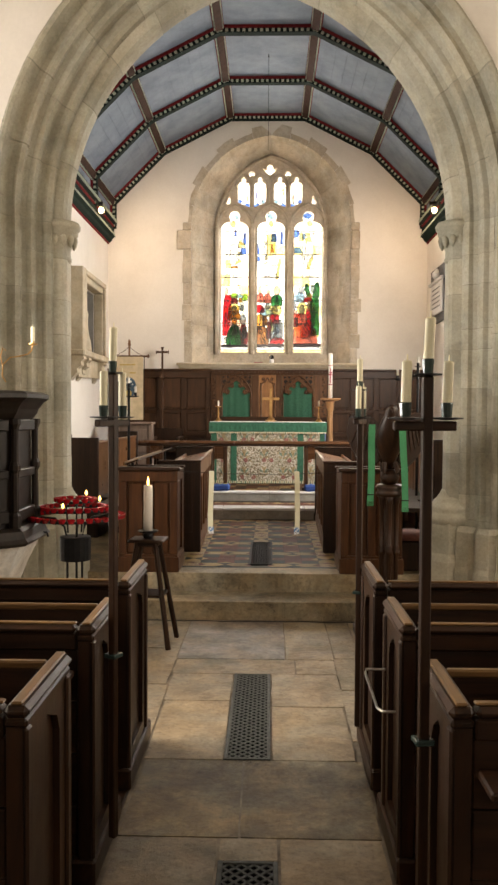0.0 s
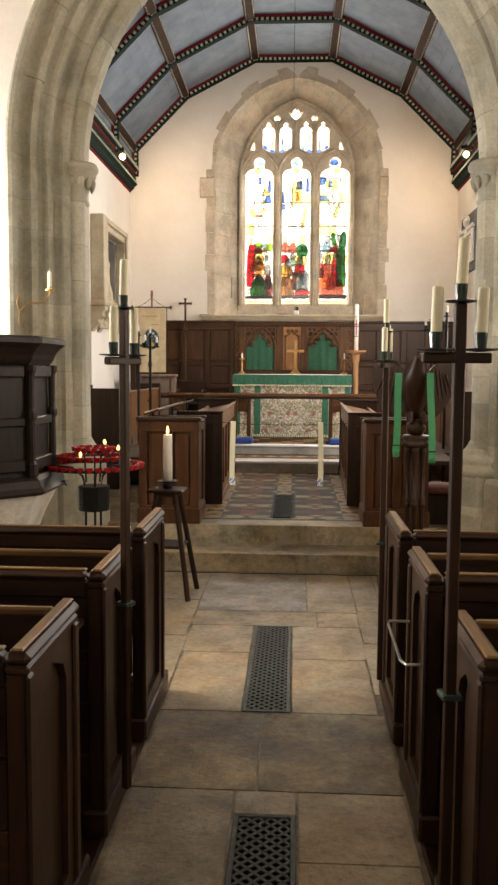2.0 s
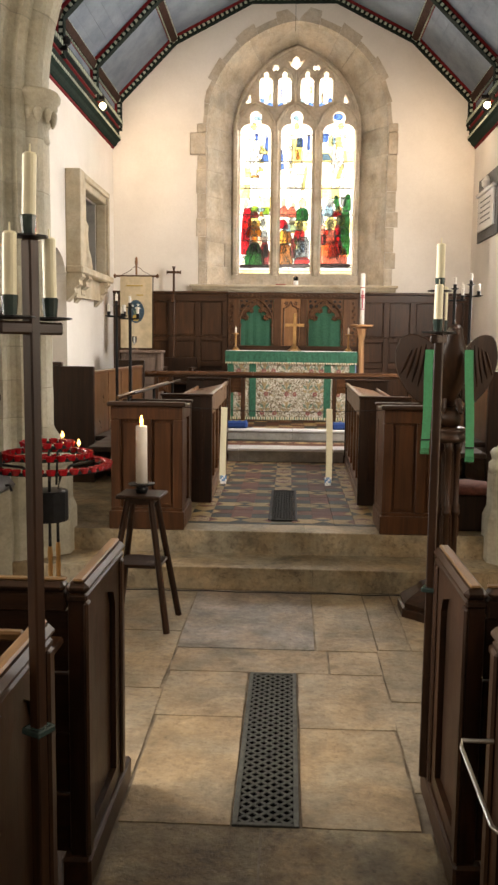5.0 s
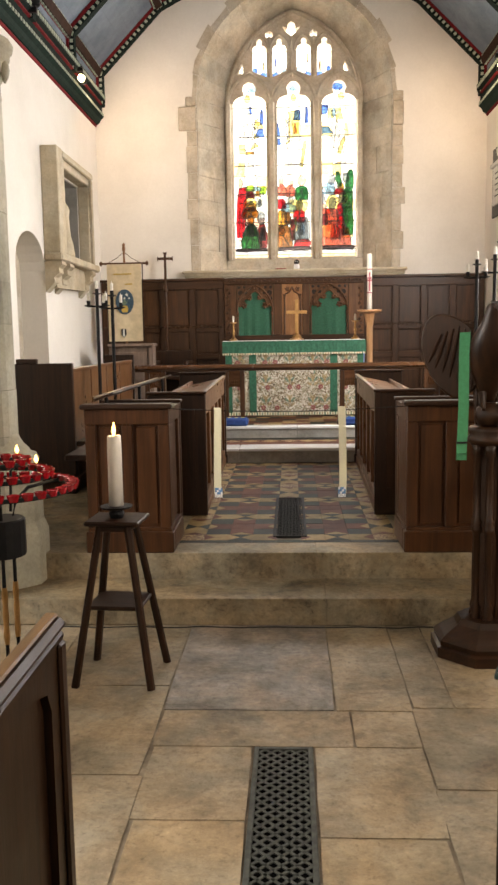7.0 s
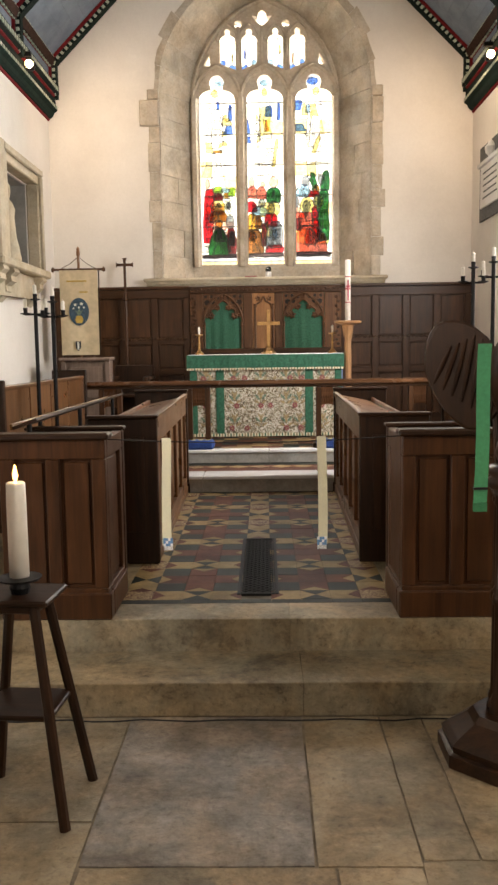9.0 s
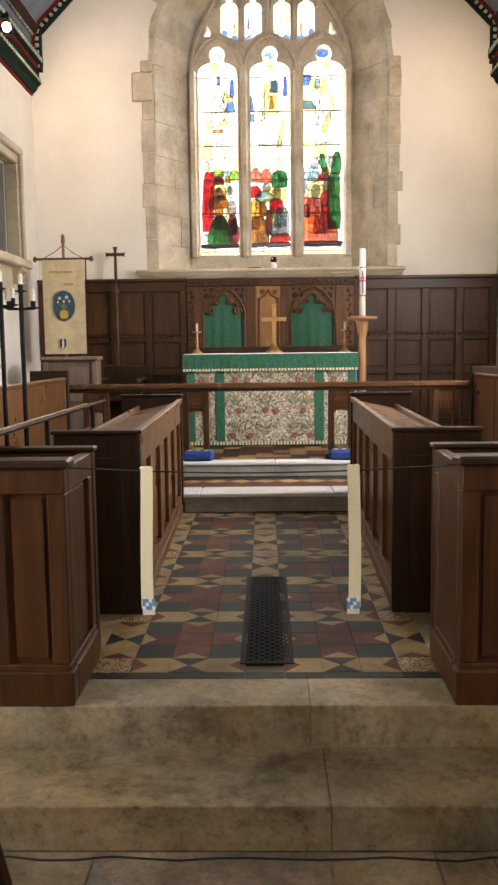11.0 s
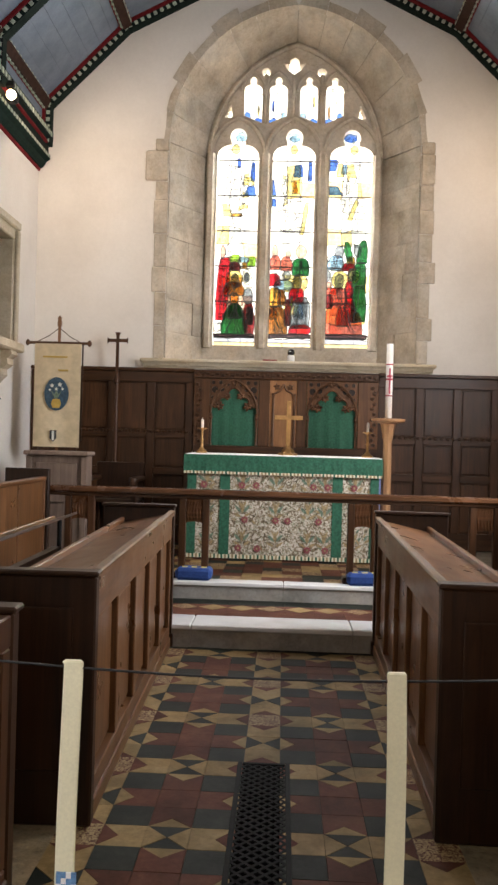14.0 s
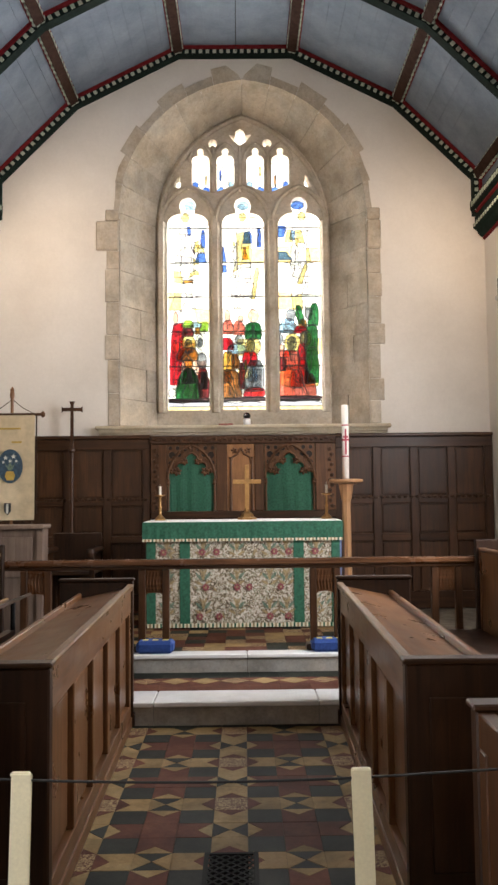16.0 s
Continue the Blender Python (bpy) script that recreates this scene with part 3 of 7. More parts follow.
# capitals, shaft bases and plinths of the chancel arch
for side, x0 in (("north", CXL - R_OUT + 0.435), ("south", 2 * AX - CXL + R_OUT - 0.435)):
    inward = 1 if side == "north" else -1
    cx = x0 - inward * 0.085
    bm = lathe([(0.085, 2.70), (0.10, 2.715), (0.10, 2.735), (0.088, 2.75), (0.095, 2.80), (0.115, 2.86), (0.135, 2.90), (0.15, 2.915), (0.15, 2.945), (0.165, 2.955), (0.17, 2.985), (0.155, 3.01)], cx, 6.45, 24)
    part("capital", bm, ARCH_STONE, chancel_arch, "weathered carved capital", True)
    for k in range(7):
        a = math.pi * (k / 6 - 0.5) + (0 if inward > 0 else math.pi)
        leaf = lathe([(0.004, -0.05), (0.022, -0.02), (0.03, 0.015), (0.02, 0.04), (0.004, 0.05)], 0, 0, 8)
        for v in leaf.verts:
            v.co += Vector((cx + 0.122 * math.cos(a), 6.45 + 0.122 * math.sin(a), 2.86))
        part("leaf", leaf, ARCH_STONE, chancel_arch, "", True)
    bm = lathe([(0.21, 0.70), (0.21, 0.76), (0.19, 0.78), (0.195, 0.80), (0.205, 0.825), (0.19, 0.85), (0.16, 0.86), (0.155, 0.875), (0.13, 0.90), (0.11, 0.93), (0.095, 0.96)], cx, 6.45, 24)
    part("shaft_base", bm, ARCH_STONE, chancel_arch, "", True)
    bm = lathe([(0.24, Z1), (0.24, 0.42), (0.225, 0.46), (0.215, 0.48), (0.215, 0.71)], cx, 6.45, 8, None, math.pi / 8)
    part("plinth", bm, ARCH_STONE, chancel_arch, "octagonal stone plinth")
    bm = bmesh.new()
    for u, y, w in ((-0.01, 6.02, 0.17), (0.14, 6.15, 0.15), (0.26, 6.27, 0.14)):
        px = x0 - inward * (0.435 - u)
        lathe([(w, 0.0), (w, 0.36), (w * 0.93, 0.40), (w * 0.9, 0.66), (w * 0.75, 0.70)], px, y, 8, bm, math.pi / 8)
    part("plinth", bm, ARCH_STONE, chancel_arch, "stepped stone plinth")

# chancel and sanctuary steps, each of a few long stones
for name, y0, y1, z0, z1, joints, mat, x0, x1 in (
        ("step", Y1, Y2 + 0.05, 0.0, Z1, (0.09, 1.15), STEP_STONE, -1.75, 1.5),
        ("step", Y2, Y2 + 0.235, Z1 - 0.02, Z2, (0.05,), STEP_STONE, -1.75, 1.6),
        ("step", Y3, Y3 + 0.30, Z2 - 0.02, Z3, (-0.58, 0.40), MARBLE, NX, SX),
        ("step", Y4, Y4 + 0.14, Z3 - 0.02, Z4, (-0.02,), MARBLE, NX, SX)):
    e = structure(new("trim_step"), "worn stone chancel step" if z1 < 0.3 else "pale marble sanctuary step")
    xs = [x0, *joints, x1]
    for a, b in zip(xs, xs[1:]):
        if mat is MARBLE:
            part("tread", box(a + 0.0015, b - 0.0015, y0, y1, z1 - 0.03, z1, 0.006), MARBLE, e, "pale marble nosing")
            part("riser", box(a + 0.0015, b - 0.0015, y0 + 0.012, y1, z0, z1 - 0.031), GREY_STONE, e, "grey stone riser")
        else:
            part("stone", box(a, b, y0 + rng.uniform(0, 0.003), y1, z0, z1, 0.0035), mat, e)
# stone margin at the sides of the tiled floor, under the stalls
for x0, x1 in ((NX, -0.745), (0.542, SX)):
    structure(link("floor_margin", box(x0, x1, Y2 + 0.24, Y3, 0.1, Z2 - 0.001), STEP_STONE), "stone floor under the choir stalls")

# ---- east window ----
window = structure(new("window_1"), "three-light traceried stained glass east window")
YG = 13.52


def foiled_head(c, w, bottom, spring, apex, n=10):
    """A light with a pointed head that narrows to a round foil at its top."""
    sh = spring + 0.45 * (apex - spring)
    rr = 0.20 * (2 * w)
    left = [(c - w, bottom), (c - w, spring)]
    for k in range(1, 5):
        a = math.pi / 2 * k / 4
        left.append((c - w + (w - rr * 0.80) * (1 - math.cos(a)), spring + (sh - spring) * math.sin(a) * 0.9))
    top = []
    for k in range(n + 1):
        a = math.radians(215 - 250 * k / n)
        top.append((c + rr * math.cos(a), apex - rr + rr * math.sin(a)))
    return left + top + [(2 * c - x, z) for x, z in left[::-1]]


LIGHTS = [(-0.597, 0.218), (-0.015, 0.222), (0.581, 0.226)]
UPPER = [(-0.457, 0.093), (-0.195, 0.093), (0.123, 0.092), (0.389, 0.092)]


def slanted_light(c, w, low_left, low_right, spring, apex, n=8):
    """An upper light whose foot follows the arches below and whose head narrows to a small foil."""
    head = foiled_head(c, w, 4.9, spring, apex, n)
    return [(c - w, low_left), *head[1:-1], (c + w, low_right)]


holes = [foiled_head(c, w, 2.53, 4.50, 4.79) for c, w in LIGHTS]
for n, (c, w) in enumerate(UPPER):
    holes.append(slanted_light(c, w, *((4.925, 4.85) if n % 2 == 0 else (4.85, 4.925)), 5.19, 5.325))
holes.append([(-0.037 + x, z) for x, z in [(-0.125, 5.475), (-0.055, 5.458), (-0.045, 5.505), (0.0, 5.535), (0.045, 5.505), (0.055, 5.458), (0.125, 5.475), (0.065, 5.40), (0.0, 5.355), (-0.065, 5.40)]])
for c in (-0.327, 0.25):
    holes.append([(c + 0.052 * math.sin(a), 5.376 + 0.047 * math.cos(a)) for a in [math.pi * k / 4 for k in range(8)]])
for s in (-1, 1):
    holes.append([(WX + s * x, z) for x, z in ((0.655, 4.90), (0.735, 4.90), (0.685, 5.02), (0.665, 5.03))])
arch_in = pointed(WX, 0.955, 4.48, 5.745, 14)
outer = [(WX - 0.955, 2.32)] + arch_in + [(WX + 0.955, 2.32)]
part("tracery", sheet_with_holes(outer, holes, YG - 0.09, YG + 0.10), EAST_STONE, window, "carved limestone tracery")
# roll mouldings of the mullions and arches stand proud of the tracery
bm = bmesh.new()
for x in (WX - 0.862, -0.307, 0.284, WX + 0.862):
    prism([(x - 0.022, YG - 0.15), (x + 0.022, YG - 0.15), (x + 0.05, YG - 0.088), (x - 0.05, YG - 0.088)], 2.5, 4.52, "z", bm)
part("mullion", bm, EAST_STONE, window, "moulded stone mullions")
bm = bmesh.new()
for c, w in LIGHTS:
    tube([(x, YG - 0.105, z) for x, z in pointed(c, w + 0.068, 4.50, 4.90, 8)], 0.026, 6, bm)
for x in (-0.326, -0.036, 0.256):
    tube([(x, YG - 0.105, 4.84), (x, YG - 0.105, 5.34)], 0.02, 6, bm)
for c, w in UPPER:
    tube([(x, YG - 0.10, z) for x, z in pointed(c, w + 0.03, 5.18, 5.375, 6)], 0.016, 6, bm)
tube([(x, YG - 0.105, z) for x, z in pointed(WX, 0.87, 4.48, 5.655, 12)], 0.026, 6, bm)
part("arch_moulding", bm, EAST_STONE, window)

# leaded panes: a jittered ground of quarries in each light, coloured robes and heads as plain shapes before it
rng = random.Random(11)


def pane(poly, y, color, bm_lead, lead_r=0.0045):
    bm = bmesh.new()
    f = bm.faces.new([bm.verts.new((x, y, z)) for x, z in poly])
    ob = part("pane", bm, GLASS[color], window)
    ob.visible_shadow = False
    if bm_lead is not None:
        tube([(x, y - 0.003, z) for x, z in poly], lead_r, 4, bm_lead, True)


def blob(cx, cz, w, h, lean=0.0, n=11, rough=0.16):
    pts = []
    for k in range(n):
        a = 2 * math.pi * k / n
        f = 1 + rng.uniform(-rough, rough)
        x, z = w * f * math.cos(a), h * f * math.sin(a)
        pts.append((cx + x + lean * z, cz + z))
    return pts


def robe(cx, z0, z1, w0, w1, lean=0.0):
    pts = []
    n = 5
    for k in range(n + 1):
        f = k / n
        pts.append((cx - (w0 + (w1 - w0) * f) * (1 + rng.uniform(-0.15, 0.1)) + lean * f, z0 + (z1 - z0) * f))
    for k in range(n, -1, -1):
        f = k / n
        pts.append((cx + (w0 + (w1 - w0) * f) * (1 + rng.uniform(-0.15, 0.1)) + lean * f, z0 + (z1 - z0) * f))
    return pts


def clip_to(poly, x0, x1):
    return [(min(max(x, x0), x1), z) for x, z in poly]


leads = bmesh.new()
for li, (c, w) in enumerate(LIGHTS):
    cols, zs = 3, [2.53, 2.575, 2.625] + [2.62 + 0.165 * k for k in range(1, 13)]
    grid = [[(c - w + 2 * w * i / cols + (rng.uniform(-0.02, 0.02) if 0 < i < cols else 0), z + (rng.uniform(-0.02, 0.02) if 1 < j < len(zs) - 1 else 0)) for i in range(cols + 1)] for j, z in enumerate(zs)]
    for j in range(len(zs) - 1):
        for i in range(cols):
            z = zs[j]
            shade = "pale_yellow" if j == 0 else "white"
            if j == 1:
                shade = "grey"
            elif j and rng.random() < 0.14:
                shade = "pale_yellow"
            pane([grid[j][i], grid[j][i + 1], grid[j + 1][i + 1], grid[j + 1][i]], YG, shade, leads, 0.0045)
    pane([(c - w, zs[-1]), (c + w, zs[-1]), (c + w * 0.8, 4.85), (c - w * 0.8, 4.85)], YG, ("white", "white", "white")[li], leads)
    pane(blob(c + (0.03, 0.0, -0.01)[li], 4.73, 0.075, 0.05), YG - 0.006, ("sky_blue", "sky_blue", "blue")[li], leads, 0.003)
    pane(blob(c - 0.015, 4.68, 0.05, 0.06), YG - 0.009, "white", leads, 0.003)
    for z in (2.63, 3.0, 3.37, 3.74, 4.11, 4.48):
        tube([(c - w, YG - 0.016, z), (c + w, YG - 0.016, z)], 0.008, 5, leads)

# each light's coloured pieces: colour, foot and head height, then foot and head edges from the light's middle, in centimetres
FIGURES_NORTH = [
    ("dark", 262, 266, -22, 21, -22, 21), ("red", 280, 346, -20, -10, -17, -5), ("red", 332, 341, -7, -2, -6, -3), ("flesh", 344, 359, -16, -11, -16, -12),
    ("white", 346, 359, -11, -5, -11, -6), ("bright_green", 341, 349, -6, 5, -4, 3), ("maroon", 332, 341, -5, 5, -4, 3), ("sky_blue", 341, 347, 3, 13, 4, 12),
    ("bright_green", 337, 347, 12, 20, 14, 20), ("amber", 334, 341, 7, 12, 7, 11), ("pale_yellow", 314, 333, -10, 8, -7, 4), ("grey", 314, 329, -5, 4, -3, 3),
    ("white", 317, 334, 8, 17, 9, 15), ("grey", 320, 330, 9, 15, 10, 14), ("brown", 306, 320, -12, 10, -7, 5), ("amber", 296, 308, -4, 3, -4, 3), ("white", 297, 306, -10, -4, -11, -5),
    ("green", 265, 298, -14, 13, -5, 5), ("green", 282, 298, -7, 8, -4, 4), ("grey", 297, 314, 9, 20, 10, 17), ("maroon", 266, 298, 11, 21, 10, 19), ("dark", 276, 294, 13, 19, 13, 18),
    ("white", 267, 276, -22, -14, -19, -15),
]
FIGURES_MIDDLE = [
    ("dark", 263, 267, -23, 20, -23, 20), ("rose", 334, 349, -24, -12, -20, -13), ("flesh", 346, 360, -20, -14, -19, -16), ("rose", 333, 348, -11, 1, -9, -2),
    ("flesh", 346, 354, -6, 0, -5, -2), ("red", 317, 330, -22, -11, -22, -14), ("green", 328, 346, 1, 18, 4, 16), ("flesh", 346, 360, 4, 16, 7, 14), ("sky_blue", 313, 323, -17, 3, -14, -1),
    ("grey", 323, 333, -9, 0, -8, -2), ("pale_yellow", 311, 330, 1, 18, 4, 15), ("grey", 314, 328, 3, 12, 4, 10), ("amber", 295, 315, -23, -10, -21, -13),
    ("brown", 266, 296, -23, -3, -23, -8), ("amber", 282, 294, -21, -13, -20, -15), ("brown", 297, 313, -13, -5, -12, -7), ("red", 299, 315, 0, 13, -1, 12),
    ("bright_green", 296, 306, 0, 3, 1, 2), ("grey", 273, 305, 0, 20, 5, 18), ("sky_blue", 283, 298, 4, 13, 6, 13), ("red", 267, 277, -1, 20, 4, 19), ("maroon", 275, 303, -5, 1, -5, 0),
]
FIGURES_SOUTH = [
    ("dark", 264, 268, -25, 19, -26, 19), ("sky_blue", 335, 350, -22, -5, -17, -8), ("grey", 347, 360, -15, -5, -13, -7), ("sky_blue", 341, 350, -27, -22, -27, -23),
    ("grey", 322, 335, -26, -18, -26, -19), ("green", 316, 343, 4, 18, 8, 17), ("green", 342, 366, 8, 19, 13, 18), ("green", 344, 364, -2, 5, -5, 0), ("grey", 348, 362, 5, 13, 6, 12),
    ("amber", 339, 349, -1, 6, 0, 5), ("red", 334, 342, -7, 7, -4, 4), ("green", 281, 319, 5, 19, 6, 17), ("pale_yellow", 314, 334, -17, 1, -14, -3), ("grey", 315, 331, -14, -4, -13, -5),
    ("pale_yellow", 320, 337, -1, 12, 1, 10), ("grey", 323, 336, 0, 8, 1, 7), ("red", 306, 323, -3, 5, -1, 4), ("red", 280, 308, 0, 11, -2, 4), ("rose", 267, 300, -26, 16, -17, 3),
    ("rose", 298, 316, -17, -1, -18, -4), ("rose", 308, 316, -25, -12, -24, -13), ("flesh", 314, 322, -25, -17, -23, -18), ("maroon", 294, 309, -23, -16, -22, -16),
    ("rose", 276, 295, -11, 2, -9, -2), ("amber", 281, 291, 7, 15, 8, 12),
]
PALE_NORTH = [
    ("blue", 427, 446, 13, 18, 14, 18), ("blue", 411, 421, 7, 19, 10, 18), ("blue", 440, 450, -1, 3, -1, 2), ("pale_yellow", 422, 430, 5, 18, 7, 15), ("amber", 389, 392, -6, 6, -5, 5),
]
PALE_MIDDLE = [
    ("blue", 431, 444, 0, 10, 1, 9), ("blue", 427, 447, 15, 19, 15, 19), ("blue", 412, 428, -25, -18, -24, -20), ("blue", 400, 408, -26, -17, -25, -18),
    ("amber", 414, 427, 0, 5, 0, 3), ("pale_yellow", 371, 405, 8, 12, 13, 17),
]
PALE_SOUTH = [
    ("blue", 438, 450, -26, -16, -24, -13), ("sky_blue", 435, 445, -10, -4, -9, -5), ("blue", 413, 422, -25, -8, -24, -13), ("pale_yellow", 432, 446, -15, -7, -13, -9),
    ("pale_yellow", 387, 408, -3, 3, 5, 9),
]


def draped(piece, c, w, y, soft):
    """A coloured piece: heads and haloes are ovals, robes have rounded shoulders and fold lines."""
    color, z0, z1, xa, xb, xc, xd = (v if isinstance(v, str) else v / 100 for v in piece)
    lo, hi = c - w + 0.004, c + w - 0.004
    wide = max(xb - xa, xd - xc)
    if soft and color in ("flesh", "pale_yellow", "white", "grey") and z1 - z0 < 0.24 and wide < 0.2:
        pane(clip_to(blob(c + (xa + xb + xc + xd) / 4, (z0 + z1) / 2, wide / 2, (z1 - z0) / 2, 0.0, 14, 0.05), lo, hi), y, color, leads, 0.004)
        return
    n = 7
    left, right = [], []
    for k in range(n + 1):
        q = k / n
        belly = 0.10 * wide * math.sin(math.pi * q) if soft else 0.0
        round_off = 0.12 * abs(xd - xc) if k == n else 0.0
        wander = 0.006 if 0 < k < n else 0.0
        left.append((c + xa + (xc - xa) * q - belly + round_off + rng.uniform(-wander, wander), z0 + (z1 - z0) * q))
        right.append((c + xb + (xd - xb) * q + belly - round_off + rng.uniform(-wander, wander), z0 + (z1 - z0) * q))
    pane(clip_to(left + right[::-1], lo, hi), y, color, leads, 0.0045)
    if color not in ("white", "pale_yellow", "dark") and z1 - z0 > 0.12:
        for _ in range(2 if wide < 0.15 else 5):
            p, q = rng.uniform(0.12, 0.88), rng.uniform(0.15, 0.85)
            x0, x1 = c + xa + (xb - xa) * p, c + xc + (xd - xc) * q
            pts = [(x0 + (x1 - x0) * k / 4 + 0.008 * math.sin(2.5 * k + p * 9), y - 0.004, z0 + (z1 - z0) * (0.04 + 0.85 * k / 4)) for k in range(5)]
            tube([(min(max(px, lo), hi), py, pz) for px, py, pz in pts], 0.003, 4, leads)


# small quarries of mixed colour fill the ground between the standing shapes
for c, w in LIGHTS:
    for j in range(8):
        z = 2.68 + 0.095 * j
        xs = [c - w * 0.8, c - w * 0.35 + rng.uniform(-0.03, 0.03), c + w * 0.3 + rng.uniform(-0.03, 0.03), c + w * 0.82]
        for x0, x1 in zip(xs, xs[1:]):
            color = rng.choice(("clear_grey", "flesh", "white", "white", "clear_grey", "pale_yellow"))
            if j > 5:
                color = rng.choice(("clear_grey", "white", "white"))
            pane([(x0, z + rng.uniform(-0.01, 0.01)), (x1, z + rng.uniform(-0.01, 0.01)), (x1, z + 0.095), (x0, z + 0.095)], YG - 0.014, color, leads, 0.0035)
for li, (c, w) in enumerate(LIGHTS):
    for n, piece in enumerate((FIGURES_NORTH, FIGURES_MIDDLE, FIGURES_SOUTH)[li]):
        draped(piece, c, w, YG - 0.02 - 0.0011 * n, True)
    for n, piece in enumerate((PALE_NORTH, PALE_MIDDLE, PALE_SOUTH)[li]):
        draped(piece, c, w, YG - 0.02 - 0.0011 * n, False)
for li, (c, w) in enumerate(LIGHTS):
    # pale figures as plain draped shapes above the group
    for cx, z0, z1, w0, w1, ln in ((c + (-0.06, 0.0, 0.05)[li], 3.62, 4.44, 0.12, 0.07, (0.02, 0.0, -0.02)[li]), (c + (0.06, -0.1, -0.06)[li], 3.95, 4.35, 0.05, 0.03, 0.02)):
        rows = 6
        edge = []
        for j in range(rows + 1):
            f = j / rows
            half = (w0 + (w1 - w0) * f) * rng.uniform(0.75, 1.2)
            z = z0 + (z1 - z0) * f
            edge.append([(cx + ln * f - half, z + rng.uniform(-0.03, 0.03)), (cx + ln * f + rng.uniform(-0.5, 0.5) * half, z + rng.uniform(-0.03, 0.03)), (cx + ln * f + half, z + rng.uniform(-0.03, 0.03))])
        for j in range(rows):
            for i in range(2):
                poly = clip_to([edge[j][i], edge[j][i + 1], edge[j + 1][i + 1], edge[j + 1][i]], c - w + 0.004, c + w - 0.004)
                pane(poly, YG - 0.012, rng.choice(("white", "white", "white", "white", "white", "pale_yellow")), leads, 0.005)
    pane(blob(c + (-0.03, 0.0, 0.03)[li], 4.60, 0.045, 0.055), YG - 0.013, "pale_yellow", leads, 0.003)
for ui, (c, w) in enumerate(UPPER):
    pane([(c - w, 4.84), (c + w, 4.84), (c + w, 5.34), (c - w, 5.34)], YG, "white", leads, 0.003)
    low = 1 if ui % 2 == 0 else -1
    pane(blob(c + low * 0.05, 4.885, 0.05, 0.045), YG - 0.006, "blue", leads, 0.003)
    pane(blob(c - low * 0.06, 4.955, 0.03, 0.035), YG - 0.007, ("blue", "sky_blue", "sky_blue", "blue")[ui], leads, 0.003)
    pane(robe(c + low * 0.012, 4.93, 5.16, 0.05, 0.03), YG - 0.008, "white", leads, 0.003)
    pane(blob(c + low * 0.055, 5.0 + 0.05 * (ui % 3), 0.012, 0.06), YG - 0.010, ("pale_yellow", "blue", "pale_yellow", "amber")[ui], leads, 0.003)
    pane(blob(c, 5.215, 0.028, 0.035), YG - 0.011, "white", leads, 0.003)
for poly in holes[len(LIGHTS) + len(UPPER):]:
    pane(poly, YG, "white", None)
part("lead_came", leads, LEAD, window, "dark lead cames and saddle bars")

# splayed reveal of coursed stones between the tracery and the wall face
rng = random.Random(5)
reveal = structure(new("trim_window_reveal"), "splayed limestone window reveal")
for s in (-1, 1):
    z = 2.30
    while z < 4.46:
        h = min(rng.uniform(0.22, 0.36), 4.47 - z)
        if 4.47 - z - h < 0.1:
            h = 4.47 - z
        cut = rng.uniform(0.3, 0.7)
        for a, b in ((0, cut), (cut, 1)) if rng.random() < 0.7 else ((0, 1),):
            pts = []
            for f in (a + 0.003, b - 0.003):
                x = WX + s * (1.235 + (0.895 - 1.235) * f)
                y = EAST + (YG - 0.06 - EAST) * f
                pts.append((x, y))
            d = rng.uniform(0, 0.008) * s
            (xa, ya), (xb, yb) = pts
            poly = [(xa - d, ya), (xb - d, yb), (xb + s * 0.12, yb + 0.03), (xa + s * 0.05, ya + 0.1)]
            part("stone", prism(poly, z + 0.0015, z + h - 0.0015, "z"), EAST_STONE, reveal)
        z += h
inner, outer2 = pointed(WX, 0.895, 4.48, 5.68, 14), pointed(WX, 1.235, 4.47, 5.83, 14)
k = 0
while k < 28:
    n = min(rng.choice((2, 2, 3)), 28 - k)
    bm = bmesh.new()
    rows = []
    for j in range(n + 1):
        sh = 0.02 if j == 0 else (-0.02 if j == n else 0)
        i0 = k + j
        i1 = min(max(i0 + (1 if sh > 0 else -1), 0), 28)
        def between(line):
            (xa, za), (xb, zb) = line[i0], line[i1]
            return xa + (xb - xa) * abs(sh), za + (zb - za) * abs(sh)
        (xa, za), (xb, zb) = between(outer2), between(inner)
        out = Vector((xa - WX, za - 3.9)).normalized() * 0.08
        rows.append([bm.verts.new(p) for p in ((xa, EAST, za), (xb, YG - 0.06, zb), (xb + out.x, YG - 0.04, zb + out.y), (xa + out.x, EAST + 0.1, za + out.y))])
    for a, b in zip(rows, rows[1:]):
        for i in range(4):
            bm.faces.new((a[i], a[(i + 1) % 4], b[(i + 1) % 4], b[i]))
    bm.faces.new(rows[0])
    bm.faces.new(rows[-1][::-1])
    part("stone", bm, EAST_STONE, reveal)
    k += n
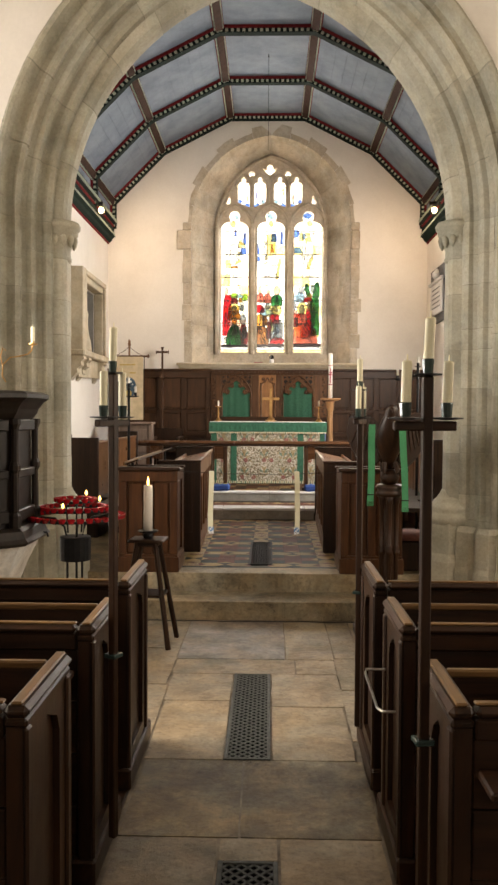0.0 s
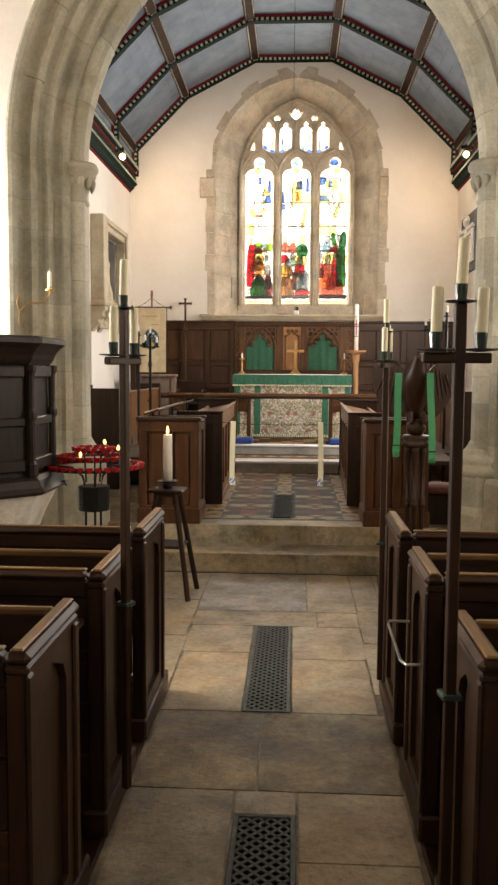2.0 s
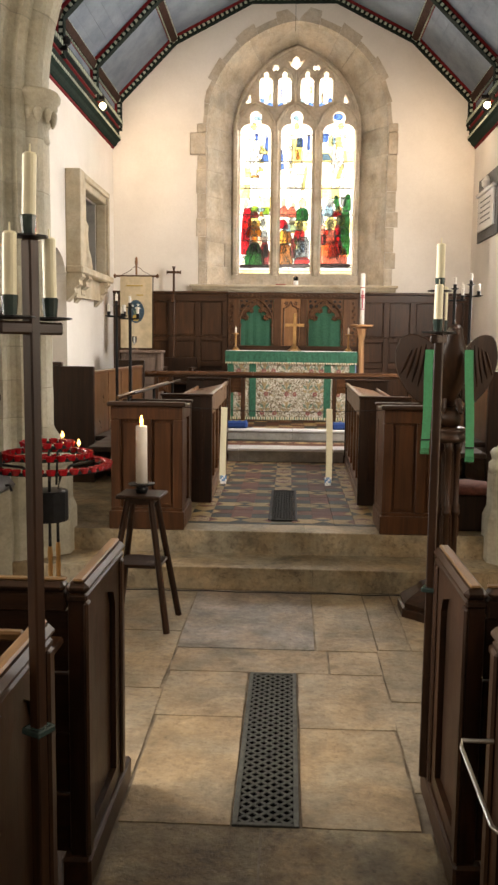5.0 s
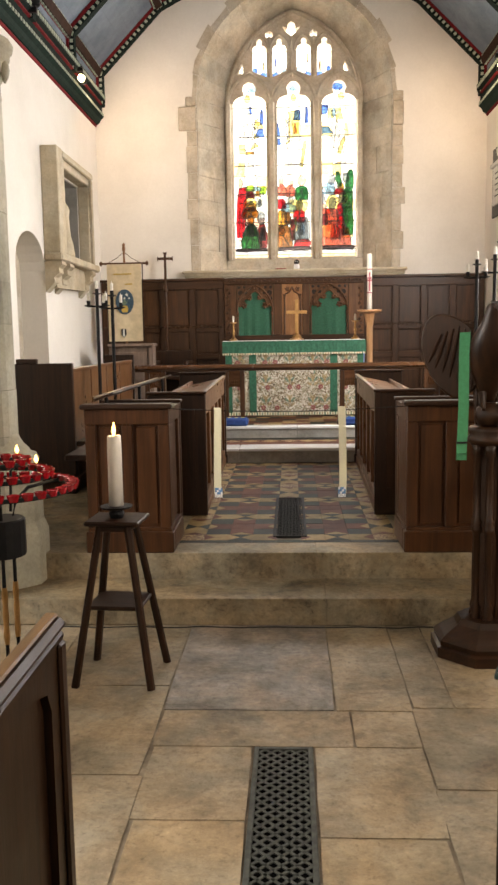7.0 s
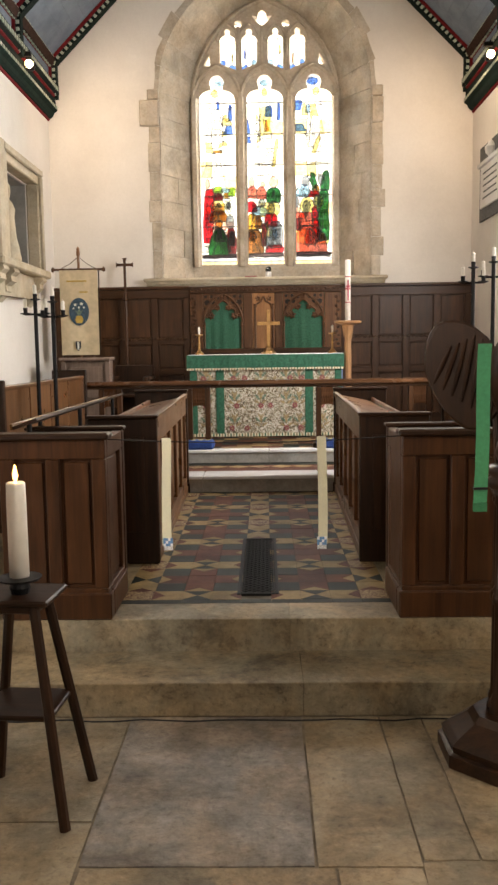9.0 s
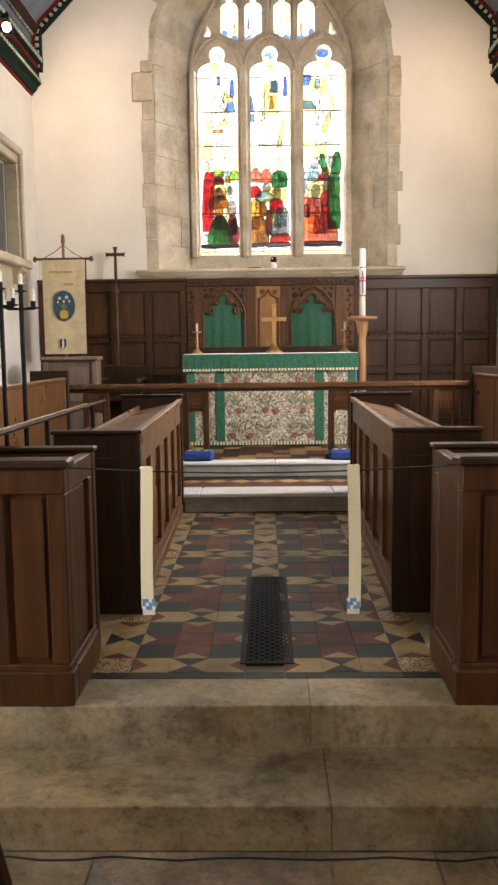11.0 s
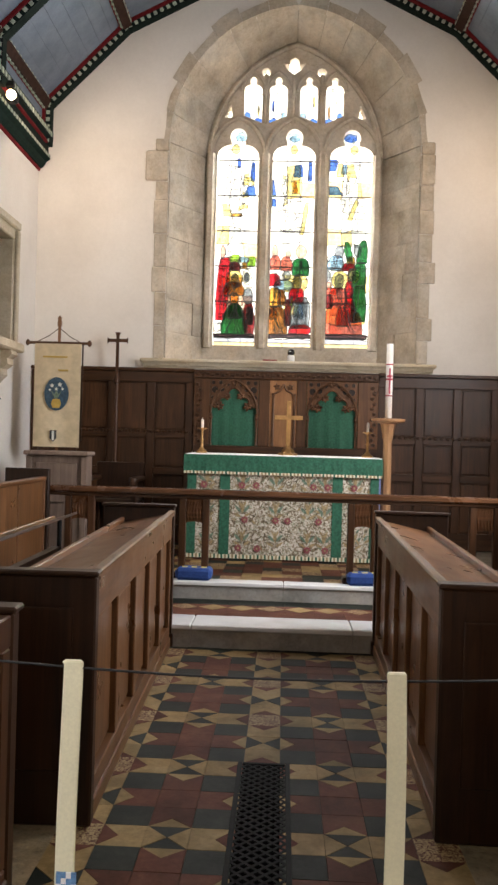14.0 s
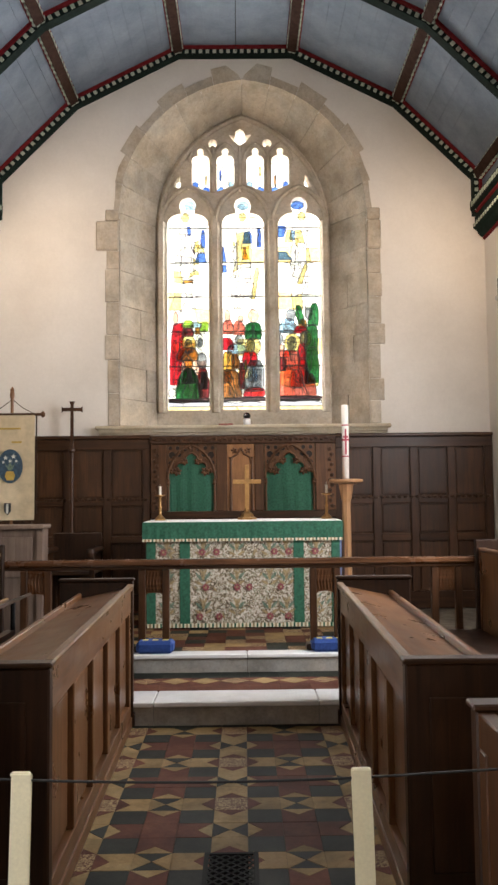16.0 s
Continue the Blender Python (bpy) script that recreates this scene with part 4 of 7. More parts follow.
# mortar shell behind the reveal stones, and the sloping sill
bm = bmesh.new()
a = [(WX - 1.26, 2.28)] + pointed(WX, 1.26, 4.47, 5.855, 14) + [(WX + 1.26, 2.28)]
b = [(WX - 0.92, 2.40)] + pointed(WX, 0.92, 4.48, 5.705, 14) + [(WX + 0.92, 2.40)]
va, vb = [bm.verts.new((x, EAST + 0.012, z)) for x, z in a], [bm.verts.new((x, YG - 0.02, z)) for x, z in b]
for i in range(len(va) - 1):
    bm.faces.new((va[i], va[i + 1], vb[i + 1], vb[i]))
part("mortar", bm, LIME_MORTAR, reveal)
part("sill_slope", prism([(EAST, 2.30), (EAST, 2.335), (YG - 0.06, 2.365), (YG - 0.06, 2.30)], WX - 1.2, WX + 1.2, "x"), EAST_STONE, reveal)
# uneven quoins and voussoirs round the opening, a little proud of the plaster
z = 2.335
for s in (-1, 1):
    z = 2.335
    while z < 4.07:
        h = min(rng.uniform(0.2, 0.34), 4.08 - z)
        if 4.08 - z - h < 0.08:
            h = 4.08 - z
        w = 1.37 + rng.uniform(-0.03, 0.03)
        x0, x1 = sorted((WX + s * 1.236, WX + s * w))
        part("stone", box(x0, x1, EAST - 0.012, EAST + 0.02, z + 0.002, z + h - 0.002, 0.004), EAST_STONE, reveal)
        z += h
    x0, x1 = sorted((WX + s * 1.236, WX + s * (1.465 if s < 0 else 1.375)))
    part("stone", box(x0, x1, EAST - 0.03, EAST + 0.02, 4.082, 4.38, 0.015), EAST_STONE, reveal)
    x0, x1 = sorted((WX + s * 1.236, WX + s * 1.37))
    part("stone", box(x0, x1, EAST - 0.02, EAST + 0.02, 4.382, 4.50, 0.01), EAST_STONE, reveal)
THICK = [0.06, 0.075, 0.12, 0.085, 0.14, 0.09, 0.175, 0.18, 0.095, 0.15, 0.09, 0.13, 0.07, 0.06]
for k in range(0, 28, 2):
    ring, out = outer2[k:k + 3], []
    for n, (xa, za) in enumerate(ring):
        o = Vector((2 * xa - 2 * WX, 2 * za - 8.6)).normalized() * (THICK[k // 2] + rng.uniform(-0.012, 0.012))
        out.append((xa + o.x, za + o.y))
    if k in (12, 14):
        near = 2 if k == 12 else 0
        out[near] = (ring[near][0] + (0.055 if near == 0 else -0.055) * 0.6, ring[near][1] + 0.055)
    (xa, za), (xb, zb) = ring[0], ring[2]
    d = Vector((xb - xa, zb - za)).normalized() * 0.0018
    poly = [(xa + d.x, za + d.y), ring[1], (xb - d.x, zb - d.y), (out[2][0] - d.x, out[2][1] - d.y), out[1], (out[0][0] + d.x, out[0][1] + d.y)]
    part("stone", prism(poly, EAST - 0.006 - rng.uniform(0, 0.006), EAST + 0.02), EAST_STONE, reveal)
sill = structure(new("window_sill_1"), "pale stone ledge below the east window")
part("ledge", box(-1.47, 1.41, 12.84, 13.0, 2.285, 2.325, 0.012), MONUMENT, sill)
part("ledge_moulding", prism([(12.87, 2.285), (13.0, 2.285), (13.0, 2.235), (12.91, 2.235), (12.90, 2.255), (12.88, 2.26)], -1.44, 1.38, "x"), MONUMENT, sill)

# ---- roof ribs, purlins and cornices ----
roof_in = [Vector(p) for p in ROOF]


def dentils(bm, a, b, y0, y1, depth, size=0.034, step=0.066):
    """Square blocks in a row from a to b (x, z), standing inwards."""
    d = (b - a)
    n = int(d.length / step)
    u = d.normalized()
    inn = Vector((u.y, -u.x))
    for k in range(n):
        p = a + d * ((k + 0.5) / n)
        q0, q1 = p - u * size / 2, p + u * size / 2
        prism([tuple(q0 + inn * depth), tuple(q1 + inn * depth), tuple(q1 + inn * (depth + size)), tuple(q0 + inn * (depth + size))], y0, y1, "y", bm)


def rib(y, w=0.05):
    e = structure(new("trim_roof_rib"), "dark green roof rib with red edge and cream dentils")
    dark, red, cream = bmesh.new(), bmesh.new(), bmesh.new()
    for a, b in zip(roof_in, roof_in[1:]):
        u = (b - a).normalized()
        inn = Vector((u.y, -u.x))
        prism([tuple(a), tuple(b), tuple(b + inn * 0.085), tuple(a + inn * 0.085)], y - w, y + w, "y", dark)
        prism([tuple(a + inn * 0.004), tuple(b + inn * 0.004), tuple(b + inn * 0.034), tuple(a + inn * 0.034)], y - w - 0.022, y + w + 0.022, "y", red)
        dentils(cream, a, b, y - w - 0.010, y - w + 0.004, 0.042)
        dentils(cream, a, b, y + w - 0.004, y + w + 0.010, 0.042)
    part("rib_beam", dark, RIB_DARK, e)
    part("rib_moulding", red, RIB_RED, e, "red moulding")
    part("rib_dentil", cream, RIB_CREAM, e, "cream dentils")


for y in (12.905, 11.50, 10.0, 8.5, 7.05):
    rib(y)
for (x, z), nrm in zip(ROOF[1:7], ((0.9, -0.4), (0.55, -0.83), (0.25, -0.97), (-0.25, -0.97), (-0.55, -0.83), (-0.9, -0.4))):
    e = structure(new("trim_purlin"), "dark painted roof purlin with cream dentils")
    n = Vector(nrm).normalized()
    u = Vector((n.y, -n.x))
    a = Vector((x, z))
    part("purlin_beam", prism([tuple(a - u * 0.045), tuple(a + u * 0.045), tuple(a + u * 0.045 + n * 0.075), tuple(a - u * 0.045 + n * 0.075)], 6.95, 12.85), RIB_BROWN, e)
    part("purlin_moulding", prism([tuple(a - u * 0.068), tuple(a + u * 0.068), tuple(a + u * 0.068 + n * 0.03), tuple(a - u * 0.068 + n * 0.03)], 6.95, 12.85), RIB_RED, e, "red moulding")
    bm = bmesh.new()
    y = 7.0
    while y < 12.85:
        for s in (-1, 1):
            p = a + u * s * 0.047 + n * 0.05
            box(p.x - 0.012, p.x + 0.012, y, y + 0.036, p.y - 0.015, p.y + 0.015, 0, bm)
        y += 0.085
    part("purlin_dentil", bm, RIB_CREAM, e, "cream dentils")
for s, x in ((1, NX), (-1, SX)):
    e = structure(new("trim_cornice"), "green and red painted cornice with cream dentils")
    part("cornice_beam", prism([(x, 4.19), (x + s * 0.035, 4.19), (x + s * 0.06, 4.215), (x + s * 0.075, 4.25), (x + s * 0.112, 4.275), (x + s * 0.112, 4.32), (x + s * 0.09, 4.335), (x, 4.335)], 6.95, EAST - 0.01), RIB_GREEN, e)
    part("cornice_moulding", prism([(x, 4.162), (x + s * 0.012, 4.162), (x + s * 0.022, 4.182), (x + s * 0.018, 4.189), (x, 4.189)], 6.95, EAST - 0.01), RIB_RED, e, "thin red moulding")
    part("cornice_top", prism([(x, 4.335), (x + s * 0.095, 4.335), (x + s * 0.095, 4.43), (x + s * 0.14, 4.46), (x + s * 0.14, 4.54), (x + s * 0.09, 4.56), (x, 4.56)], 6.95, EAST - 0.01), RIB_DARK, e)
    part("cornice_fillet", prism([(x + s * 0.095, 4.405), (x + s * 0.118, 4.412), (x + s * 0.118, 4.428), (x + s * 0.095, 4.432)], 6.95, EAST - 0.012), RIB_RED, e, "red fillet")
    bm = bmesh.new()
    y = 7.0
    while y < 12.9:
        x0, x1 = sorted((x + s * 0.13, x + s * 0.148))
        box(x0, x1, y, y + 0.042, 4.48, 4.522, 0, bm)
        x0, x1 = sorted((x + s * 0.106, x + s * 0.12))
        box(x0, x1, y + 0.02, y + 0.056, 4.284, 4.312, 0, bm)
        y += 0.075
    part("cornice_dentil", bm, RIB_CREAM, e, "cream dentils")

# ---- things in the nave ----


def panelled(parent, length, z0, z1, bays, thick, mats, rows=(1.0,), stile=0.07, rail=0.09, foot=0.14, axis="x", at=0.0, start=0.0, panel_name="panel"):
    """Framed panelling along x (facing -y) or along y (facing +x when at is its face); stiles, rails and sunk panels are parts."""
    wood, wood_long = mats

    def slab(a0, a1, zz0, zz1, d0, d1, name, mat, bev=0.004):
        if axis == "x":
            bm = box(start + a0, start + a1, at + d0, at + d1, zz0, zz1, bev)
        else:
            bm = box(at - d1, at - d0, start + a0, start + a1, zz0, zz1, bev)
        part(name, bm, mat, parent)
    slab(0, length, z0, z0 + foot, 0, thick, "rail", wood_long)
    slab(0, length, z1 - rail, z1, 0, thick, "rail", wood_long)
    step = (length - stile) / bays
    for k in range(bays + 1):
        slab(k * step, k * step + stile, z0 + foot + 0.0005, z1 - rail - 0.0005, 0.0006, thick, "stile", wood)
    z = base = z0 + foot
    total = z1 - rail - z
    for i, f in enumerate(rows):
        top = base + total * f
        last = i == len(rows) - 1
        for k in range(bays):
            slab(k * step + stile, (k + 1) * step, z, top - (0 if last else rail * 0.7), thick * 0.45, thick * 0.9, panel_name, wood, 0)
            slab(k * step + stile + 0.012, (k + 1) * step - 0.012, z + 0.014, top - (0.014 if last else rail * 0.7 + 0.014), thick * 0.32, thick * 0.5, panel_name, wood, 0.006)
            if not last:
                slab(k * step + stile + 0.0005, (k + 1) * step - 0.0005, top - rail * 0.7, top, 0.0012, thick, "rail", wood_long)
        z = top


def pew(x_end, y0, y1, side, label, front=False):
    """A bench pew; side is 1 where it runs from the aisle towards -x."""
    p = thing("pew", x_end, y0, 0, label, "pew", "box pews beside the aisle")
    s = -side
    # bench end with a sunk arched panel and moulded capping
    t0, t1 = sorted((0, s * 0.045))
    L = y1 - y0
    a = [(0.0, 0.035), (0.0, 0.83), (L, 0.83), (L, 0.035)]
    zt = 0.745
    hole = [(0.085, 0.15), (0.085, zt - 0.06), (0.11, zt - 0.015), (L * 0.5, zt + 0.02), (L - 0.11, zt - 0.015), (L - 0.085, zt - 0.06), (L - 0.085, 0.15)]
    part("bench_end", swap_xy(sheet_with_holes(a, [hole], t0, t1)), OAK_DARK, p)
    part("end_panel", box(t0 + 0.018, t1 - 0.018, 0.08, L - 0.08, 0.14, zt + 0.03), OAK_DARK, p)
    c0, c1 = sorted((-s * 0.012, s * 0.05))
    part("capping", box(c0, c1, -0.016, L + 0.016, 0.83, 0.86, 0.012), OAK_DARK_Y, p)
    # thin strip on the capping: worn wood and a highlight painted as colour
    part("worn_edge", box(c0 + 0.016, c1 - 0.016, -0.008, L + 0.008, 0.8602, 0.869, 0.004), OAK_WORN_HIGHLIGHT_Y, p, "worn oak edge with its highlight put into the colour")
    k0, k1 = sorted((-s * 0.007, s * 0.048))
    part("capping_moulding", box(k0, k1, -0.01, L + 0.01, 0.808, 0.8295, 0.006), OAK_DARK_Y, p)
    part("plinth", box(min(-s * 0.012, s * 0.07), max(-s * 0.012, s * 0.07), -0.02, L + 0.1, 0.012, 0.10, 0.008), OAK_DARK_Y, p)
    for yy in (-0.012, L - 0.03):
        part("stile", box(min(-s * 0.010, s * 0.004), max(-s * 0.010, s * 0.004), yy, yy + 0.042, 0.10, 0.808, 0.006), OAK_DARK, p)
    # back of planks, capping, book board and seat
    far = s * 2.25
    x0, x1 = sorted((s * 0.0515, far))
    for k in range(4):
        part("back_board", box(x0, x1, 0.012 + 0.002 * (k % 2), 0.034, 0.10 + 0.17 * k, 0.266 + 0.17 * k, 0.003), OAK_DARK_X, p)
    part("back_capping", box(x0, x1, -0.014, 0.042, 0.832, 0.860, 0.012), OAK_DARK_X, p)
    # the same painted highlight strip along the back
    part("worn_edge", box(x0, x1, 0.002, 0.026, 0.8602, 0.867, 0.003), OAK_WORN_HIGHLIGHT, p, "worn oak edge with its highlight put into the colour")
    part("back_rail", box(x0, x1, -0.006, 0.05, 0.78, 0.831, 0.005), OAK_DARK_X, p)
    if not front:
        part("front_rail", box(x0, x1, L - 0.03, L - 0.005, 0.828, 0.85, 0.005), OAK_WORN_HIGHLIGHT, p, "worn oak rail")
        part("front_board", box(x0, x1, L - 0.024, L - 0.012, 0.42, 0.8275), OAK_DARK_X, p)
    part("seat", box(x0, x1, 0.036, min(L - 0.03, 0.36), 0.415, 0.445, 0.006), OAK_DARK_X, p)
    part("book_ledge", box(x0, x1, -0.15, -0.023, 0.70, 0.722, 0.005), OAK_DARK_X, p)
    part("kneeling_board", box(x0, x1, -0.30, -0.20, 0.012, 0.14, 0.006), OAK_DARK_X, p)
    return p


for (y0, y1), first in (((3.27, 3.73), True), ((2.58, 2.94), False), ((1.85, 2.25), False)):
    pew(-0.59, y0, y1, 1, "dark oak pew with panelled end and worn capping", first)
for (y0, y1), first in (((3.30, 3.74), True), ((2.62, 3.00), False), ((1.88, 2.22), False)):
    pew(0.405, y0, y1, -1, "dark oak pew with panelled end and worn capping", first)
for s, x in ((-1, -0.655), (1, 0.47)):
    structure(link("trim_pew_kerb", box(x - 0.065, x + 0.065, -0.5, 3.82, -0.011, 0.011, 0.005), OAK_DARK_Y), "low timber kerb beside the aisle")
    structure(link("floor_pew_platform", box(min(x + s * 0.07, s * 3.75), max(x + s * 0.07, s * 3.75), -0.5, 3.80, -0.011, 0.010), OAK_DARK_X), "dark boarded pew platform")

rod = thing("umbrella_rail", 0.40, 2.70, 0.55, "bent bare steel rod on a pew end", "rail")
part("rod", tube([(0.0, 0.0, 0.0), (-0.045, 0.0, 0.0), (-0.06, 0.02, 0.006), (-0.075, 0.24, 0.055), (-0.07, 0.26, 0.062), (0.0, 0.26, 0.062)], 0.005, 6), STEEL, rod)


def candle_bm(r, z0, z1, lean=0.0, seg=14):
    bm = lathe([(r, z0), (r, z1 - 0.004), (r * 0.8, z1), (r * 0.25, z1 - 0.003), (0.002, z1 + 0.002), (0.0016, z1 + 0.016)], 0, 0, seg)
    for v in bm.verts:
        v.co.x += lean * (v.co.z - z0)
    return bm


def shift(bm, x=0, y=0, z=0):
    for v in bm.verts:
        v.co += Vector((x, y, z))
    return bm


def pew_candle_stand(x, y, plate_z, top_len, turn, rise):
    p = thing("candle_standard", x, y, 0, "oak pole with three cream candles in black iron cups", "candle stand", "candle standards on the pews", turn)
    part("pole", box(-0.0125, 0.0125, -0.0125, 0.0125, 0.10, plate_z + rise - 0.006, 0.003), OAK_DARK, p)
    part("bracket", box(-0.024, 0.024, -0.024, 0.024, 0.715, 0.73, 0.003), GLASS_GREEN, p, "small green-painted iron collar")
    part("crossbar", box(-0.085, 0.075, -0.012, 0.012, plate_z - 0.032, plate_z - 0.008, 0.004), OAK_DARK_X, p)
    for dx, dy, z, r in ((-0.056, -0.004, plate_z, 0.046), (0.05, 0.0, plate_z, 0.042), (0.002, 0.004, plate_z + rise, 0.036)):
        tray = part("tray", shift(lathe([(r * 0.2, z - 0.006), (r, z - 0.002), (r, z + 0.001), (r * 0.5, z + 0.002)], 0, 0, 8, None, 0.2), dx, dy), IRON, p)
        part("cup", shift(lathe([(0.0125, z), (0.0155, z + 0.036), (0.0145, z + 0.038), (0.0125, z + 0.028)], 0, 0, 10), dx, dy), GLASS_GREEN, tray, "dark green glass holder")
        part("candle", shift(candle_bm(0.0128, z + 0.02, z + 0.045 + top_len, rng.uniform(-0.07, 0.07)), dx, dy), WAX, tray, "cream wax candle", False)
    return p


pew_candle_stand(-0.548, 2.72, 1.525, 0.105, 62, 0.148)
pew_candle_stand(0.388, 3.76, 1.525, 0.095, 70, 0.125)
pew_candle_stand(0.362, 2.02, 1.53, 0.095, 8, 0.108)

# candle stool: splayed four-legged stand with a lit pillar candle
st = thing("candle_stool", -0.83, 5.47, 0, "tall dark oak four-legged stool with splayed legs and a low shelf", "stool", "", -4)
part("top", box(-0.118, 0.118, -0.105, 0.105, 0.685, 0.705, 0.006), OAK_DARK_X, st)
part("frieze", box(-0.075, 0.075, -0.075, 0.075, 0.655, 0.6845, 0.004), OAK_DARK_X, st)
for sx in (-1, 1):
    for sy in (-1, 1):
        part("leg", tube([(sx * 0.165, sy * 0.155, 0.0), (sx * 0.06, sy * 0.06, 0.685)], [0.018, 0.017], 8), OAK_DARK, st)
part("shelf", box(-0.118, 0.118, -0.112, 0.112, 0.325, 0.343, 0.004), OAK_DARK_X, st)
holder = thing("candle_holder", -0.83, 5.46, 0.705, "dark iron dish holder with a tall lit white pillar candle", "candle holder")
part("dish", lathe([(0.028, 0.0), (0.034, 0.02), (0.03, 0.035), (0.066, 0.044), (0.07, 0.052), (0.034, 0.054)], 0, 0, 16), IRON, holder)
c = part("candle", lathe([(0.031, 0.054), (0.0305, 0.30), (0.029, 0.352), (0.025, 0.355), (0.012, 0.35)], 0, 0, 20), WAX_WHITE, holder, "tall white pillar candle", True)
part("flame", lathe([(0.001, 0.352), (0.007, 0.365), (0.009, 0.375), (0.006, 0.392), (0.001, 0.41)], 0, 0, 10), FLAME, c, "small yellow flame", True)
lamp = new("pillar_candle_light", bpy.data.lights.new("pillar_candle_light", "POINT"))
lamp.data.energy, lamp.data.color, lamp.data.shadow_soft_size = 1.2, (1, 0.6, 0.28), 0.012
lamp.location = (-0.83, 5.46, 1.135)

# votive stand: three tiers of rings with red cups on bent iron legs
v = thing("votive_stand", -1.28, 5.30, 0, "black iron votive stand with rings of red glass cups", "votive stand")
for r, z, n in ((0.30, 0.862, 34), (0.205, 0.915, 24), (0.115, 0.968, 13)):
    ring = part("ring", tube([(r * math.cos(2 * math.pi * k / 32), r * math.sin(2 * math.pi * k / 32), z) for k in range(32)], 0.010, 6, None, True), IRON, v)
    for k in range(n):
        a = 2 * math.pi * (k + 0.3) / n
        part("votive_cup", shift(lathe([(0.018, z - 0.004), (0.0255, z + 0.022), (0.022, z + 0.0225), (0.014, z + 0.006)], 0, 0, 10), r * math.cos(a), r * math.sin(a)), RED_GLASS, ring, "red glass cup")
for k in range(3):
    a = 2 * math.pi * k / 3 - 1.2
    cs, sn = math.cos(a), math.sin(a)
    part("leg", tube([(0.055 * cs, 0.055 * sn, 0.0), (0.055 * cs, 0.055 * sn, 0.72), (0.075 * cs, 0.075 * sn, 0.80), (0.14 * cs, 0.14 * sn, 0.85), (0.30 * cs, 0.30 * sn, 0.862)], 0.008, 6), IRON, v)
    tw = part("twist", lathe([(0.011, 0.22), (0.014, 0.26), (0.011, 0.30), (0.014, 0.34), (0.011, 0.38), (0.014, 0.42), (0.011, 0.46)], 0.055 * cs, 0.055 * sn, 8), BRASS, v, "brass twist on the leg")
    part("strut", tube([(0.05 * cs, 0.05 * sn, 0.76), (0.06 * cs, 0.06 * sn, 0.93), (0.115 * cs, 0.115 * sn, 0.968)], 0.006, 6), IRON, v)
part("collection_box", lathe([(0.098, 0.585), (0.10, 0.59), (0.10, 0.735), (0.092, 0.74)], 0, 0, 18), IRON, v, "round black metal box")
part("foot", lathe([(0.17, 0.0), (0.17, 0.018), (0.14, 0.03), (0.05, 0.034)], 0, 0, 20), IRON, v)
part("hook", tube([(-0.24, -0.16, 0.855), (-0.23, -0.17, 0.80), (-0.19, -0.175, 0.785), (-0.14, -0.17, 0.79), (-0.13, -0.17, 0.76)], 0.007, 6), IRON, v)
for dx, dy, z in ((-0.03, -0.205, 0.94), (0.05, 0.10, 0.995), (0.155, 0.02, 0.965)):
    part("flame", shift(lathe([(0.001, 0), (0.008, 0.010), (0.009, 0.016), (0.005, 0.026), (0.001, 0.036)], 0, 0, 8), dx, dy, z), FLAME, v, "small yellow flame", True)

# pulpit on a pale stone base, against the north pier
pu = thing("pulpit", -2.02, 5.0, 0, "dark oak octagonal pulpit on a pale stone base", "pulpit")
T8 = math.pi / 8
# the base's brightness comes from its colour, in place of window light
part("base", lathe([(0.50, 0.0), (0.50, 0.20), (0.46, 0.30), (0.44, 0.45), (0.50, 0.60), (0.58, 0.755)], 0, 0, 8, None, T8), DAYLIT_STONE, pu, "whitish stone pulpit base with daylight put into its colour")
part("floor_moulding", lathe([(0.62, 0.756), (0.64, 0.775), (0.62, 0.80), (0.60, 0.84), (0.57, 0.86)], 0, 0, 8, None, T8), OAK_BLACK, pu)
part("body", lathe([(0.52, 0.86), (0.52, 1.53)], 0, 0, 8, None, T8), OAK_BLACK, pu)
part("cornice", lathe([(0.535, 1.50), (0.56, 1.535), (0.57, 1.56), (0.60, 1.60), (0.635, 1.625), (0.635, 1.65), (0.60, 1.665), (0.5, 1.66)], 0, 0, 8, None, T8), OAK_BLACK, pu, "moulded oak book ledge")
for k in range(8):
    a = 2 * math.pi * k / 8 + T8
    cs, sn = math.cos(a), math.sin(a)
    post = shift(lathe([(0.035, 0.86), (0.035, 0.93), (0.024, 0.95), (0.022, 1.18), (0.034, 1.20), (0.034, 1.225), (0.022, 1.25), (0.022, 1.44), (0.036, 1.47), (0.036, 1.5)], 0, 0, 8), 0.545 * cs, 0.545 * sn)
    part("corner_post", post, OAK_BLACK, pu)
    a2 = 2 * math.pi * k / 8
    m = Matrix.Rotation(a2, 4, "Z")
    for zz0, zz1 in ((0.89, 0.96), (1.15, 1.20), (1.43, 1.495)):
        bm = box(0.475, 0.515, -0.17, 0.17, zz0, zz1, 0.006)
        bmesh.ops.transform(bm, matrix=m, verts=bm.verts)
        part("rail", bm, OAK_BLACK, pu)

# wall sconce beside the pulpit
sc = thing("wall_sconce", -1.93, 5.90, 1.88, "scrolled brass wall sconce with one cream candle", "wall sconce")
part("arm", tube([(0, 0.03, -0.12), (-0.01, -0.02, -0.08), (0.0, -0.03, 0.0), (0.05, -0.03, 0.05), (0.12, -0.03, 0.06), (0.18, -0.03, 0.075), (0.205, -0.03, 0.10), (0.215, -0.03, 0.135)], 0.005, 6), BRASS, sc)
part("scroll", tube([(0, -0.03, -0.02), (-0.02, -0.03, 0.06), (0.0, -0.03, 0.12), (0.02, -0.03, 0.10)], 0.004, 6), BRASS, sc)
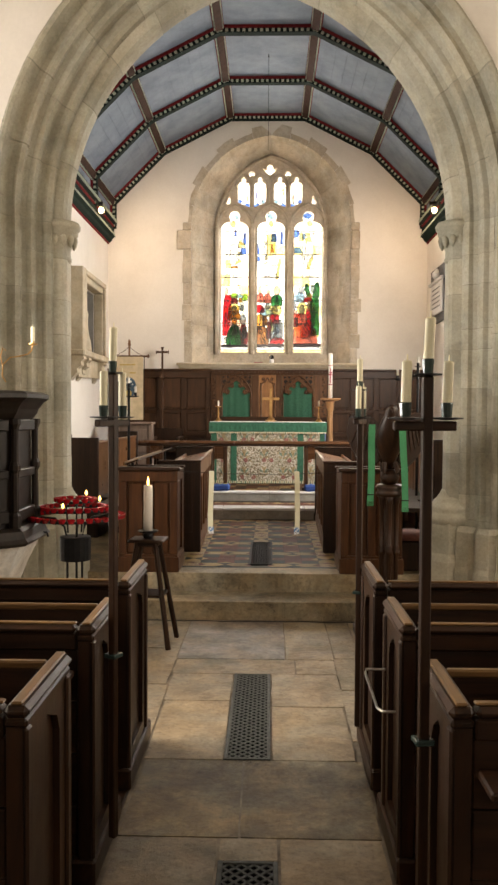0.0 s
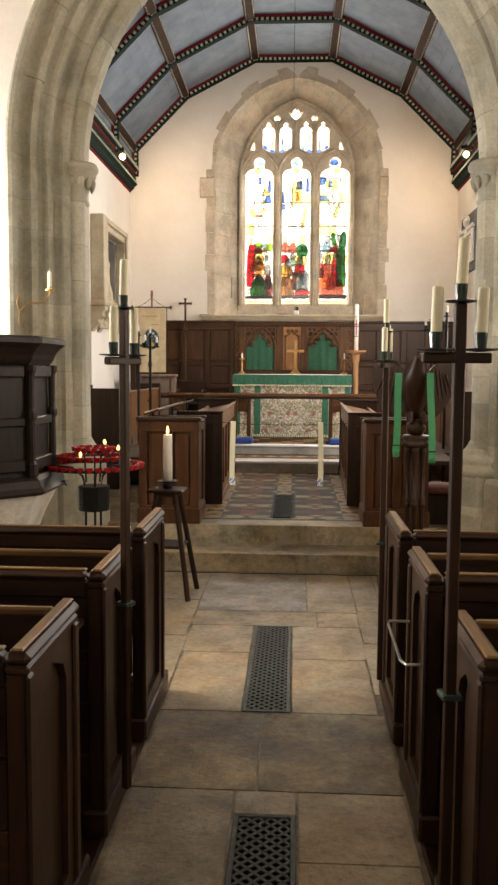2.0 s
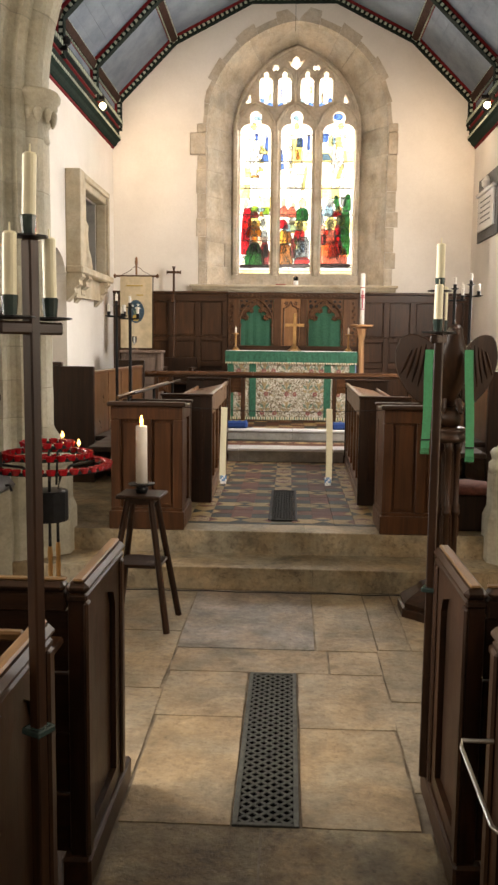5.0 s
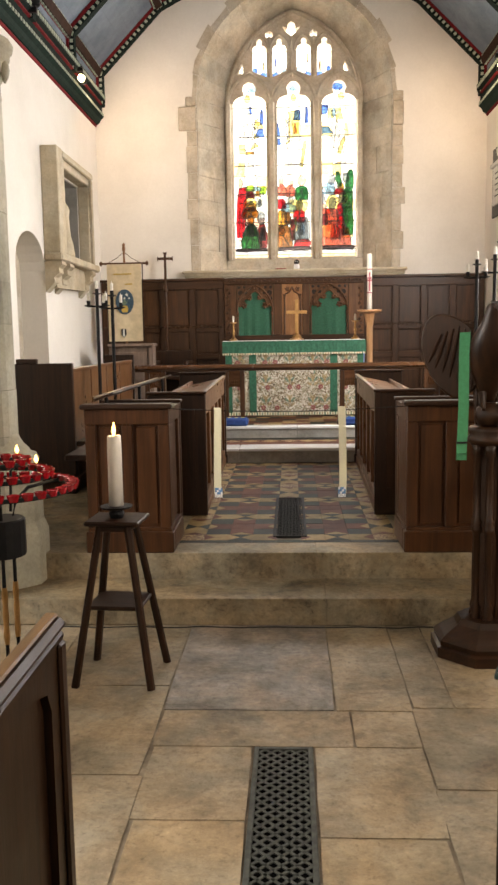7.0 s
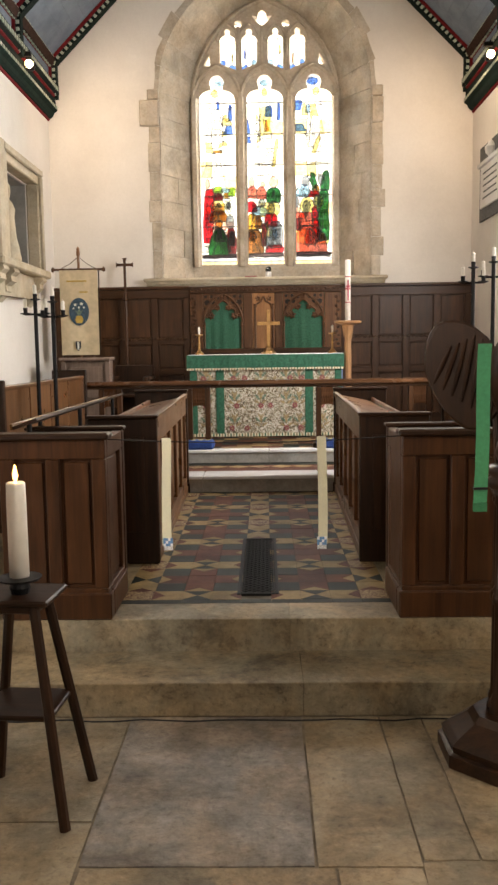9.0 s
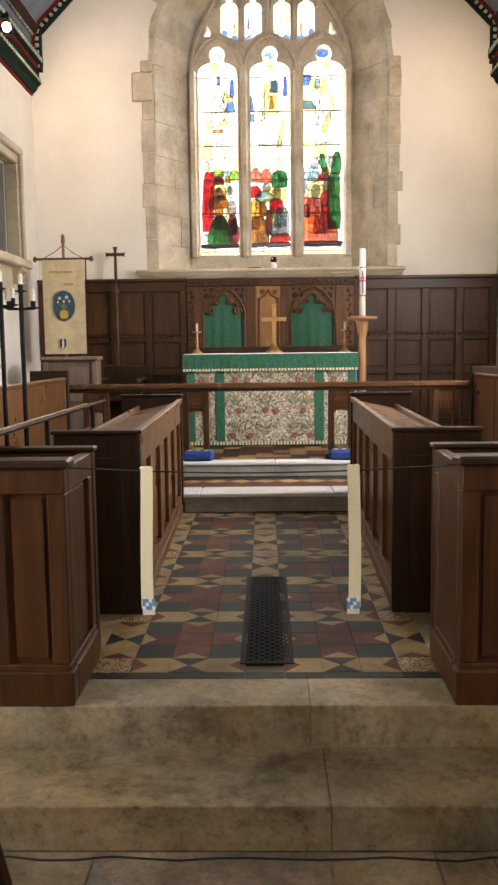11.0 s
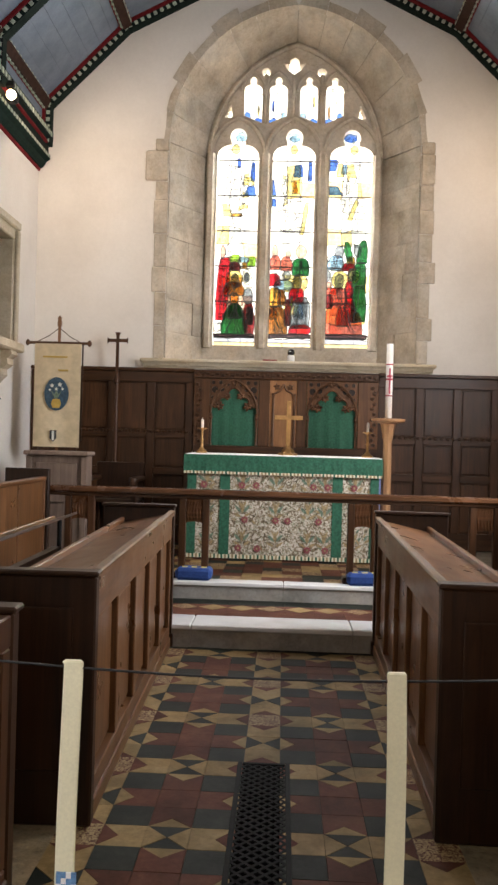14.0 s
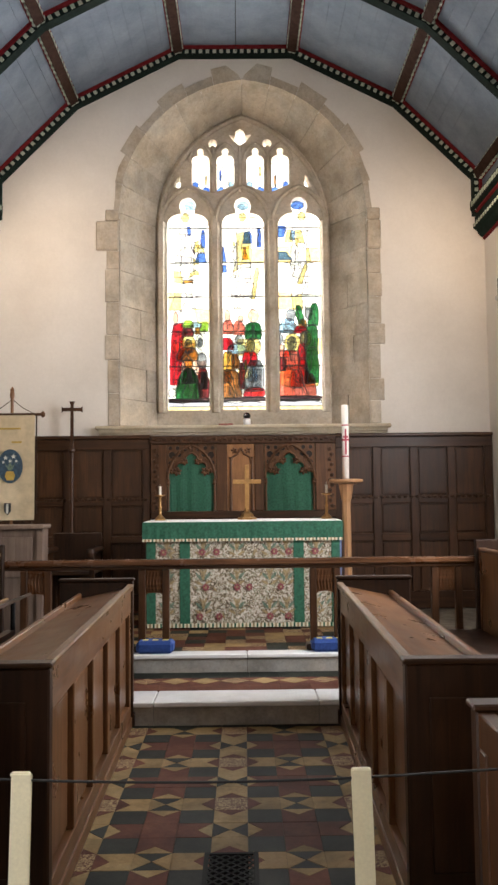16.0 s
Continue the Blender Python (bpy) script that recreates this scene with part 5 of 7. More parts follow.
part("drip_pan", shift(lathe([(0.01, 0.135), (0.032, 0.142), (0.034, 0.15), (0.012, 0.152), (0.013, 0.17)], 0, 0, 14), 0.215, -0.03), BRASS, sc)
part("candle", shift(candle_bm(0.014, 0.165, 0.27), 0.215, -0.03), WAX, sc, "cream wax candle")

# eagle lectern with green markers
le = thing("eagle_lectern", 0.815, 5.78, 0, "dark carved oak eagle lectern on an octagonal base", "lectern")
part("base", lathe([(0.255, 0.0), (0.255, 0.045), (0.238, 0.052), (0.242, 0.075), (0.22, 0.095), (0.19, 0.115), (0.15, 0.14), (0.13, 0.165)], 0, 0, 8, None, T8), OAK_DARK_X, le)
part("core", lathe([(0.055, 0.15), (0.055, 0.98)], 0, 0, 10), OAK_DARK, le)
for k in range(6):
    a = 2 * math.pi * k / 6 + 0.4
    prof = [(0.026, 0.155), (0.03, 0.17), (0.022, 0.19), (0.027, 0.21), (0.0175, 0.235), (0.0175, 0.56), (0.026, 0.57), (0.026, 0.59), (0.02, 0.60), (0.026, 0.615), (0.0175, 0.63), (0.0175, 0.91), (0.025, 0.925), (0.022, 0.94), (0.032, 0.97)]
    part("shaft", shift(lathe(prof, 0, 0, 10), 0.055 * math.cos(a), 0.055 * math.sin(a)), OAK_DARK, le, "", True)
part("collar", lathe([(0.08, 0.965), (0.095, 0.98), (0.095, 1.0), (0.08, 1.01), (0.10, 1.03), (0.085, 1.05)], 0, 0, 16), OAK_DARK_X, le, "", True)
part("orb", lathe([(0.03, 1.045), (0.055, 1.06), (0.068, 1.095), (0.06, 1.13), (0.035, 1.155)], 0, 0, 18), OAK_DARK_X, le, "", True)
bm = bmesh.new()
bird = [(0.03, 0.04, 1.16), (0.05, 0.035, 1.22), (0.085, 0.02, 1.30), (0.10, 0.0, 1.38), (0.088, -0.02, 1.45), (0.058, -0.045, 1.51), (0.045, -0.06, 1.55), (0.04, -0.07, 1.58), (0.02, -0.075, 1.605)]
rings = []
for r, dy, z in bird:
    rings.append([bm.verts.new((r * math.cos(2 * math.pi * k / 14), dy + 0.8 * r * math.sin(2 * math.pi * k / 14), z)) for k in range(14)])
for a, b in zip(rings, rings[1:]):
    for k in range(14):
        bm.faces.new((a[k], a[(k + 1) % 14], b[(k + 1) % 14], b[k]))
bm.faces.new(rings[0][::-1])
bm.faces.new(rings[-1])
part("eagle_body", bm, OAK_DARK, le, "", True)
part("beak", tube([(0, -0.10, 1.585), (0, -0.135, 1.575), (0, -0.15, 1.55)], [0.018, 0.013, 0.003], 8), OAK_DARK, le)
for s in (-1, 1):
    part("claw", tube([(s * 0.04, -0.02, 1.20), (s * 0.045, -0.05, 1.15), (s * 0.045, -0.075, 1.13)], [0.02, 0.016, 0.008], 8), OAK_DARK, le)
    wing = [(0.03, 1.36), (0.06, 1.45), (0.13, 1.53), (0.20, 1.555), (0.25, 1.54), (0.278, 1.485), (0.282, 1.40), (0.262, 1.32), (0.215, 1.235), (0.15, 1.17), (0.09, 1.18), (0.04, 1.25)]
    fine = []
    for n in range(len(wing)):
        (xa, za), (xb, zb), (xc, zc), (xd, zd) = wing[n - 1], wing[n], wing[(n + 1) % len(wing)], wing[(n + 2) % len(wing)]
        fine += [(xb, zb), ((-xa + 9 * xb + 9 * xc - xd) / 16, (-za + 9 * zb + 9 * zc - zd) / 16)]
    bm = prism([(s * x, z) for x, z in fine], 0.0, 0.03, "y", None, 0.008)
    for vv in bm.verts:
        vv.co.y += 0.02 + 0.55 * max(0, abs(vv.co.x) - 0.04) + 0.10 * (1.35 - vv.co.z)
    wg = part("wing", bm, OAK_DARK, le)
    for k in range(7):
        # long carved feathers over the wing's face
        ax, az = s * (0.06 + 0.024 * k), 1.50 - 0.012 * abs(k - 3)
        bx, bz = s * (0.075 + 0.030 * k), 1.20 + 0.022 * k
        pts = []
        for f in (0.0, 0.3, 0.65, 1.0):
            x, z = ax + (bx - ax) * f, az + (bz - az) * f
            pts.append((x, 0.019 + 0.55 * max(0, abs(x) - 0.04) + 0.10 * (1.35 - z), z))
        part("feather", tube(pts, [0.004, 0.008, 0.009, 0.003], 6), OAK_DARK, wg)
tail = prism([(-0.05, 1.05), (0.05, 1.05), (0.06, 1.24), (-0.06, 1.24)], 0.05, 0.09, "y", None, 0.008)
part("tail", tail, OAK_DARK, le)
for dx, z0, lean in ((-0.098, 0.94, -0.012), (0.098, 0.90, 0.02)):
    rb = thing("ribbon_marker", 0.785 + dx * 1.06, 5.68, z0, "green fringed cloth marker hanging from the eagle lectern", "ribbon", "green markers on the lectern")
    top = 1.47 - z0
    bm = bmesh.new()
    n = 14
    va = []
    for k in range(n + 1):
        f = k / n
        x = lean * (1 - f) + 0.004 * math.sin(5 * f)
        y = 0.01 * math.sin(3.2 * f) - 0.01
        va.append([bm.verts.new((x + sx * 0.023, y + dd, f * top)) for sx, dd in ((-1, 0), (1, 0.004), (1, 0.007), (-1, 0.003))])
    for a, b in zip(va, va[1:]):
        for i in range(4):
            bm.faces.new((a[i], a[(i + 1) % 4], b[(i + 1) % 4], b[i]))
    bm.faces.new(va[0][::-1])
    bm.faces.new(va[-1])
    part("band", bm, GREEN_RIBBON, rb)
    part("braid", box(lean - 0.024, lean + 0.024, -0.014, -0.001, 0.045, 0.052), CABLE_BLACK, rb, "dark braid line")
    bm = bmesh.new()
    for k in range(16):
        box(lean - 0.0235 + 0.003 * k, lean - 0.0215 + 0.003 * k, -0.010, -0.006, -0.03, 0.002, 0, bm)
    part("fringe", bm, GREEN_RIBBON, rb)

# ---- chancel furniture ----


def reading_desk(x0, x1, label):
    d = thing("reading_desk", x0, 6.47, Z2, label, "reading desk", "clergy desks at the chancel entrance")
    w = x1 - x0
    inner = w if x1 < 0 else 0.0
    panelled(d, w, 0.0, 0.80, 2, 0.05, (OAK_SHADED, OAK_SHADED), (1.0,), 0.06, 0.085, 0.14)
    part("plinth", box(-0.012, w + 0.012, -0.014, 0.06, 0.0, 0.12, 0.006), OAK_SHADED, d)
    part("capping", box(-0.02, w + 0.02, -0.03, 0.075, 0.801, 0.83, 0.008), OAK_DARK_X, d)
    a = inner - 0.045 if inner else 0.0
    panelled(d, 0.375, 0.0, 0.80, 1, 0.045, (OAK_SHADED, OAK_SHADED), (1.0,), 0.06, 0.085, 0.14, "y", inner if inner else 0.045, 0.0515)
    part("plinth", box(a - 0.012, a + 0.057, 0.062, 0.42, 0.0, 0.12, 0.006), OAK_SHADED, d)
    part("back_board", box(0.0, w, 0.44, 0.495, 0.0, 0.80, 0.006), OAK_DARK, d)
    part("back_cap", box(-0.01, w + 0.01, 0.43, 0.505, 0.801, 0.818, 0.005), OAK_DARK_X, d)
    part("seat", box(0.05, w - 0.05, 0.20, 0.445, 0.40, 0.43, 0.006), OAK_DARK_X, d)
    return d


reading_desk(-1.21, -0.745, "mid-brown oak reading desk with a two-panelled front")
reading_desk(0.54, 1.02, "mid-brown oak reading desk with a two-panelled front")
bb = thing("book_board", -1.14, 6.62, Z2, "long dark oak book board on short iron posts", "book board")
part("board", prism([(-0.05, 0.845), (0.06, 0.885), (0.064, 0.873), (-0.046, 0.832)], 0.0, 2.3, "y"), OAK_DARK_Y, bb)
part("lip", box(-0.062, -0.048, 0.0, 2.3, 0.832, 0.86, 0.003), OAK_WORN_HIGHLIGHT_Y, bb)
for y in (0.10, 1.15, 2.2):
    part("post", tube([(0, y, 0.0), (0, y, 0.85)], 0.012, 8), IRON, bb)
part("end_board", box(-0.03, 0.01, 0.12, 2.2, 0.0, 0.72), OAK_DARK_Y, bb)


def choir_stall(x, s, rz, label):
    """Choir stall front; s is 1 for the north one, whose face looks towards +x."""
    c = thing("choir_stall", x, 7.49, Z2, label, "choir stall", "choir stalls either side of the tiled aisle", rz)
    L, H = 2.30, 0.80
    step = (L - 0.07) / 5
    x0, x1 = sorted((0, -s * 0.05))
    def face(d0, d1, y0, y1, z0, z1, name, mat, bev=0.004):
        a, b = sorted((-s * d0, -s * d1))
        part(name, box(a, b, y0, y1, z0, z1, bev), mat, c)
    face(0, 0.05, 0.0, L, 0.0, 0.13, "rail", OAK_LIT_Y)
    face(0, 0.05, 0.0, L, H - 0.14, H, "rail", OAK_LIT_Y)
    face(-0.008, 0.05, 0.0, L, 0.0, 0.06, "plinth", OAK_LIT_Y)
    for k in range(6):
        face(0.0006, 0.05, k * step, k * step + 0.07, 0.1305, H - 0.1405, "stile", OAK_LIT)
        if k < 5:
            face(0.03, 0.042, k * step + 0.07, (k + 1) * step, 0.131, H - 0.141, "panel", OAK_LIT, 0)
            face(0.02, 0.031, k * step + 0.088, (k + 1) * step - 0.018, 0.15, H - 0.16, "panel", OAK_LIT, 0.008)
    # sloping desk top with its raised lip, and the near and far ends
    a, b = -s * -0.012, -s * 0.30
    part("desk_top", prism([(a, H + 0.014), (b, H - 0.052), (b, H - 0.07), (a, H - 0.004)], 0.0, L, "y"), OAK_LIT_Y, c)
    face(-0.018, 0.02, 0.0, L, H + 0.0145, H + 0.03, "lip", OAK_WORN_HIGHLIGHT_Y, 0.005)
    face(0.29, 0.315, 0.0, L, H - 0.07, H - 0.02, "lip", OAK_LIT_Y, 0.005)
    for y0, nm in ((-0.055, "end_panel"), (L, "end_panel")):
        top = H + (0.012 if y0 < 0 else 0.045)
        face(-0.012, 0.37 if y0 < 0 else 0.42, y0 + 0.0, y0 + 0.0545, 0.0, top, nm, OAK_DARK, 0.006)
        face(-0.02, 0.38 if y0 < 0 else 0.43, y0 - 0.006, y0 + 0.06, top + 0.0005, top + 0.018, "end_capping", OAK_DARK_X, 0.005)
        face(0.06, 0.30, y0 - 0.008, y0 - 0.001, 0.18, top - 0.1, "end_moulding", OAK_DARK, 0.004)
    face(-0.022, 0.03, L - 0.01, L + 0.07, 0.0, 0.08, "foot", OAK_DARK, 0.006)
    face(0.55, 0.95, 0.0, L, 0.37, 0.41, "seat", OAK_DARK_Y, 0.006)
    return c


choir_stall(-0.657, 1, 1.3, "mid-brown oak choir stall with panelled front and sloping desk")
choir_stall(0.478, -1, -1.3, "mid-brown oak choir stall with panelled front and sloping desk")


def back_stall(x, s, label):
    b = thing("stall_back", x, 8.3, Z2, label, "stall back", "panelled backs of the rear stalls")
    a0, a1 = sorted((0, -s * 0.04))
    L, H = 2.40, 0.965
    for k in range(4):
        y0 = 0.05 + k * (L - 0.05) / 4
        part("panel", box(a0 + 0.006, a1 - 0.006, y0, y0 + (L - 0.05) / 4 - 0.03, 0.12, H - 0.03), OAK_LIT, b)
        part("stile", box(a0, a1, y0 + (L - 0.05) / 4 - 0.03, y0 + (L - 0.05) / 4, 0.0, H - 0.03, 0.004), OAK_LIT, b)
    part("rail", box(a0 - 0.006, a1 + 0.006, 0.0, L, H - 0.0295, H, 0.006), OAK_LIT_Y, b)
    part("rail", box(a0, a1, 0.05, L, 0.0, 0.118, 0.004), OAK_LIT_Y, b)
    e0, e1 = sorted((s * 0.012, -s * 0.60))
    part("end_panel", box(e0, e1, -0.05, 0.0, 0.0, H + 0.04, 0.006), OAK_DARK, b, "dark oak end panel")
    f0, f1 = sorted((-s * 0.26, -s * 0.42))
    part("end_crest", box(f0, f1, -0.05, 0.0, H + 0.0405, H + 0.075, 0.006), OAK_DARK_X, b)
    e0, e1 = sorted((s * 0.02, -s * 0.30))
    part("end_panel", box(e0, e1, L, L + 0.05, 0.0, H + 0.055, 0.006), OAK_DARK, b, "dark oak end panel")
    part("seat", box(min(s * 0.0, s * 0.35), max(s * 0.0, s * 0.35), 0.02, L, 0.36, 0.40, 0.006), OAK_DARK_Y, b)
    return b


back_stall(-1.75, 1, "panelled oak stall back with dark ends beside the north wall")
back_stall(1.62, -1, "panelled oak stall back with dark ends beside the south wall")
stool = thing("stool", 1.14, 6.75, Z2, "low dark stool with a faded red cushion", "stool")
part("body", box(-0.16, 0.16, -0.14, 0.14, 0.0, 0.24, 0.01), OAK_DARK, stool)
part("cushion", lathe([(0.15, 0.241), (0.185, 0.25), (0.19, 0.275), (0.16, 0.30), (0.06, 0.315)], 0, 0, 20), FADED_CLOTH, stool, "faded red-brown cushion", True)


def tall_candle_stand(x, y, top, label):
    p = thing("candle_stand", x, y, Z2, label, "candle stand", "tall candle stands in the choir")
    h = top - Z2
    part("pole", tube([(0, 0, 0), (0, 0, h - 0.10)], 0.014, 8), IRON, p)
    part("foot", lathe([(0.10, 0.0), (0.10, 0.015), (0.03, 0.03), (0.016, 0.05)], 0, 0, 12), IRON, p)
    part("crossbar", tube([(-0.075, 0, h - 0.20), (0.075, 0, h - 0.20)], 0.008, 6), IRON, p)
    for dx, z in ((-0.07, h - 0.195), (0.07, h - 0.195), (0.0, h - 0.10)):
        tray = part("tray", shift(lathe([(0.008, z - 0.01), (0.035, z), (0.035, z + 0.005), (0.014, z + 0.006), (0.016, z + 0.04), (0.01, z + 0.03)], 0, 0, 10), dx), IRON, p)
        part("candle", shift(candle_bm(0.0125, z + 0.02, z + 0.10), dx), WAX_WHITE, tray, "white wax candle")


for x, y, t in ((-1.63, 8.70, 1.93), (-1.50, 8.66, 1.91), (1.38, 8.70, 2.10), (1.53, 8.75, 2.14)):
    tall_candle_stand(x, y, t, "tall black iron stand with three white candles")

# rope across the chancel entrance with two hanging markers
rope = thing("barrier_cord", -0.745, 6.485, Z2 + 0.80, "thin black cord strung between the reading desks", "cord")
part("cord", tube([(1.285 * k / 20, 0, -0.022 * math.sin(math.pi * k / 20)) for k in range(21)], 0.0026, 6), CABLE_BLACK, rope)
for x in (-0.48, 0.193):
    rb = thing("ribbon_marker", x, 6.485, 0.615, "cream woven ribbon with embroidered blue ends on the cord", "ribbon", "cream ribbons on the cord")
    top = 0.468
    for dy in (-0.006, 0.005):
        bm = bmesh.new()
        rows = []
        for k in range(11):
            f = k / 10
            w = 0.0195
            y = dy * (1 - 0.2 * f) + 0.004 * math.sin(4 * f)
            xx = 0.006 * math.sin(2.5 * f + x * 4)
            rows.append([bm.verts.new((xx - w, y, f * top)), bm.verts.new((xx + w, y, f * top)), bm.verts.new((xx + w, y + 0.0015, f * top)), bm.verts.new((xx - w, y + 0.0015, f * top))])
        for a, b in zip(rows, rows[1:]):
            for i in range(4):
                bm.faces.new((a[i], a[(i + 1) % 4], b[(i + 1) % 4], b[i]))
        bm.faces.new(rows[0][::-1])
        bm.faces.new(rows[-1])
        part("band", bm, CREAM_RIBBON, rb)
    part("fold", box(-0.0195, 0.0195, -0.008, 0.008, top - 0.004, top + 0.004, 0.003), CREAM_RIBBON, rb)
    for k in range(4):
        for r in range(3):
            q = -0.021 + 0.0105 * k
            part("embroidery", box(q, q + 0.0103, -0.0105, -0.0065, -0.004 + 0.012 * r, 0.0078 + 0.012 * r), BLUE_THREAD if (k * 2 + r + (x > 0)) % 3 else LINEN, rb)
    bm = bmesh.new()
    for k in range(12):
        box(-0.02 + 0.0034 * k, -0.0178 + 0.0034 * k, -0.009, -0.007, -0.022, -0.003, 0, bm)
    part("fringe", bm, LINEN, rb)

# communion rail on paired legs
rail = thing("communion_rail", 0, 10.80, Z4, "dark oak communion rail on paired legs with carved brackets", "altar rail")
part("handrail", box(-2.3, 2.25, -0.055, 0.055, 0.60, 0.645, 0.012), OAK_POLISHED, rail, "polished oak handrail")
part("under_moulding", box(-2.28, 2.23, -0.03, 0.03, 0.575, 0.5995, 0.006), OAK_PANEL_X, rail)
for x0 in (-1.63, -0.79, 0.43, 1.30):
    for dx in (0.0, 0.17):
        part("leg", box(x0 + dx, x0 + dx + 0.05, -0.025, 0.025, 0.045, 0.574, 0.005), OAK_PANEL, rail)
    br = part("bracket", prism([(x0 + 0.0505, 0.574), (x0 + 0.0505, 0.395), (x0 + 0.065, 0.405), (x0 + 0.11, 0.41), (x0 + 0.155, 0.405), (x0 + 0.1695, 0.395), (x0 + 0.1695, 0.574)], -0.012, 0.012), OAK_POLISHED, rail, "carved oak bracket")
    for k in range(5):
        part("carved_fold", tube([(x0 + 0.065 + 0.0225 * k, -0.013, 0.42), (x0 + 0.06 + 0.0225 * k, -0.016, 0.48), (x0 + 0.068 + 0.0225 * k, -0.013, 0.555)], 0.006, 6), OAK_POLISHED, br)
    part("foot", box(x0 - 0.03, x0 + 0.25, -0.06, 0.06, 0.0, 0.0445, 0.008), OAK_DARK_X, rail)

for x, w in ((-0.665, 0.26), (0.56, 0.26)):
    kn = thing("kneeler", x, 10.755, Z4, "blue needlepoint kneeler with yellow pattern", "kneeler", "kneelers at the altar rail")
    part("cushion", box(-w / 2, w / 2, -0.085, 0.085, 0.0, 0.085, 0.022), BLUE_WOOL, kn)
    for k in range(3):
        part("pattern", box(-0.09 + 0.07 * k, -0.05 + 0.07 * k, -0.03, 0.02, 0.0845, 0.0865), YELLOW_WOOL, kn, "yellow stitched motif")

# altar with green superfrontal and brocade frontal
al = thing("altar", -0.045, 11.75, Z4, "altar with floral brocade frontal, green superfrontal and white linen", "altar")
H = 0.885
part("table", box(-0.80, 0.80, 0.03, 0.70, 0.02, H - 0.012), OAK_PANEL_X, al)
part("linen_cloth", box(-0.825, 0.825, -0.008, 0.72, H - 0.011, H, 0.004), LINEN, al, "white linen cloth")
bm = bmesh.new()


def drape(x0, x1, z0, z1, y, amp, n, m=2, freq=40.0, bm=None):
    own = bm or bmesh.new()
    rows = []
    for j in range(m + 1):
        f = j / m
        z = z1 + (z0 - z1) * f
        rows.append([own.verts.new((x0 + (x1 - x0) * i / n, y + amp * f * math.sin(freq * (x0 + (x1 - x0) * i / n)) + 0.4 * amp * f * math.sin(freq * 0.37 * i), z)) for i in range(n + 1)])
    back = [[own.verts.new((v.co.x, v.co.y + 0.004, v.co.z)) for v in r] for r in rows]
    for j in range(m):
        for i in range(n):
            own.faces.new((rows[j][i], rows[j][i + 1], rows[j + 1][i + 1], rows[j + 1][i]))
            own.faces.new((back[j][i + 1], back[j][i], back[j + 1][i], back[j + 1][i + 1]))
    for i in range(n):
        own.faces.new((rows[m][i], rows[m][i + 1], back[m][i + 1], back[m][i]))
        own.faces.new((rows[0][i + 1], rows[0][i], back[0][i], back[0][i + 1]))
    return own


part("frontal", drape(-0.80, 0.80, 0.03, H - 0.02, 0.012, 0.004, 60, 3, 17), BROCADE, al, "floral brocade frontal")
for x0, w in ((-0.525, 0.085), (0.42, 0.085), (-0.80, 0.075), (0.735, 0.07)):
    part("orphrey", drape(x0, x0 + w, 0.045, H - 0.16, 0.004, 0.004, 6, 3, 17), GREEN_CLOTH, al, "green damask band")
part("superfrontal", drape(-0.832, 0.832, H - 0.145, H - 0.005, -0.013, 0.006, 70, 3, 23), GREEN_CLOTH, al, "green damask superfrontal")
for s in (-1, 1):
    x0, x1 = sorted((s * 0.827, s * 0.832))
    part("superfrontal_side", box(x0, x1, -0.008, 0.70, H - 0.145, H - 0.012), GREEN_CLOTH, al)
part("side_cloth", box(0.805, 0.822, 0.03, 0.68, 0.10, H - 0.013), BLUE_PLASTIC, al, "blue-grey side cloth")
fr = bmesh.new()
fr2 = bmesh.new()
fr3 = bmesh.new()
for k in range(110):
    x = -0.83 + 1.66 * k / 110
    box(x, x + 0.0145, -0.021, -0.014, H - 0.165, H - 0.143, 0, (fr, fr2, fr, fr2, fr, fr3)[k % 6])
for k in range(104):
    x = -0.795 + 1.59 * k / 104
    box(x, x + 0.0145, 0.0, 0.010, 0.012, 0.045, 0, (fr, fr2, fr, fr3)[k % 4])
tagged(part("fringe", fr, CREAM_RIBBON, al, "cream fringe"), kind="stuff")
tagged(part("fringe", fr2, BROCADE_TAN, al, "tan fringe"), kind="stuff")
tagged(part("fringe", fr3, GREEN_CLOTH, al, "green fringe"), kind="stuff")
rng = random.Random(8)


def flower(x, z, r):
    petals = [(x + r * (0.82 + 0.18 * math.cos(8 * a)) * math.cos(a), z + r * (0.82 + 0.18 * math.cos(8 * a)) * math.sin(a)) for a in [2 * math.pi * k / 32 for k in range(32)]]
    part("rosette", prism(petals, 0.001, 0.006), BROCADE_RED, al, "dark red woven rosette")
    bm = lathe([(0.001, 0.0), (r * 0.3, 0.001), (0.001, 0.003)], 0, 0, 8)
    for vv in bm.verts:
        px, py, pz = vv.co
        vv.co = Vector((x + px, 0.001 - pz, z + py))
    part("rosette_eye", bm, BROCADE_TAN, al)


for x in (-0.34, -0.22, 0.26, 0.38, -0.66, 0.6):
    flower(x, 0.63, 0.034)
for x in (-0.31, -0.05, 0.05, 0.31, -0.64, 0.6):
    flower(x, 0.34, 0.034)
for x in (-0.36, -0.2, 0.22, 0.37):
    flower(x, 0.10, 0.034)
def frontal_leaf(x, z, a, ln, mat):
    u, v2 = Vector((math.cos(a), math.sin(a))), Vector((-math.sin(a), math.cos(a)))
    poly = [Vector((x, z)) + u * ln * p + v2 * ln * q for p, q in ((0, 0), (0.3, 0.16), (0.65, 0.17), (1, 0.02), (0.65, -0.10), (0.3, -0.12))]
    part("leaf", prism([tuple(p) for p in poly], 0.0062 + rng.uniform(-0.0008, 0.0008), 0.010), mat, al)


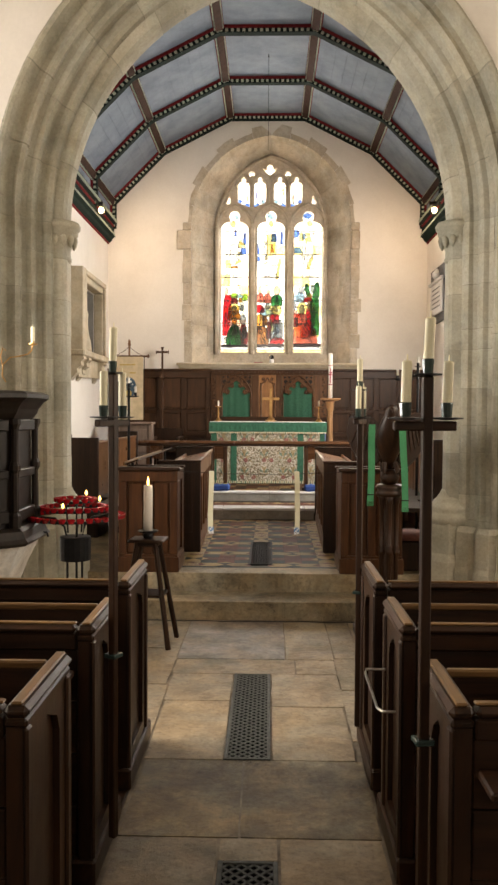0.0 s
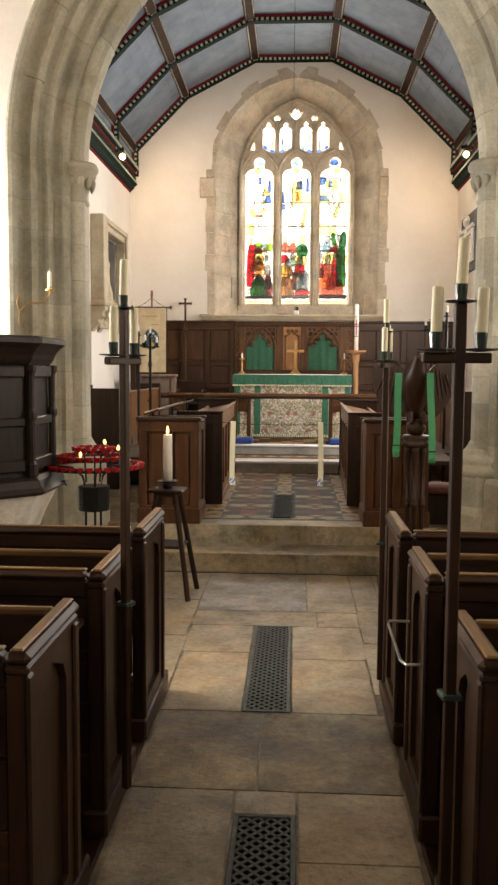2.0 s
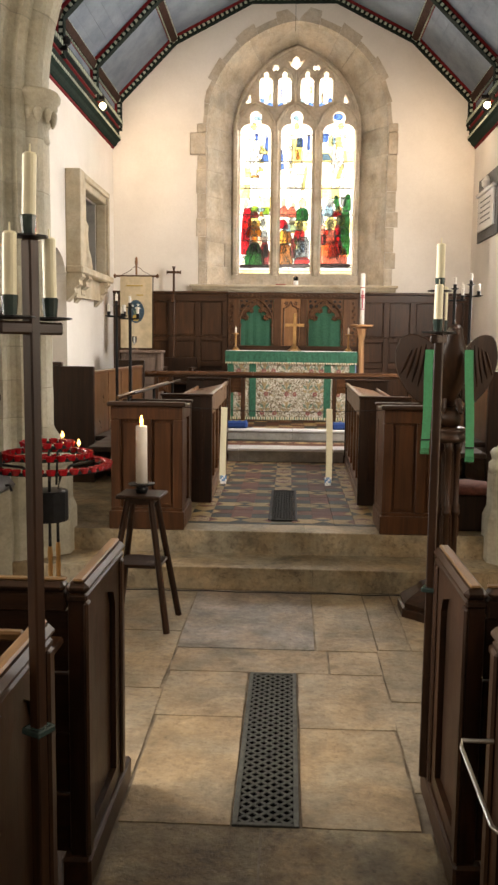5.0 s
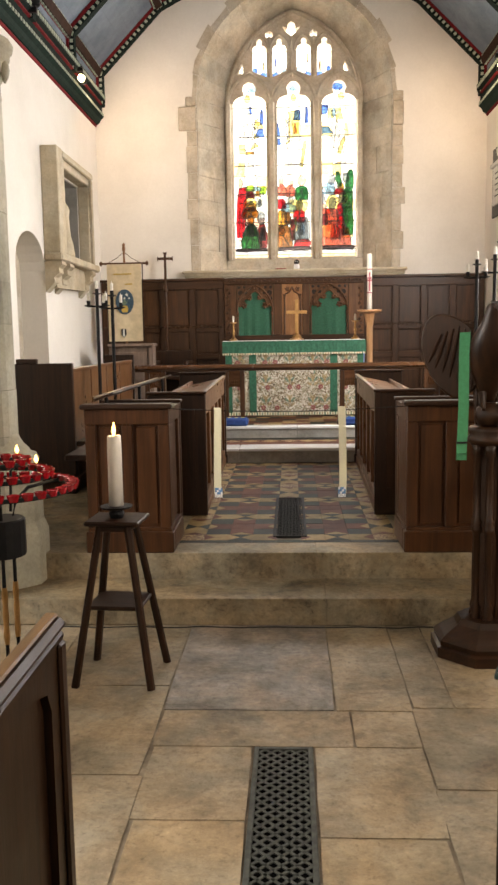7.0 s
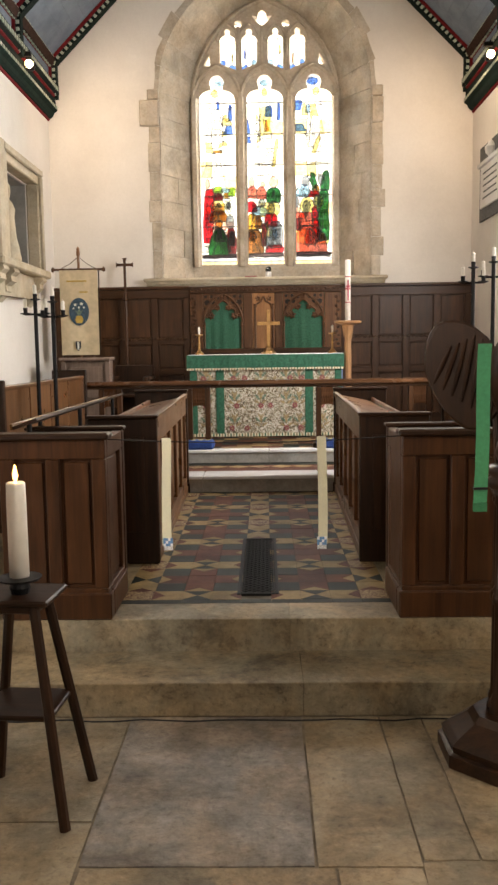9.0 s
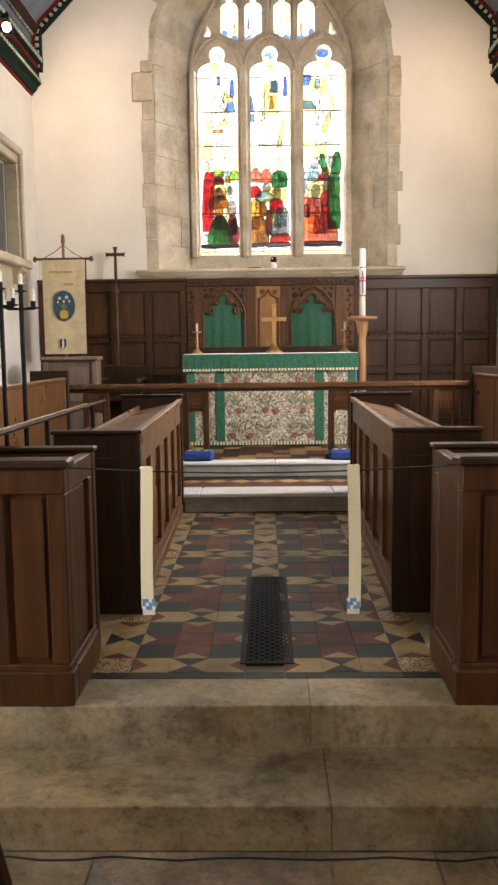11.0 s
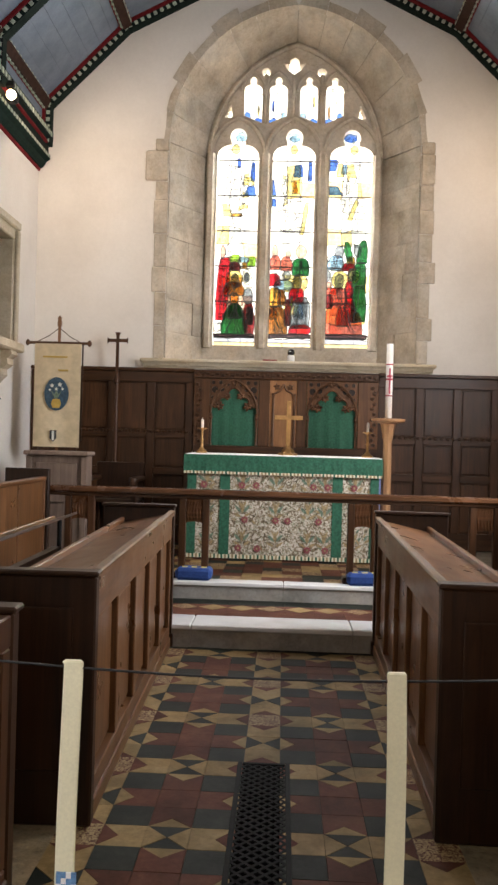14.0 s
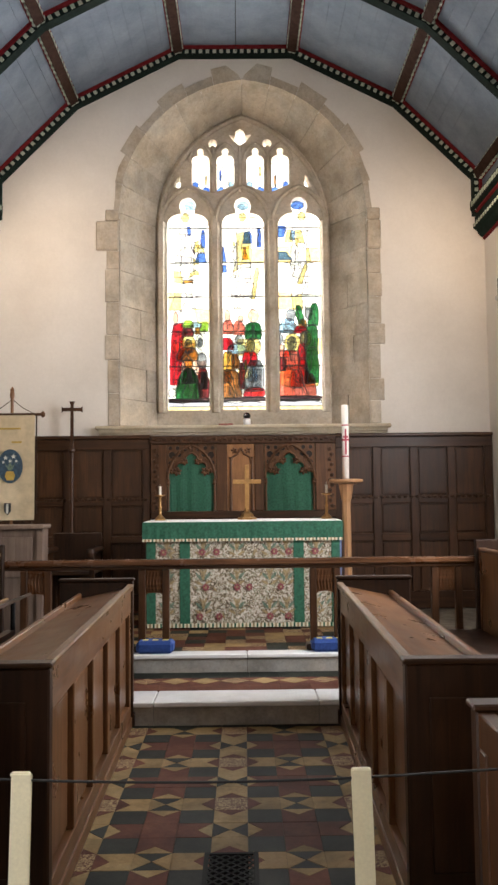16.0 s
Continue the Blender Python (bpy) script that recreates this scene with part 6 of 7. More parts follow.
# mirrored sprays of leaves rise from each stem of the woven pattern
for x in (-0.33, -0.05, 0.22, 0.36, -0.63, 0.61):
    for z in (0.12, 0.36, 0.60):
        frontal_leaf(x, z + 0.03, math.pi / 2, 0.10, BROCADE_TAN)
        for s in (-1, 1):
            for lift, turn, ln in ((0.0, 0.55, 0.075), (0.04, 0.85, 0.085), (0.085, 1.2, 0.06)):
                frontal_leaf(x + s * 0.008, z + lift, turn if s > 0 else math.pi - turn, ln, BROCADE_LEAF if lift == 0.04 else BROCADE_TAN)
for n in range(50):
    x = rng.choice((rng.uniform(-0.42, 0.40), rng.uniform(-0.71, -0.54), rng.uniform(0.52, 0.72)))
    frontal_leaf(x, rng.uniform(0.07, 0.70), rng.uniform(0.3, 2.8), rng.uniform(0.035, 0.065), rng.choice((BROCADE_LEAF, BROCADE_TAN, BROCADE_TAN)))

# altar cross and candlesticks
cr = thing("altar_cross", -0.005, 12.22, Z4 + H, "plain brass altar cross on a stepped base", "cross")
part("base", lathe([(0.085, 0.0), (0.085, 0.015), (0.06, 0.025), (0.05, 0.05), (0.025, 0.07), (0.02, 0.10)], 0, 0, 6), BRASS, cr)
part("upright", box(-0.019, 0.019, -0.009, 0.009, 0.09, 0.485, 0.003), BRASS, cr)
part("arm", box(-0.125, 0.125, -0.0085, 0.0085, 0.315, 0.353, 0.003), BRASS, cr)
for x in (-0.775, 0.70):
    cs = thing("candlestick", x, 12.2, Z4 + H, "turned brass candlestick with a short white candle", "candlestick", "altar candlesticks")
    part("stem", lathe([(0.05, 0.0), (0.05, 0.012), (0.03, 0.03), (0.013, 0.05), (0.011, 0.10), (0.018, 0.115), (0.011, 0.13), (0.010, 0.19), (0.014, 0.205), (0.045, 0.215), (0.046, 0.222), (0.015, 0.225)], 0, 0, 16), BRASS, cs, "", True)
    part("candle", candle_bm(0.012, 0.222, 0.30), WAX_WHITE, cs, "short white candle")

ps = thing("paschal_candle_stand", 0.852, 12.0, Z4, "pale oak turned stand with a tall white paschal candle", "candle stand")
part("base", lathe([(0.15, 0.0), (0.15, 0.03), (0.07, 0.06), (0.045, 0.10)], 0, 0, 8), OAK_BLOND, ps)
part("pole", lathe([(0.042, 0.09), (0.037, 1.03), (0.045, 1.06), (0.062, 1.16), (0.068, 1.19)], 0, 0, 8), OAK_BLOND, ps)
part("dish", lathe([(0.07, 1.185), (0.14, 1.20), (0.147, 1.21), (0.147, 1.225), (0.13, 1.228)], 0, 0, 20), OAK_BLOND, ps)
cn = part("candle", lathe([(0.03, 1.22), (0.03, 1.872), (0.012, 1.876)], 0, 0, 18), WAX_WHITE, ps, "tall white paschal candle", True)
part("transfer", box(-0.007, 0.007, -0.0325, -0.028, 1.44, 1.66), WAX_RED, cn, "dark red printed cross")
part("transfer", box(-0.022, 0.022, -0.0322, -0.020, 1.585, 1.60), WAX_RED, cn)
for z0, z1 in ((1.69, 1.70), (1.56, 1.575), (1.42, 1.43)):
    part("transfer", lathe([(0.0305, z0), (0.0312, z0 + 0.002), (0.0312, z1 - 0.002), (0.0305, z1)], 0, 0, 18), WAX_RED, cn, "dark red printed motif")

# reredos: carved oak with two arched green hangings
rd = thing("reredos", -0.035, 12.86, Z4, "carved oak reredos with two green-curtained arches and pale centre", "reredos")
part("back", box(-0.895, 0.895, 0.035, 0.085, 0.0, 1.66), OAK_PANEL, rd)
part("cornice", box(-0.90, 0.90, -0.02, 0.05, 1.60, 1.68, 0.008), OAK_PANEL_X, rd)
part("bottom_rail", box(-0.895, 0.895, 0.0, 0.04, 0.88, 0.95, 0.004), OAK_PANEL_X, rd)
for x0, x1 in ((-0.895, -0.74), (0.70, 0.895), (-0.264, -0.155), (0.11, 0.202)):
    part("stile", box(x0, x1, -0.004, 0.045, 0.951, 1.599, 0.005), OAK_CARVED, rd)
part("centre_panel", box(-0.1545, 0.1095, 0.012, 0.04, 0.951, 1.599), OAK_PALE, rd, "pale oak centre panel")
for x0 in (-0.12, 0.085):
    part("centre_shaft", lathe([(0.016, 0.955), (0.012, 0.97), (0.012, 1.45), (0.018, 1.47)], x0, 0.0, 8), OAK_CARVED, rd)
rng = random.Random(3)


def bent(a, b, push, n=6):
    """A curve from a to b (x, z) whose middle is pushed sideways."""
    d = Vector(b) - Vector(a)
    side = Vector((-d.y, d.x)) * push
    return [tuple(Vector(a) + d * (k / n) + side * 4 * (k / n) * (1 - k / n)) for k in range(n)]


def carved_leaves(x, z, y, size, count, turn):
    for k in range(count):
        a = turn + 2 * math.pi * k / count
        r = size * rng.uniform(0.8, 1.15)
        bm = lathe([(0.002, -r), (r * 0.6, -r * 0.5), (r * 0.75, 0), (r * 0.45, r * 0.6), (0.002, r)], 0, 0, 7)
        for vv in bm.verts:
            px, py, pz = vv.co
            vv.co = Vector((x + size * 1.25 * math.cos(a) + px * math.sin(a) + pz * math.cos(a), y + py * 0.7, z + size * 1.25 * math.sin(a) - px * math.cos(a) + pz * math.sin(a)))
        part("carved_leaf", bm, OAK_CARVED, rd)


for c, w in ((-0.502, 0.235), (0.45, 0.245)):
    part("hanging", drape(c - w - 0.02, c + w + 0.02, 0.95, 1.60, 0.030, 0.004, 24, 2, 55), GREEN_CLOTH, rd, "green cloth hanging")
    for s in (-1, 1):
        part("side_shaft", lathe([(0.016, 0.955), (0.012, 0.975), (0.011, 1.20), (0.019, 1.22), (0.013, 1.24), (0.017, 1.26)], c + s * (w - 0.012), 0.005, 8), OAK_CARVED, rd)
    # cusped head: springing, two hooked cusps each side, then the point
    right = bent((w, 1.25), (0.132, 1.325), -0.42) + bent((0.132, 1.325), (0.062, 1.425), -0.42) + bent((0.062, 1.425), (0.0, 1.515), -0.22)
    edge = right + [(0.0, 1.515)] + [(-x, z) for x, z in right[::-1]]
    low = [(c + x, z) for x, z in edge]
    head = [(c + w, 1.598), *low, (c - w, 1.598)]
    eyes = []
    for s in (-1, 1):
        for x, z, r in ((0.19, 1.495, 0.033), (0.205, 1.42, 0.021), (0.122, 1.50, 0.026), (0.065, 1.55, 0.02), (0.205, 1.563, 0.02), (0.135, 1.563, 0.02)):
            eyes.append([(c + s * x + r * math.cos(2 * math.pi * k / 8), z + r * math.sin(2 * math.pi * k / 8)) for k in range(8)])
    for s in (-1, 1):
        part("spandrel_back", prism([(c + s * (w - 0.002), 1.36), (c + s * (w - 0.002), 1.598), (c + s * 0.03, 1.598), (c + s * 0.035, 1.53), (c + s * 0.10, 1.47), (c + s * 0.16, 1.38)], 0.0235, 0.0275), OAK_BLACK, rd, "dark oak ground behind the piercings")
    part("tracery_head", sheet_with_holes(head, eyes, 0.004, 0.022), OAK_CARVED, rd, "pierced and cusped oak head")
    part("tracery_arch", tube([(x, 0.002, z) for x, z in low], 0.011, 6), OAK_CARVED, rd)
    part("tracery_arch", tube([(x, -0.004, z) for x, z in pointed(c, w - 0.005, 1.26, 1.592, 10)], 0.014, 6), OAK_CARVED, rd)
    for s in (-1, 1):
        carved_leaves(c + s * 0.137, 1.335, -0.006, 0.021, 6, 0.3)
        carved_leaves(c + s * 0.066, 1.432, -0.006, 0.018, 6, 0.6)
        carved_leaves(c + s * 0.205, 1.345, -0.004, 0.017, 5, 0.2)
        carved_leaves(c + s * 0.160, 1.455, -0.002, 0.015, 5, 0.9)
        carved_leaves(c + s * 0.100, 1.530, -0.002, 0.013, 5, 0.1)
    carved_leaves(c, 1.565, -0.004, 0.016, 6, 0.0)
# carved head of the pale centre panel
for s in (-1, 1):
    part("centre_arch", tube([(s * 0.10 - 0.022, 0.008, 1.40), (s * 0.085 - 0.022, 0.004, 1.47), (s * 0.03 - 0.022, 0.004, 1.50), (-0.022, 0.006, 1.56)], 0.012, 6), OAK_CARVED, rd)
    carved_leaves(-0.022 + s * 0.065, 1.535, 0.006, 0.016, 5, 0.5)
for k in range(36):
    x = -0.86 + 1.72 * k / 35
    part("carved_leaf", shift(lathe([(0.002, -0.016), (0.02, -0.006), (0.02, 0.006), (0.002, 0.016)], 0, 0, 6), x, -0.018, 1.64 + 0.006 * (-1) ** k), OAK_PANEL, rd)
for s in (-0.847, 0.847):
    for k in range(12):
        part("carved_leaf", shift(lathe([(0.002, -0.02), (0.02, -0.008), (0.02, 0.008), (0.002, 0.02)], 0, 0, 6), s + 0.01 * (-1) ** k, -0.004, 0.99 + 0.05 * k), OAK_PANEL, rd)

# wall panelling on the east wall
for x0, x1, n in ((NX + 0.01, -0.935, 4), (0.862, SX - 0.01, 4)):
    w = thing("wall_panelling", x0, 12.88, Z4, "dark oak wall panelling in two tiers with a moulded top", "panelling", "panelling on the east wall")
    panelled(w, x1 - x0, 0.0, 1.655, n, 0.06, (OAK_PANEL, OAK_PANEL_X), (0.40, 0.66, 1.0), 0.075, 0.10, 0.16)
    part("capping", box(-0.005, x1 - x0 + 0.005, -0.03, 0.07, 1.656, 1.69, 0.008), OAK_PANEL_X, w)
    for k in range(26):
        part("carved_leaf", shift(lathe([(0.002, -0.018), (0.024, -0.006), (0.024, 0.006), (0.002, 0.018)], 0, 0, 6), 0.05 + (x1 - x0 - 0.1) * k / 25, 0.005, 1.07), OAK_PANEL, w)

# banner, processional cross and prayer desk in the north-east corner
bn = thing("banner", -2.09, 12.2, Z4, "cream silk church banner with a blue oval on a wooden pole", "banner")
part("pole", lathe([(0.014, 0.0), (0.014, 1.98), (0.02, 1.99), (0.022, 2.02), (0.016, 2.045), (0.02, 2.06), (0.004, 2.085)], 0, 0, 10), OAK_PALE, bn, "turned pale wooden pole")
part("crossbar", tube([(-0.27, -0.02, 1.835), (0.27, -0.02, 1.835)], 0.013, 8), OAK_CARVED, bn)
for s in (-1, 1):
    part("finial", shift(lathe([(0.004, -0.03), (0.02, -0.012), (0.02, 0.012), (0.004, 0.03)], 0, 0, 8), s * 0.28, -0.02, 1.835), OAK_CARVED, bn)
    part("cord", tube([(s * 0.20, -0.02, 1.84), (s * 0.09, -0.01, 1.90), (0, 0, 1.975)], 0.004, 5), OAK_CARVED, bn)
    if s > 0:
        part("edge_strip", box(s * 0.222 - 0.006, s * 0.222 + 0.006, -0.025, -0.015, 0.95, 1.83), OAK_DARK, bn)
part("cloth", drape(-0.21, 0.21, 0.90, 1.83, -0.03, 0.012, 24, 6, 16), BANNER_CLOTH, bn, "cream silk cloth")
oval = [(0.11 * math.cos(2 * math.pi * k / 28), 1.375 + 0.15 * math.sin(2 * math.pi * k / 28)) for k in range(28)]
part("oval", prism(oval, -0.053, -0.048), BANNER_BLUE, bn, "blue embroidered oval")
for dx, dz, r in ((-0.04, 1.45, 0.022), (0.03, 1.46, 0.024), (0.0, 1.42, 0.018), (0.055, 1.42, 0.016), (-0.06, 1.41, 0.014)):
    part("lily", prism([(dx + r * f * math.cos(a), dz + r * f * math.sin(a)) for k in range(10) for f, a in [((1, 0.45)[k % 2], math.pi * k / 5 + 0.3)]], -0.057, -0.0535), LILY_WHITE, bn)
part("stems", prism([(-0.05, 1.41), (-0.01, 1.33), (0.01, 1.33), (0.05, 1.41), (0.02, 1.37), (0.0, 1.41), (-0.02, 1.37)], -0.057, -0.0535), BROCADE_LEAF, bn)
part("vase", prism([(-0.03, 1.33), (0.03, 1.33), (0.045, 1.29), (0.03, 1.25), (-0.03, 1.25), (-0.045, 1.29)], -0.057, -0.0535), GOLD_THREAD, bn)
part("shield", prism([(-0.05, 1.05), (0.01, 1.05), (0.01, 0.98), (-0.02, 0.945), (-0.05, 0.98)], -0.058, -0.05), TABLET, bn)
part("shield_stripe", prism([(-0.03, 1.045), (-0.01, 1.045), (-0.01, 0.965), (-0.02, 0.955), (-0.03, 0.965)], -0.061, -0.0585), LILY_WHITE, bn)
part("lettering", box(-0.13, 0.09, -0.049, -0.046, 1.70, 1.715), GOLD_THREAD, bn, "faint stitched bars of lettering")
part("lettering", box(0.01, 0.10, -0.049, -0.046, 1.58, 1.595), GOLD_THREAD, bn)

pc = thing("processional_cross", -1.68, 12.80, Z4, "dark wooden processional cross on a long staff", "cross")
part("staff", lathe([(0.016, 0.0), (0.017, 1.52), (0.032, 1.535), (0.032, 1.56), (0.02, 1.60), (0.014, 1.64)], 0, 0, 10), OAK_PANEL, pc)
part("upright", prism([(-0.016, 1.62), (0.016, 1.62), (0.014, 1.93), (0.026, 1.925), (0.026, 2.025), (-0.026, 2.025), (-0.026, 1.925), (-0.014, 1.93)][:3] + [(0.014, 1.99), (0.026, 2.02), (-0.026, 2.02), (-0.014, 1.99), (-0.014, 1.93)], -0.01, 0.01), OAK_PANEL, pc)
for s in (-1, 1):
    part("arm", prism([(s * 0.012, 1.925), (s * 0.085, 1.925), (s * 0.10, 1.91), (s * 0.10, 1.972), (s * 0.085, 1.957), (s * 0.012, 1.957)], -0.0095, 0.0095), OAK_PANEL_X, pc)

pd = thing("prayer_desk", -2.17, 11.60, Z4, "grey-brown oak prayer desk with a panelled front", "prayer desk")
MAUVE = wood_like("bleached_oak", (0.16, 0.11, 0.085), (0.26, 0.19, 0.15), 0.5)
part("front", box(0.0, 0.50, 0.0, 0.03, 0.0, 0.84, 0.004), MAUVE, pd)
part("front_panel", box(0.075, 0.425, -0.012, -0.001, 0.45, 0.78, 0.008), MAUVE, pd)
part("top", box(-0.02, 0.52, -0.05, 0.22, 0.841, 0.875, 0.008), MAUVE, pd)
for x in (0.0, 0.46):
    part("side", box(x, x + 0.04, 0.031, 0.20, 0.0, 0.84, 0.004), MAUVE, pd)
    part("stile", box(x - 0.004, x + 0.044, -0.018, -0.001, 0.0, 0.83, 0.004), MAUVE, pd)
ch = thing("armchair", -1.52, 11.85, Z4, "dark oak carved armchair beside the prayer desk", "chair")
for x in (-0.22, 0.18):
    for y in (0.0, 0.38):
        part("leg", box(x, x + 0.045, y, y + 0.045, 0.0, 0.44 if y else 0.62, 0.005), OAK_DARK, ch)
    part("arm", box(x - 0.012, x + 0.06, -0.04, 0.40, 0.6205, 0.66, 0.012), OAK_DARK_Y, ch)
    part("scroll", shift(swap_xy(lathe([(0.03, -0.03), (0.036, 0.0), (0.03, 0.03)], 0, 0, 12)), x + 0.022, -0.045, 0.63), OAK_DARK, ch)
part("seat", box(-0.215, 0.22, 0.0, 0.42, 0.4405, 0.475, 0.008), OAK_DARK_X, ch)
part("back", box(-0.215, 0.22, 0.425, 0.46, 0.0, 0.78, 0.008), OAK_DARK, ch)

# wall monument with a kneeling statue, north wall
mo = thing("wall_monument", NX, 10.43, 2.0, "pale stone wall monument with a framed recess and brackets", "monument")
mo.scale = (1.15, 1.23, 1.0)
part("niche_back", box(-0.30, -0.285, 0.26, 1.19, 0.31, 1.25), MONUMENT_DARK, mo, "grey marble niche back")
for y0 in (0.281, 1.157):
    part("niche_side", box(-0.284, -0.002, y0, y0 + 0.012, 0.331, 1.229), MONUMENT_DARK, mo)
part("niche_top", box(-0.284, -0.002, 0.294, 1.156, 1.217, 1.229), MONUMENT_DARK, mo)
part("niche_floor", box(-0.284, 0.0, 0.294, 1.156, 0.331, 0.345), MONUMENT, mo)
part("pilaster", box(0.001, 0.15, 0.0, 0.17, 0.32, 1.39, 0.008), MONUMENT, mo)
for y0, y1 in ((0.171, 0.285), (1.17, 1.215)):
    part("jamb", box(0.001, 0.115, y0, y1, 0.345, 1.235, 0.01), MONUMENT, mo)
for y0, y1 in ((0.171, 0.225), (1.185, 1.235)):
    part("jamb_moulding", box(0.1155, 0.145, y0, y1, 0.345, 1.31, 0.008), MONUMENT, mo)
part("lintel", box(0.001, 0.115, 0.171, 1.235, 1.236, 1.36, 0.01), MONUMENT, mo)
part("lintel_moulding", box(0.1155, 0.15, 0.171, 1.235, 1.311, 1.385, 0.012), MONUMENT, mo)
part("shelf", box(0.001, 0.17, -0.02, 1.32, 0.26, 0.344, 0.015), MONUMENT, mo)
part("apron", prism([(0.10, 0.0), (0.10, 0.259), (1.24, 0.259), (1.20, 0.10), (1.10, 0.03)], 0.001, 0.075, "x"), MONUMENT, mo)
for y0 in (0.0, 0.26, 1.06):
    part("bracket", prism([(0.001, 0.259), (0.15, 0.259), (0.16, 0.225), (0.125, 0.19), (0.13, 0.14), (0.08, 0.10), (0.085, 0.05), (0.001, -0.05)], y0, y0 + 0.13, "y"), MONUMENT, mo, "scrolled stone bracket")
part("inner_tablet", box(-0.284, -0.27, 0.78, 0.95, 0.66, 1.0, 0.004), MONUMENT, mo)
fig = bmesh.new()
prof = [(0.15, 0.0), (0.165, 0.06), (0.15, 0.16), (0.12, 0.26), (0.105, 0.36), (0.095, 0.45), (0.105, 0.53), (0.07, 0.59), (0.035, 0.62), (0.05, 0.66), (0.058, 0.71), (0.045, 0.76), (0.01, 0.785)]
rings = []
for i, (r, z) in enumerate(prof):
    rings.append([fig.verts.new((0.62 * r * math.cos(2 * math.pi * k / 18) * (1 + 0.10 * math.sin(5 * 2 * math.pi * k / 18 + i)), 0.10 * max(0, 0.3 - z) + r * math.sin(2 * math.pi * k / 18), z)) for k in range(18)])
for a, b in zip(rings, rings[1:]):
    for k in range(18):
        fig.faces.new((a[k], a[(k + 1) % 18], b[(k + 1) % 18], b[k]))
fig.faces.new(rings[0][::-1])
fig.faces.new(rings[-1])
statue = link("statue", fig, MONUMENT, None, "", True)
statue.location = (NX + 0.0, 11.2, 2.345)
tagged(statue, "pale marble draped statue kneeling in the wall monument", "statue")

# memorial tablet on the south wall
tb = thing("memorial_tablet", SX, 11.42, 2.85, "white marble memorial tablet on a dark slate backing", "memorial tablet")
part("backing", box(-0.03, -0.001, 0.0, 1.08, 0.0, 0.80, 0.004), TABLET, tb, "dark slate backing")
part("tablet", box(-0.06, -0.031, 0.14, 0.94, 0.12, 0.56, 0.008), MARBLE, tb)
part("cornice", box(-0.085, -0.031, 0.09, 0.99, 0.561, 0.61, 0.01), MARBLE, tb)
part("urn", shift(lathe([(0.03, 0.611), (0.06, 0.64), (0.07, 0.70), (0.03, 0.75), (0.01, 0.77)], 0, 0, 12), -0.05, 0.54), MARBLE, tb)
for k in range(5):
    part("inscription", box(-0.0625, -0.0605, 0.26 + 0.03 * (k % 2), 0.82 - 0.03 * (k % 2), 0.21 + 0.065 * k, 0.228 + 0.065 * k), TABLET, tb)

# spotlights on the cornices
for x, y, lit in ((NX + 0.17, 11.60, True), (SX - 0.17, 11.60, True), (NX + 0.17, 9.9, False)):
    s = 1 if x < 0 else -1
    sp = thing("spotlight", x, y, 4.455, "small black spotlight clamped on the cornice" + (", switched on" if lit else ", switched off"), "spotlight", "spotlights on the cornice")
    part("clamp", box(-0.07, 0.02, -0.02, 0.02, -0.025, 0.02, 0.004), IRON, sp)
    part("stem", tube([(0, 0, 0.0), (0, 0, 0.04)], 0.008, 6), IRON, sp)
    part("hood", shift(lathe([(0.03, 0.0), (0.042, 0.01), (0.045, 0.05), (0.03, 0.075)], 0, 0, 14), 0, 0.035, 0.04 if not lit else -0.15), IRON, sp)
    if lit:
        part("bulb", shift(lathe([(0.01, -0.042), (0.036, -0.02), (0.042, 0.005), (0.03, 0.03), (0.008, 0.042)], 0, 0, 14), 0.0, -0.015, -0.10), BULB, sp, "glowing warm bulb", True)

# dark crack at the foot of the chancel steps, drawn as a black tube
cb = thing("step_crack_line", -1.35, 6.06, 0.0, "dark crack along the foot of the step, drawn as a thin black tube", "cable")
part("cable", tube([(0.10 * k, 0.008 * math.sin(1.7 * k) + 0.004 * math.sin(4.1 * k), 0.004) for k in range(24)], 0.003, 6), CABLE_BLACK, cb)

# small camera on the window ledge, cable, and the hanging wire
wc = thing("ledge_camera", 0.005, 12.90, 2.325, "small white and black camera on the stone ledge", "camera")
part("body", lathe([(0.034, 0.0), (0.036, 0.01), (0.036, 0.05), (0.03, 0.06)], 0, 0, 14), WHITE_PLASTIC, wc, "white plastic body", True)
part("head", lathe([(0.012, 0.056), (0.034, 0.072), (0.037, 0.09), (0.026, 0.115), (0.004, 0.122)], 0, 0, 14), BLACK_PLASTIC, wc, "black lens head", True)
part("ring", shift(lathe([(0.006, 0.0), (0.012, 0.003), (0.006, 0.006)], 0, 0, 10), -0.012, -0.034, 0.093), WHITE_PLASTIC, wc)
rc = thing("red_case", -0.20, 12.90, 2.325, "thin red case lying on the stone ledge", "case")
part("case", box(-0.07, 0.07, -0.02, 0.02, 0.0, 0.014, 0.003), RED_CLOTH, rc)
wire = thing("hanging_wire", -0.06, 10.75, 6.08, "thin black wire hanging from the roof", "wire")
part("wire", tube([(0, 0, 0), (0.0, 0.0, -1.17)], 0.0025, 5), CABLE_BLACK, wire)
part("hook", tube([(0, 0, 0.05), (0, 0.02, 0.02), (0, 0, 0)], 0.006, 5), IRON, wire)

# ---- floor gratings ----


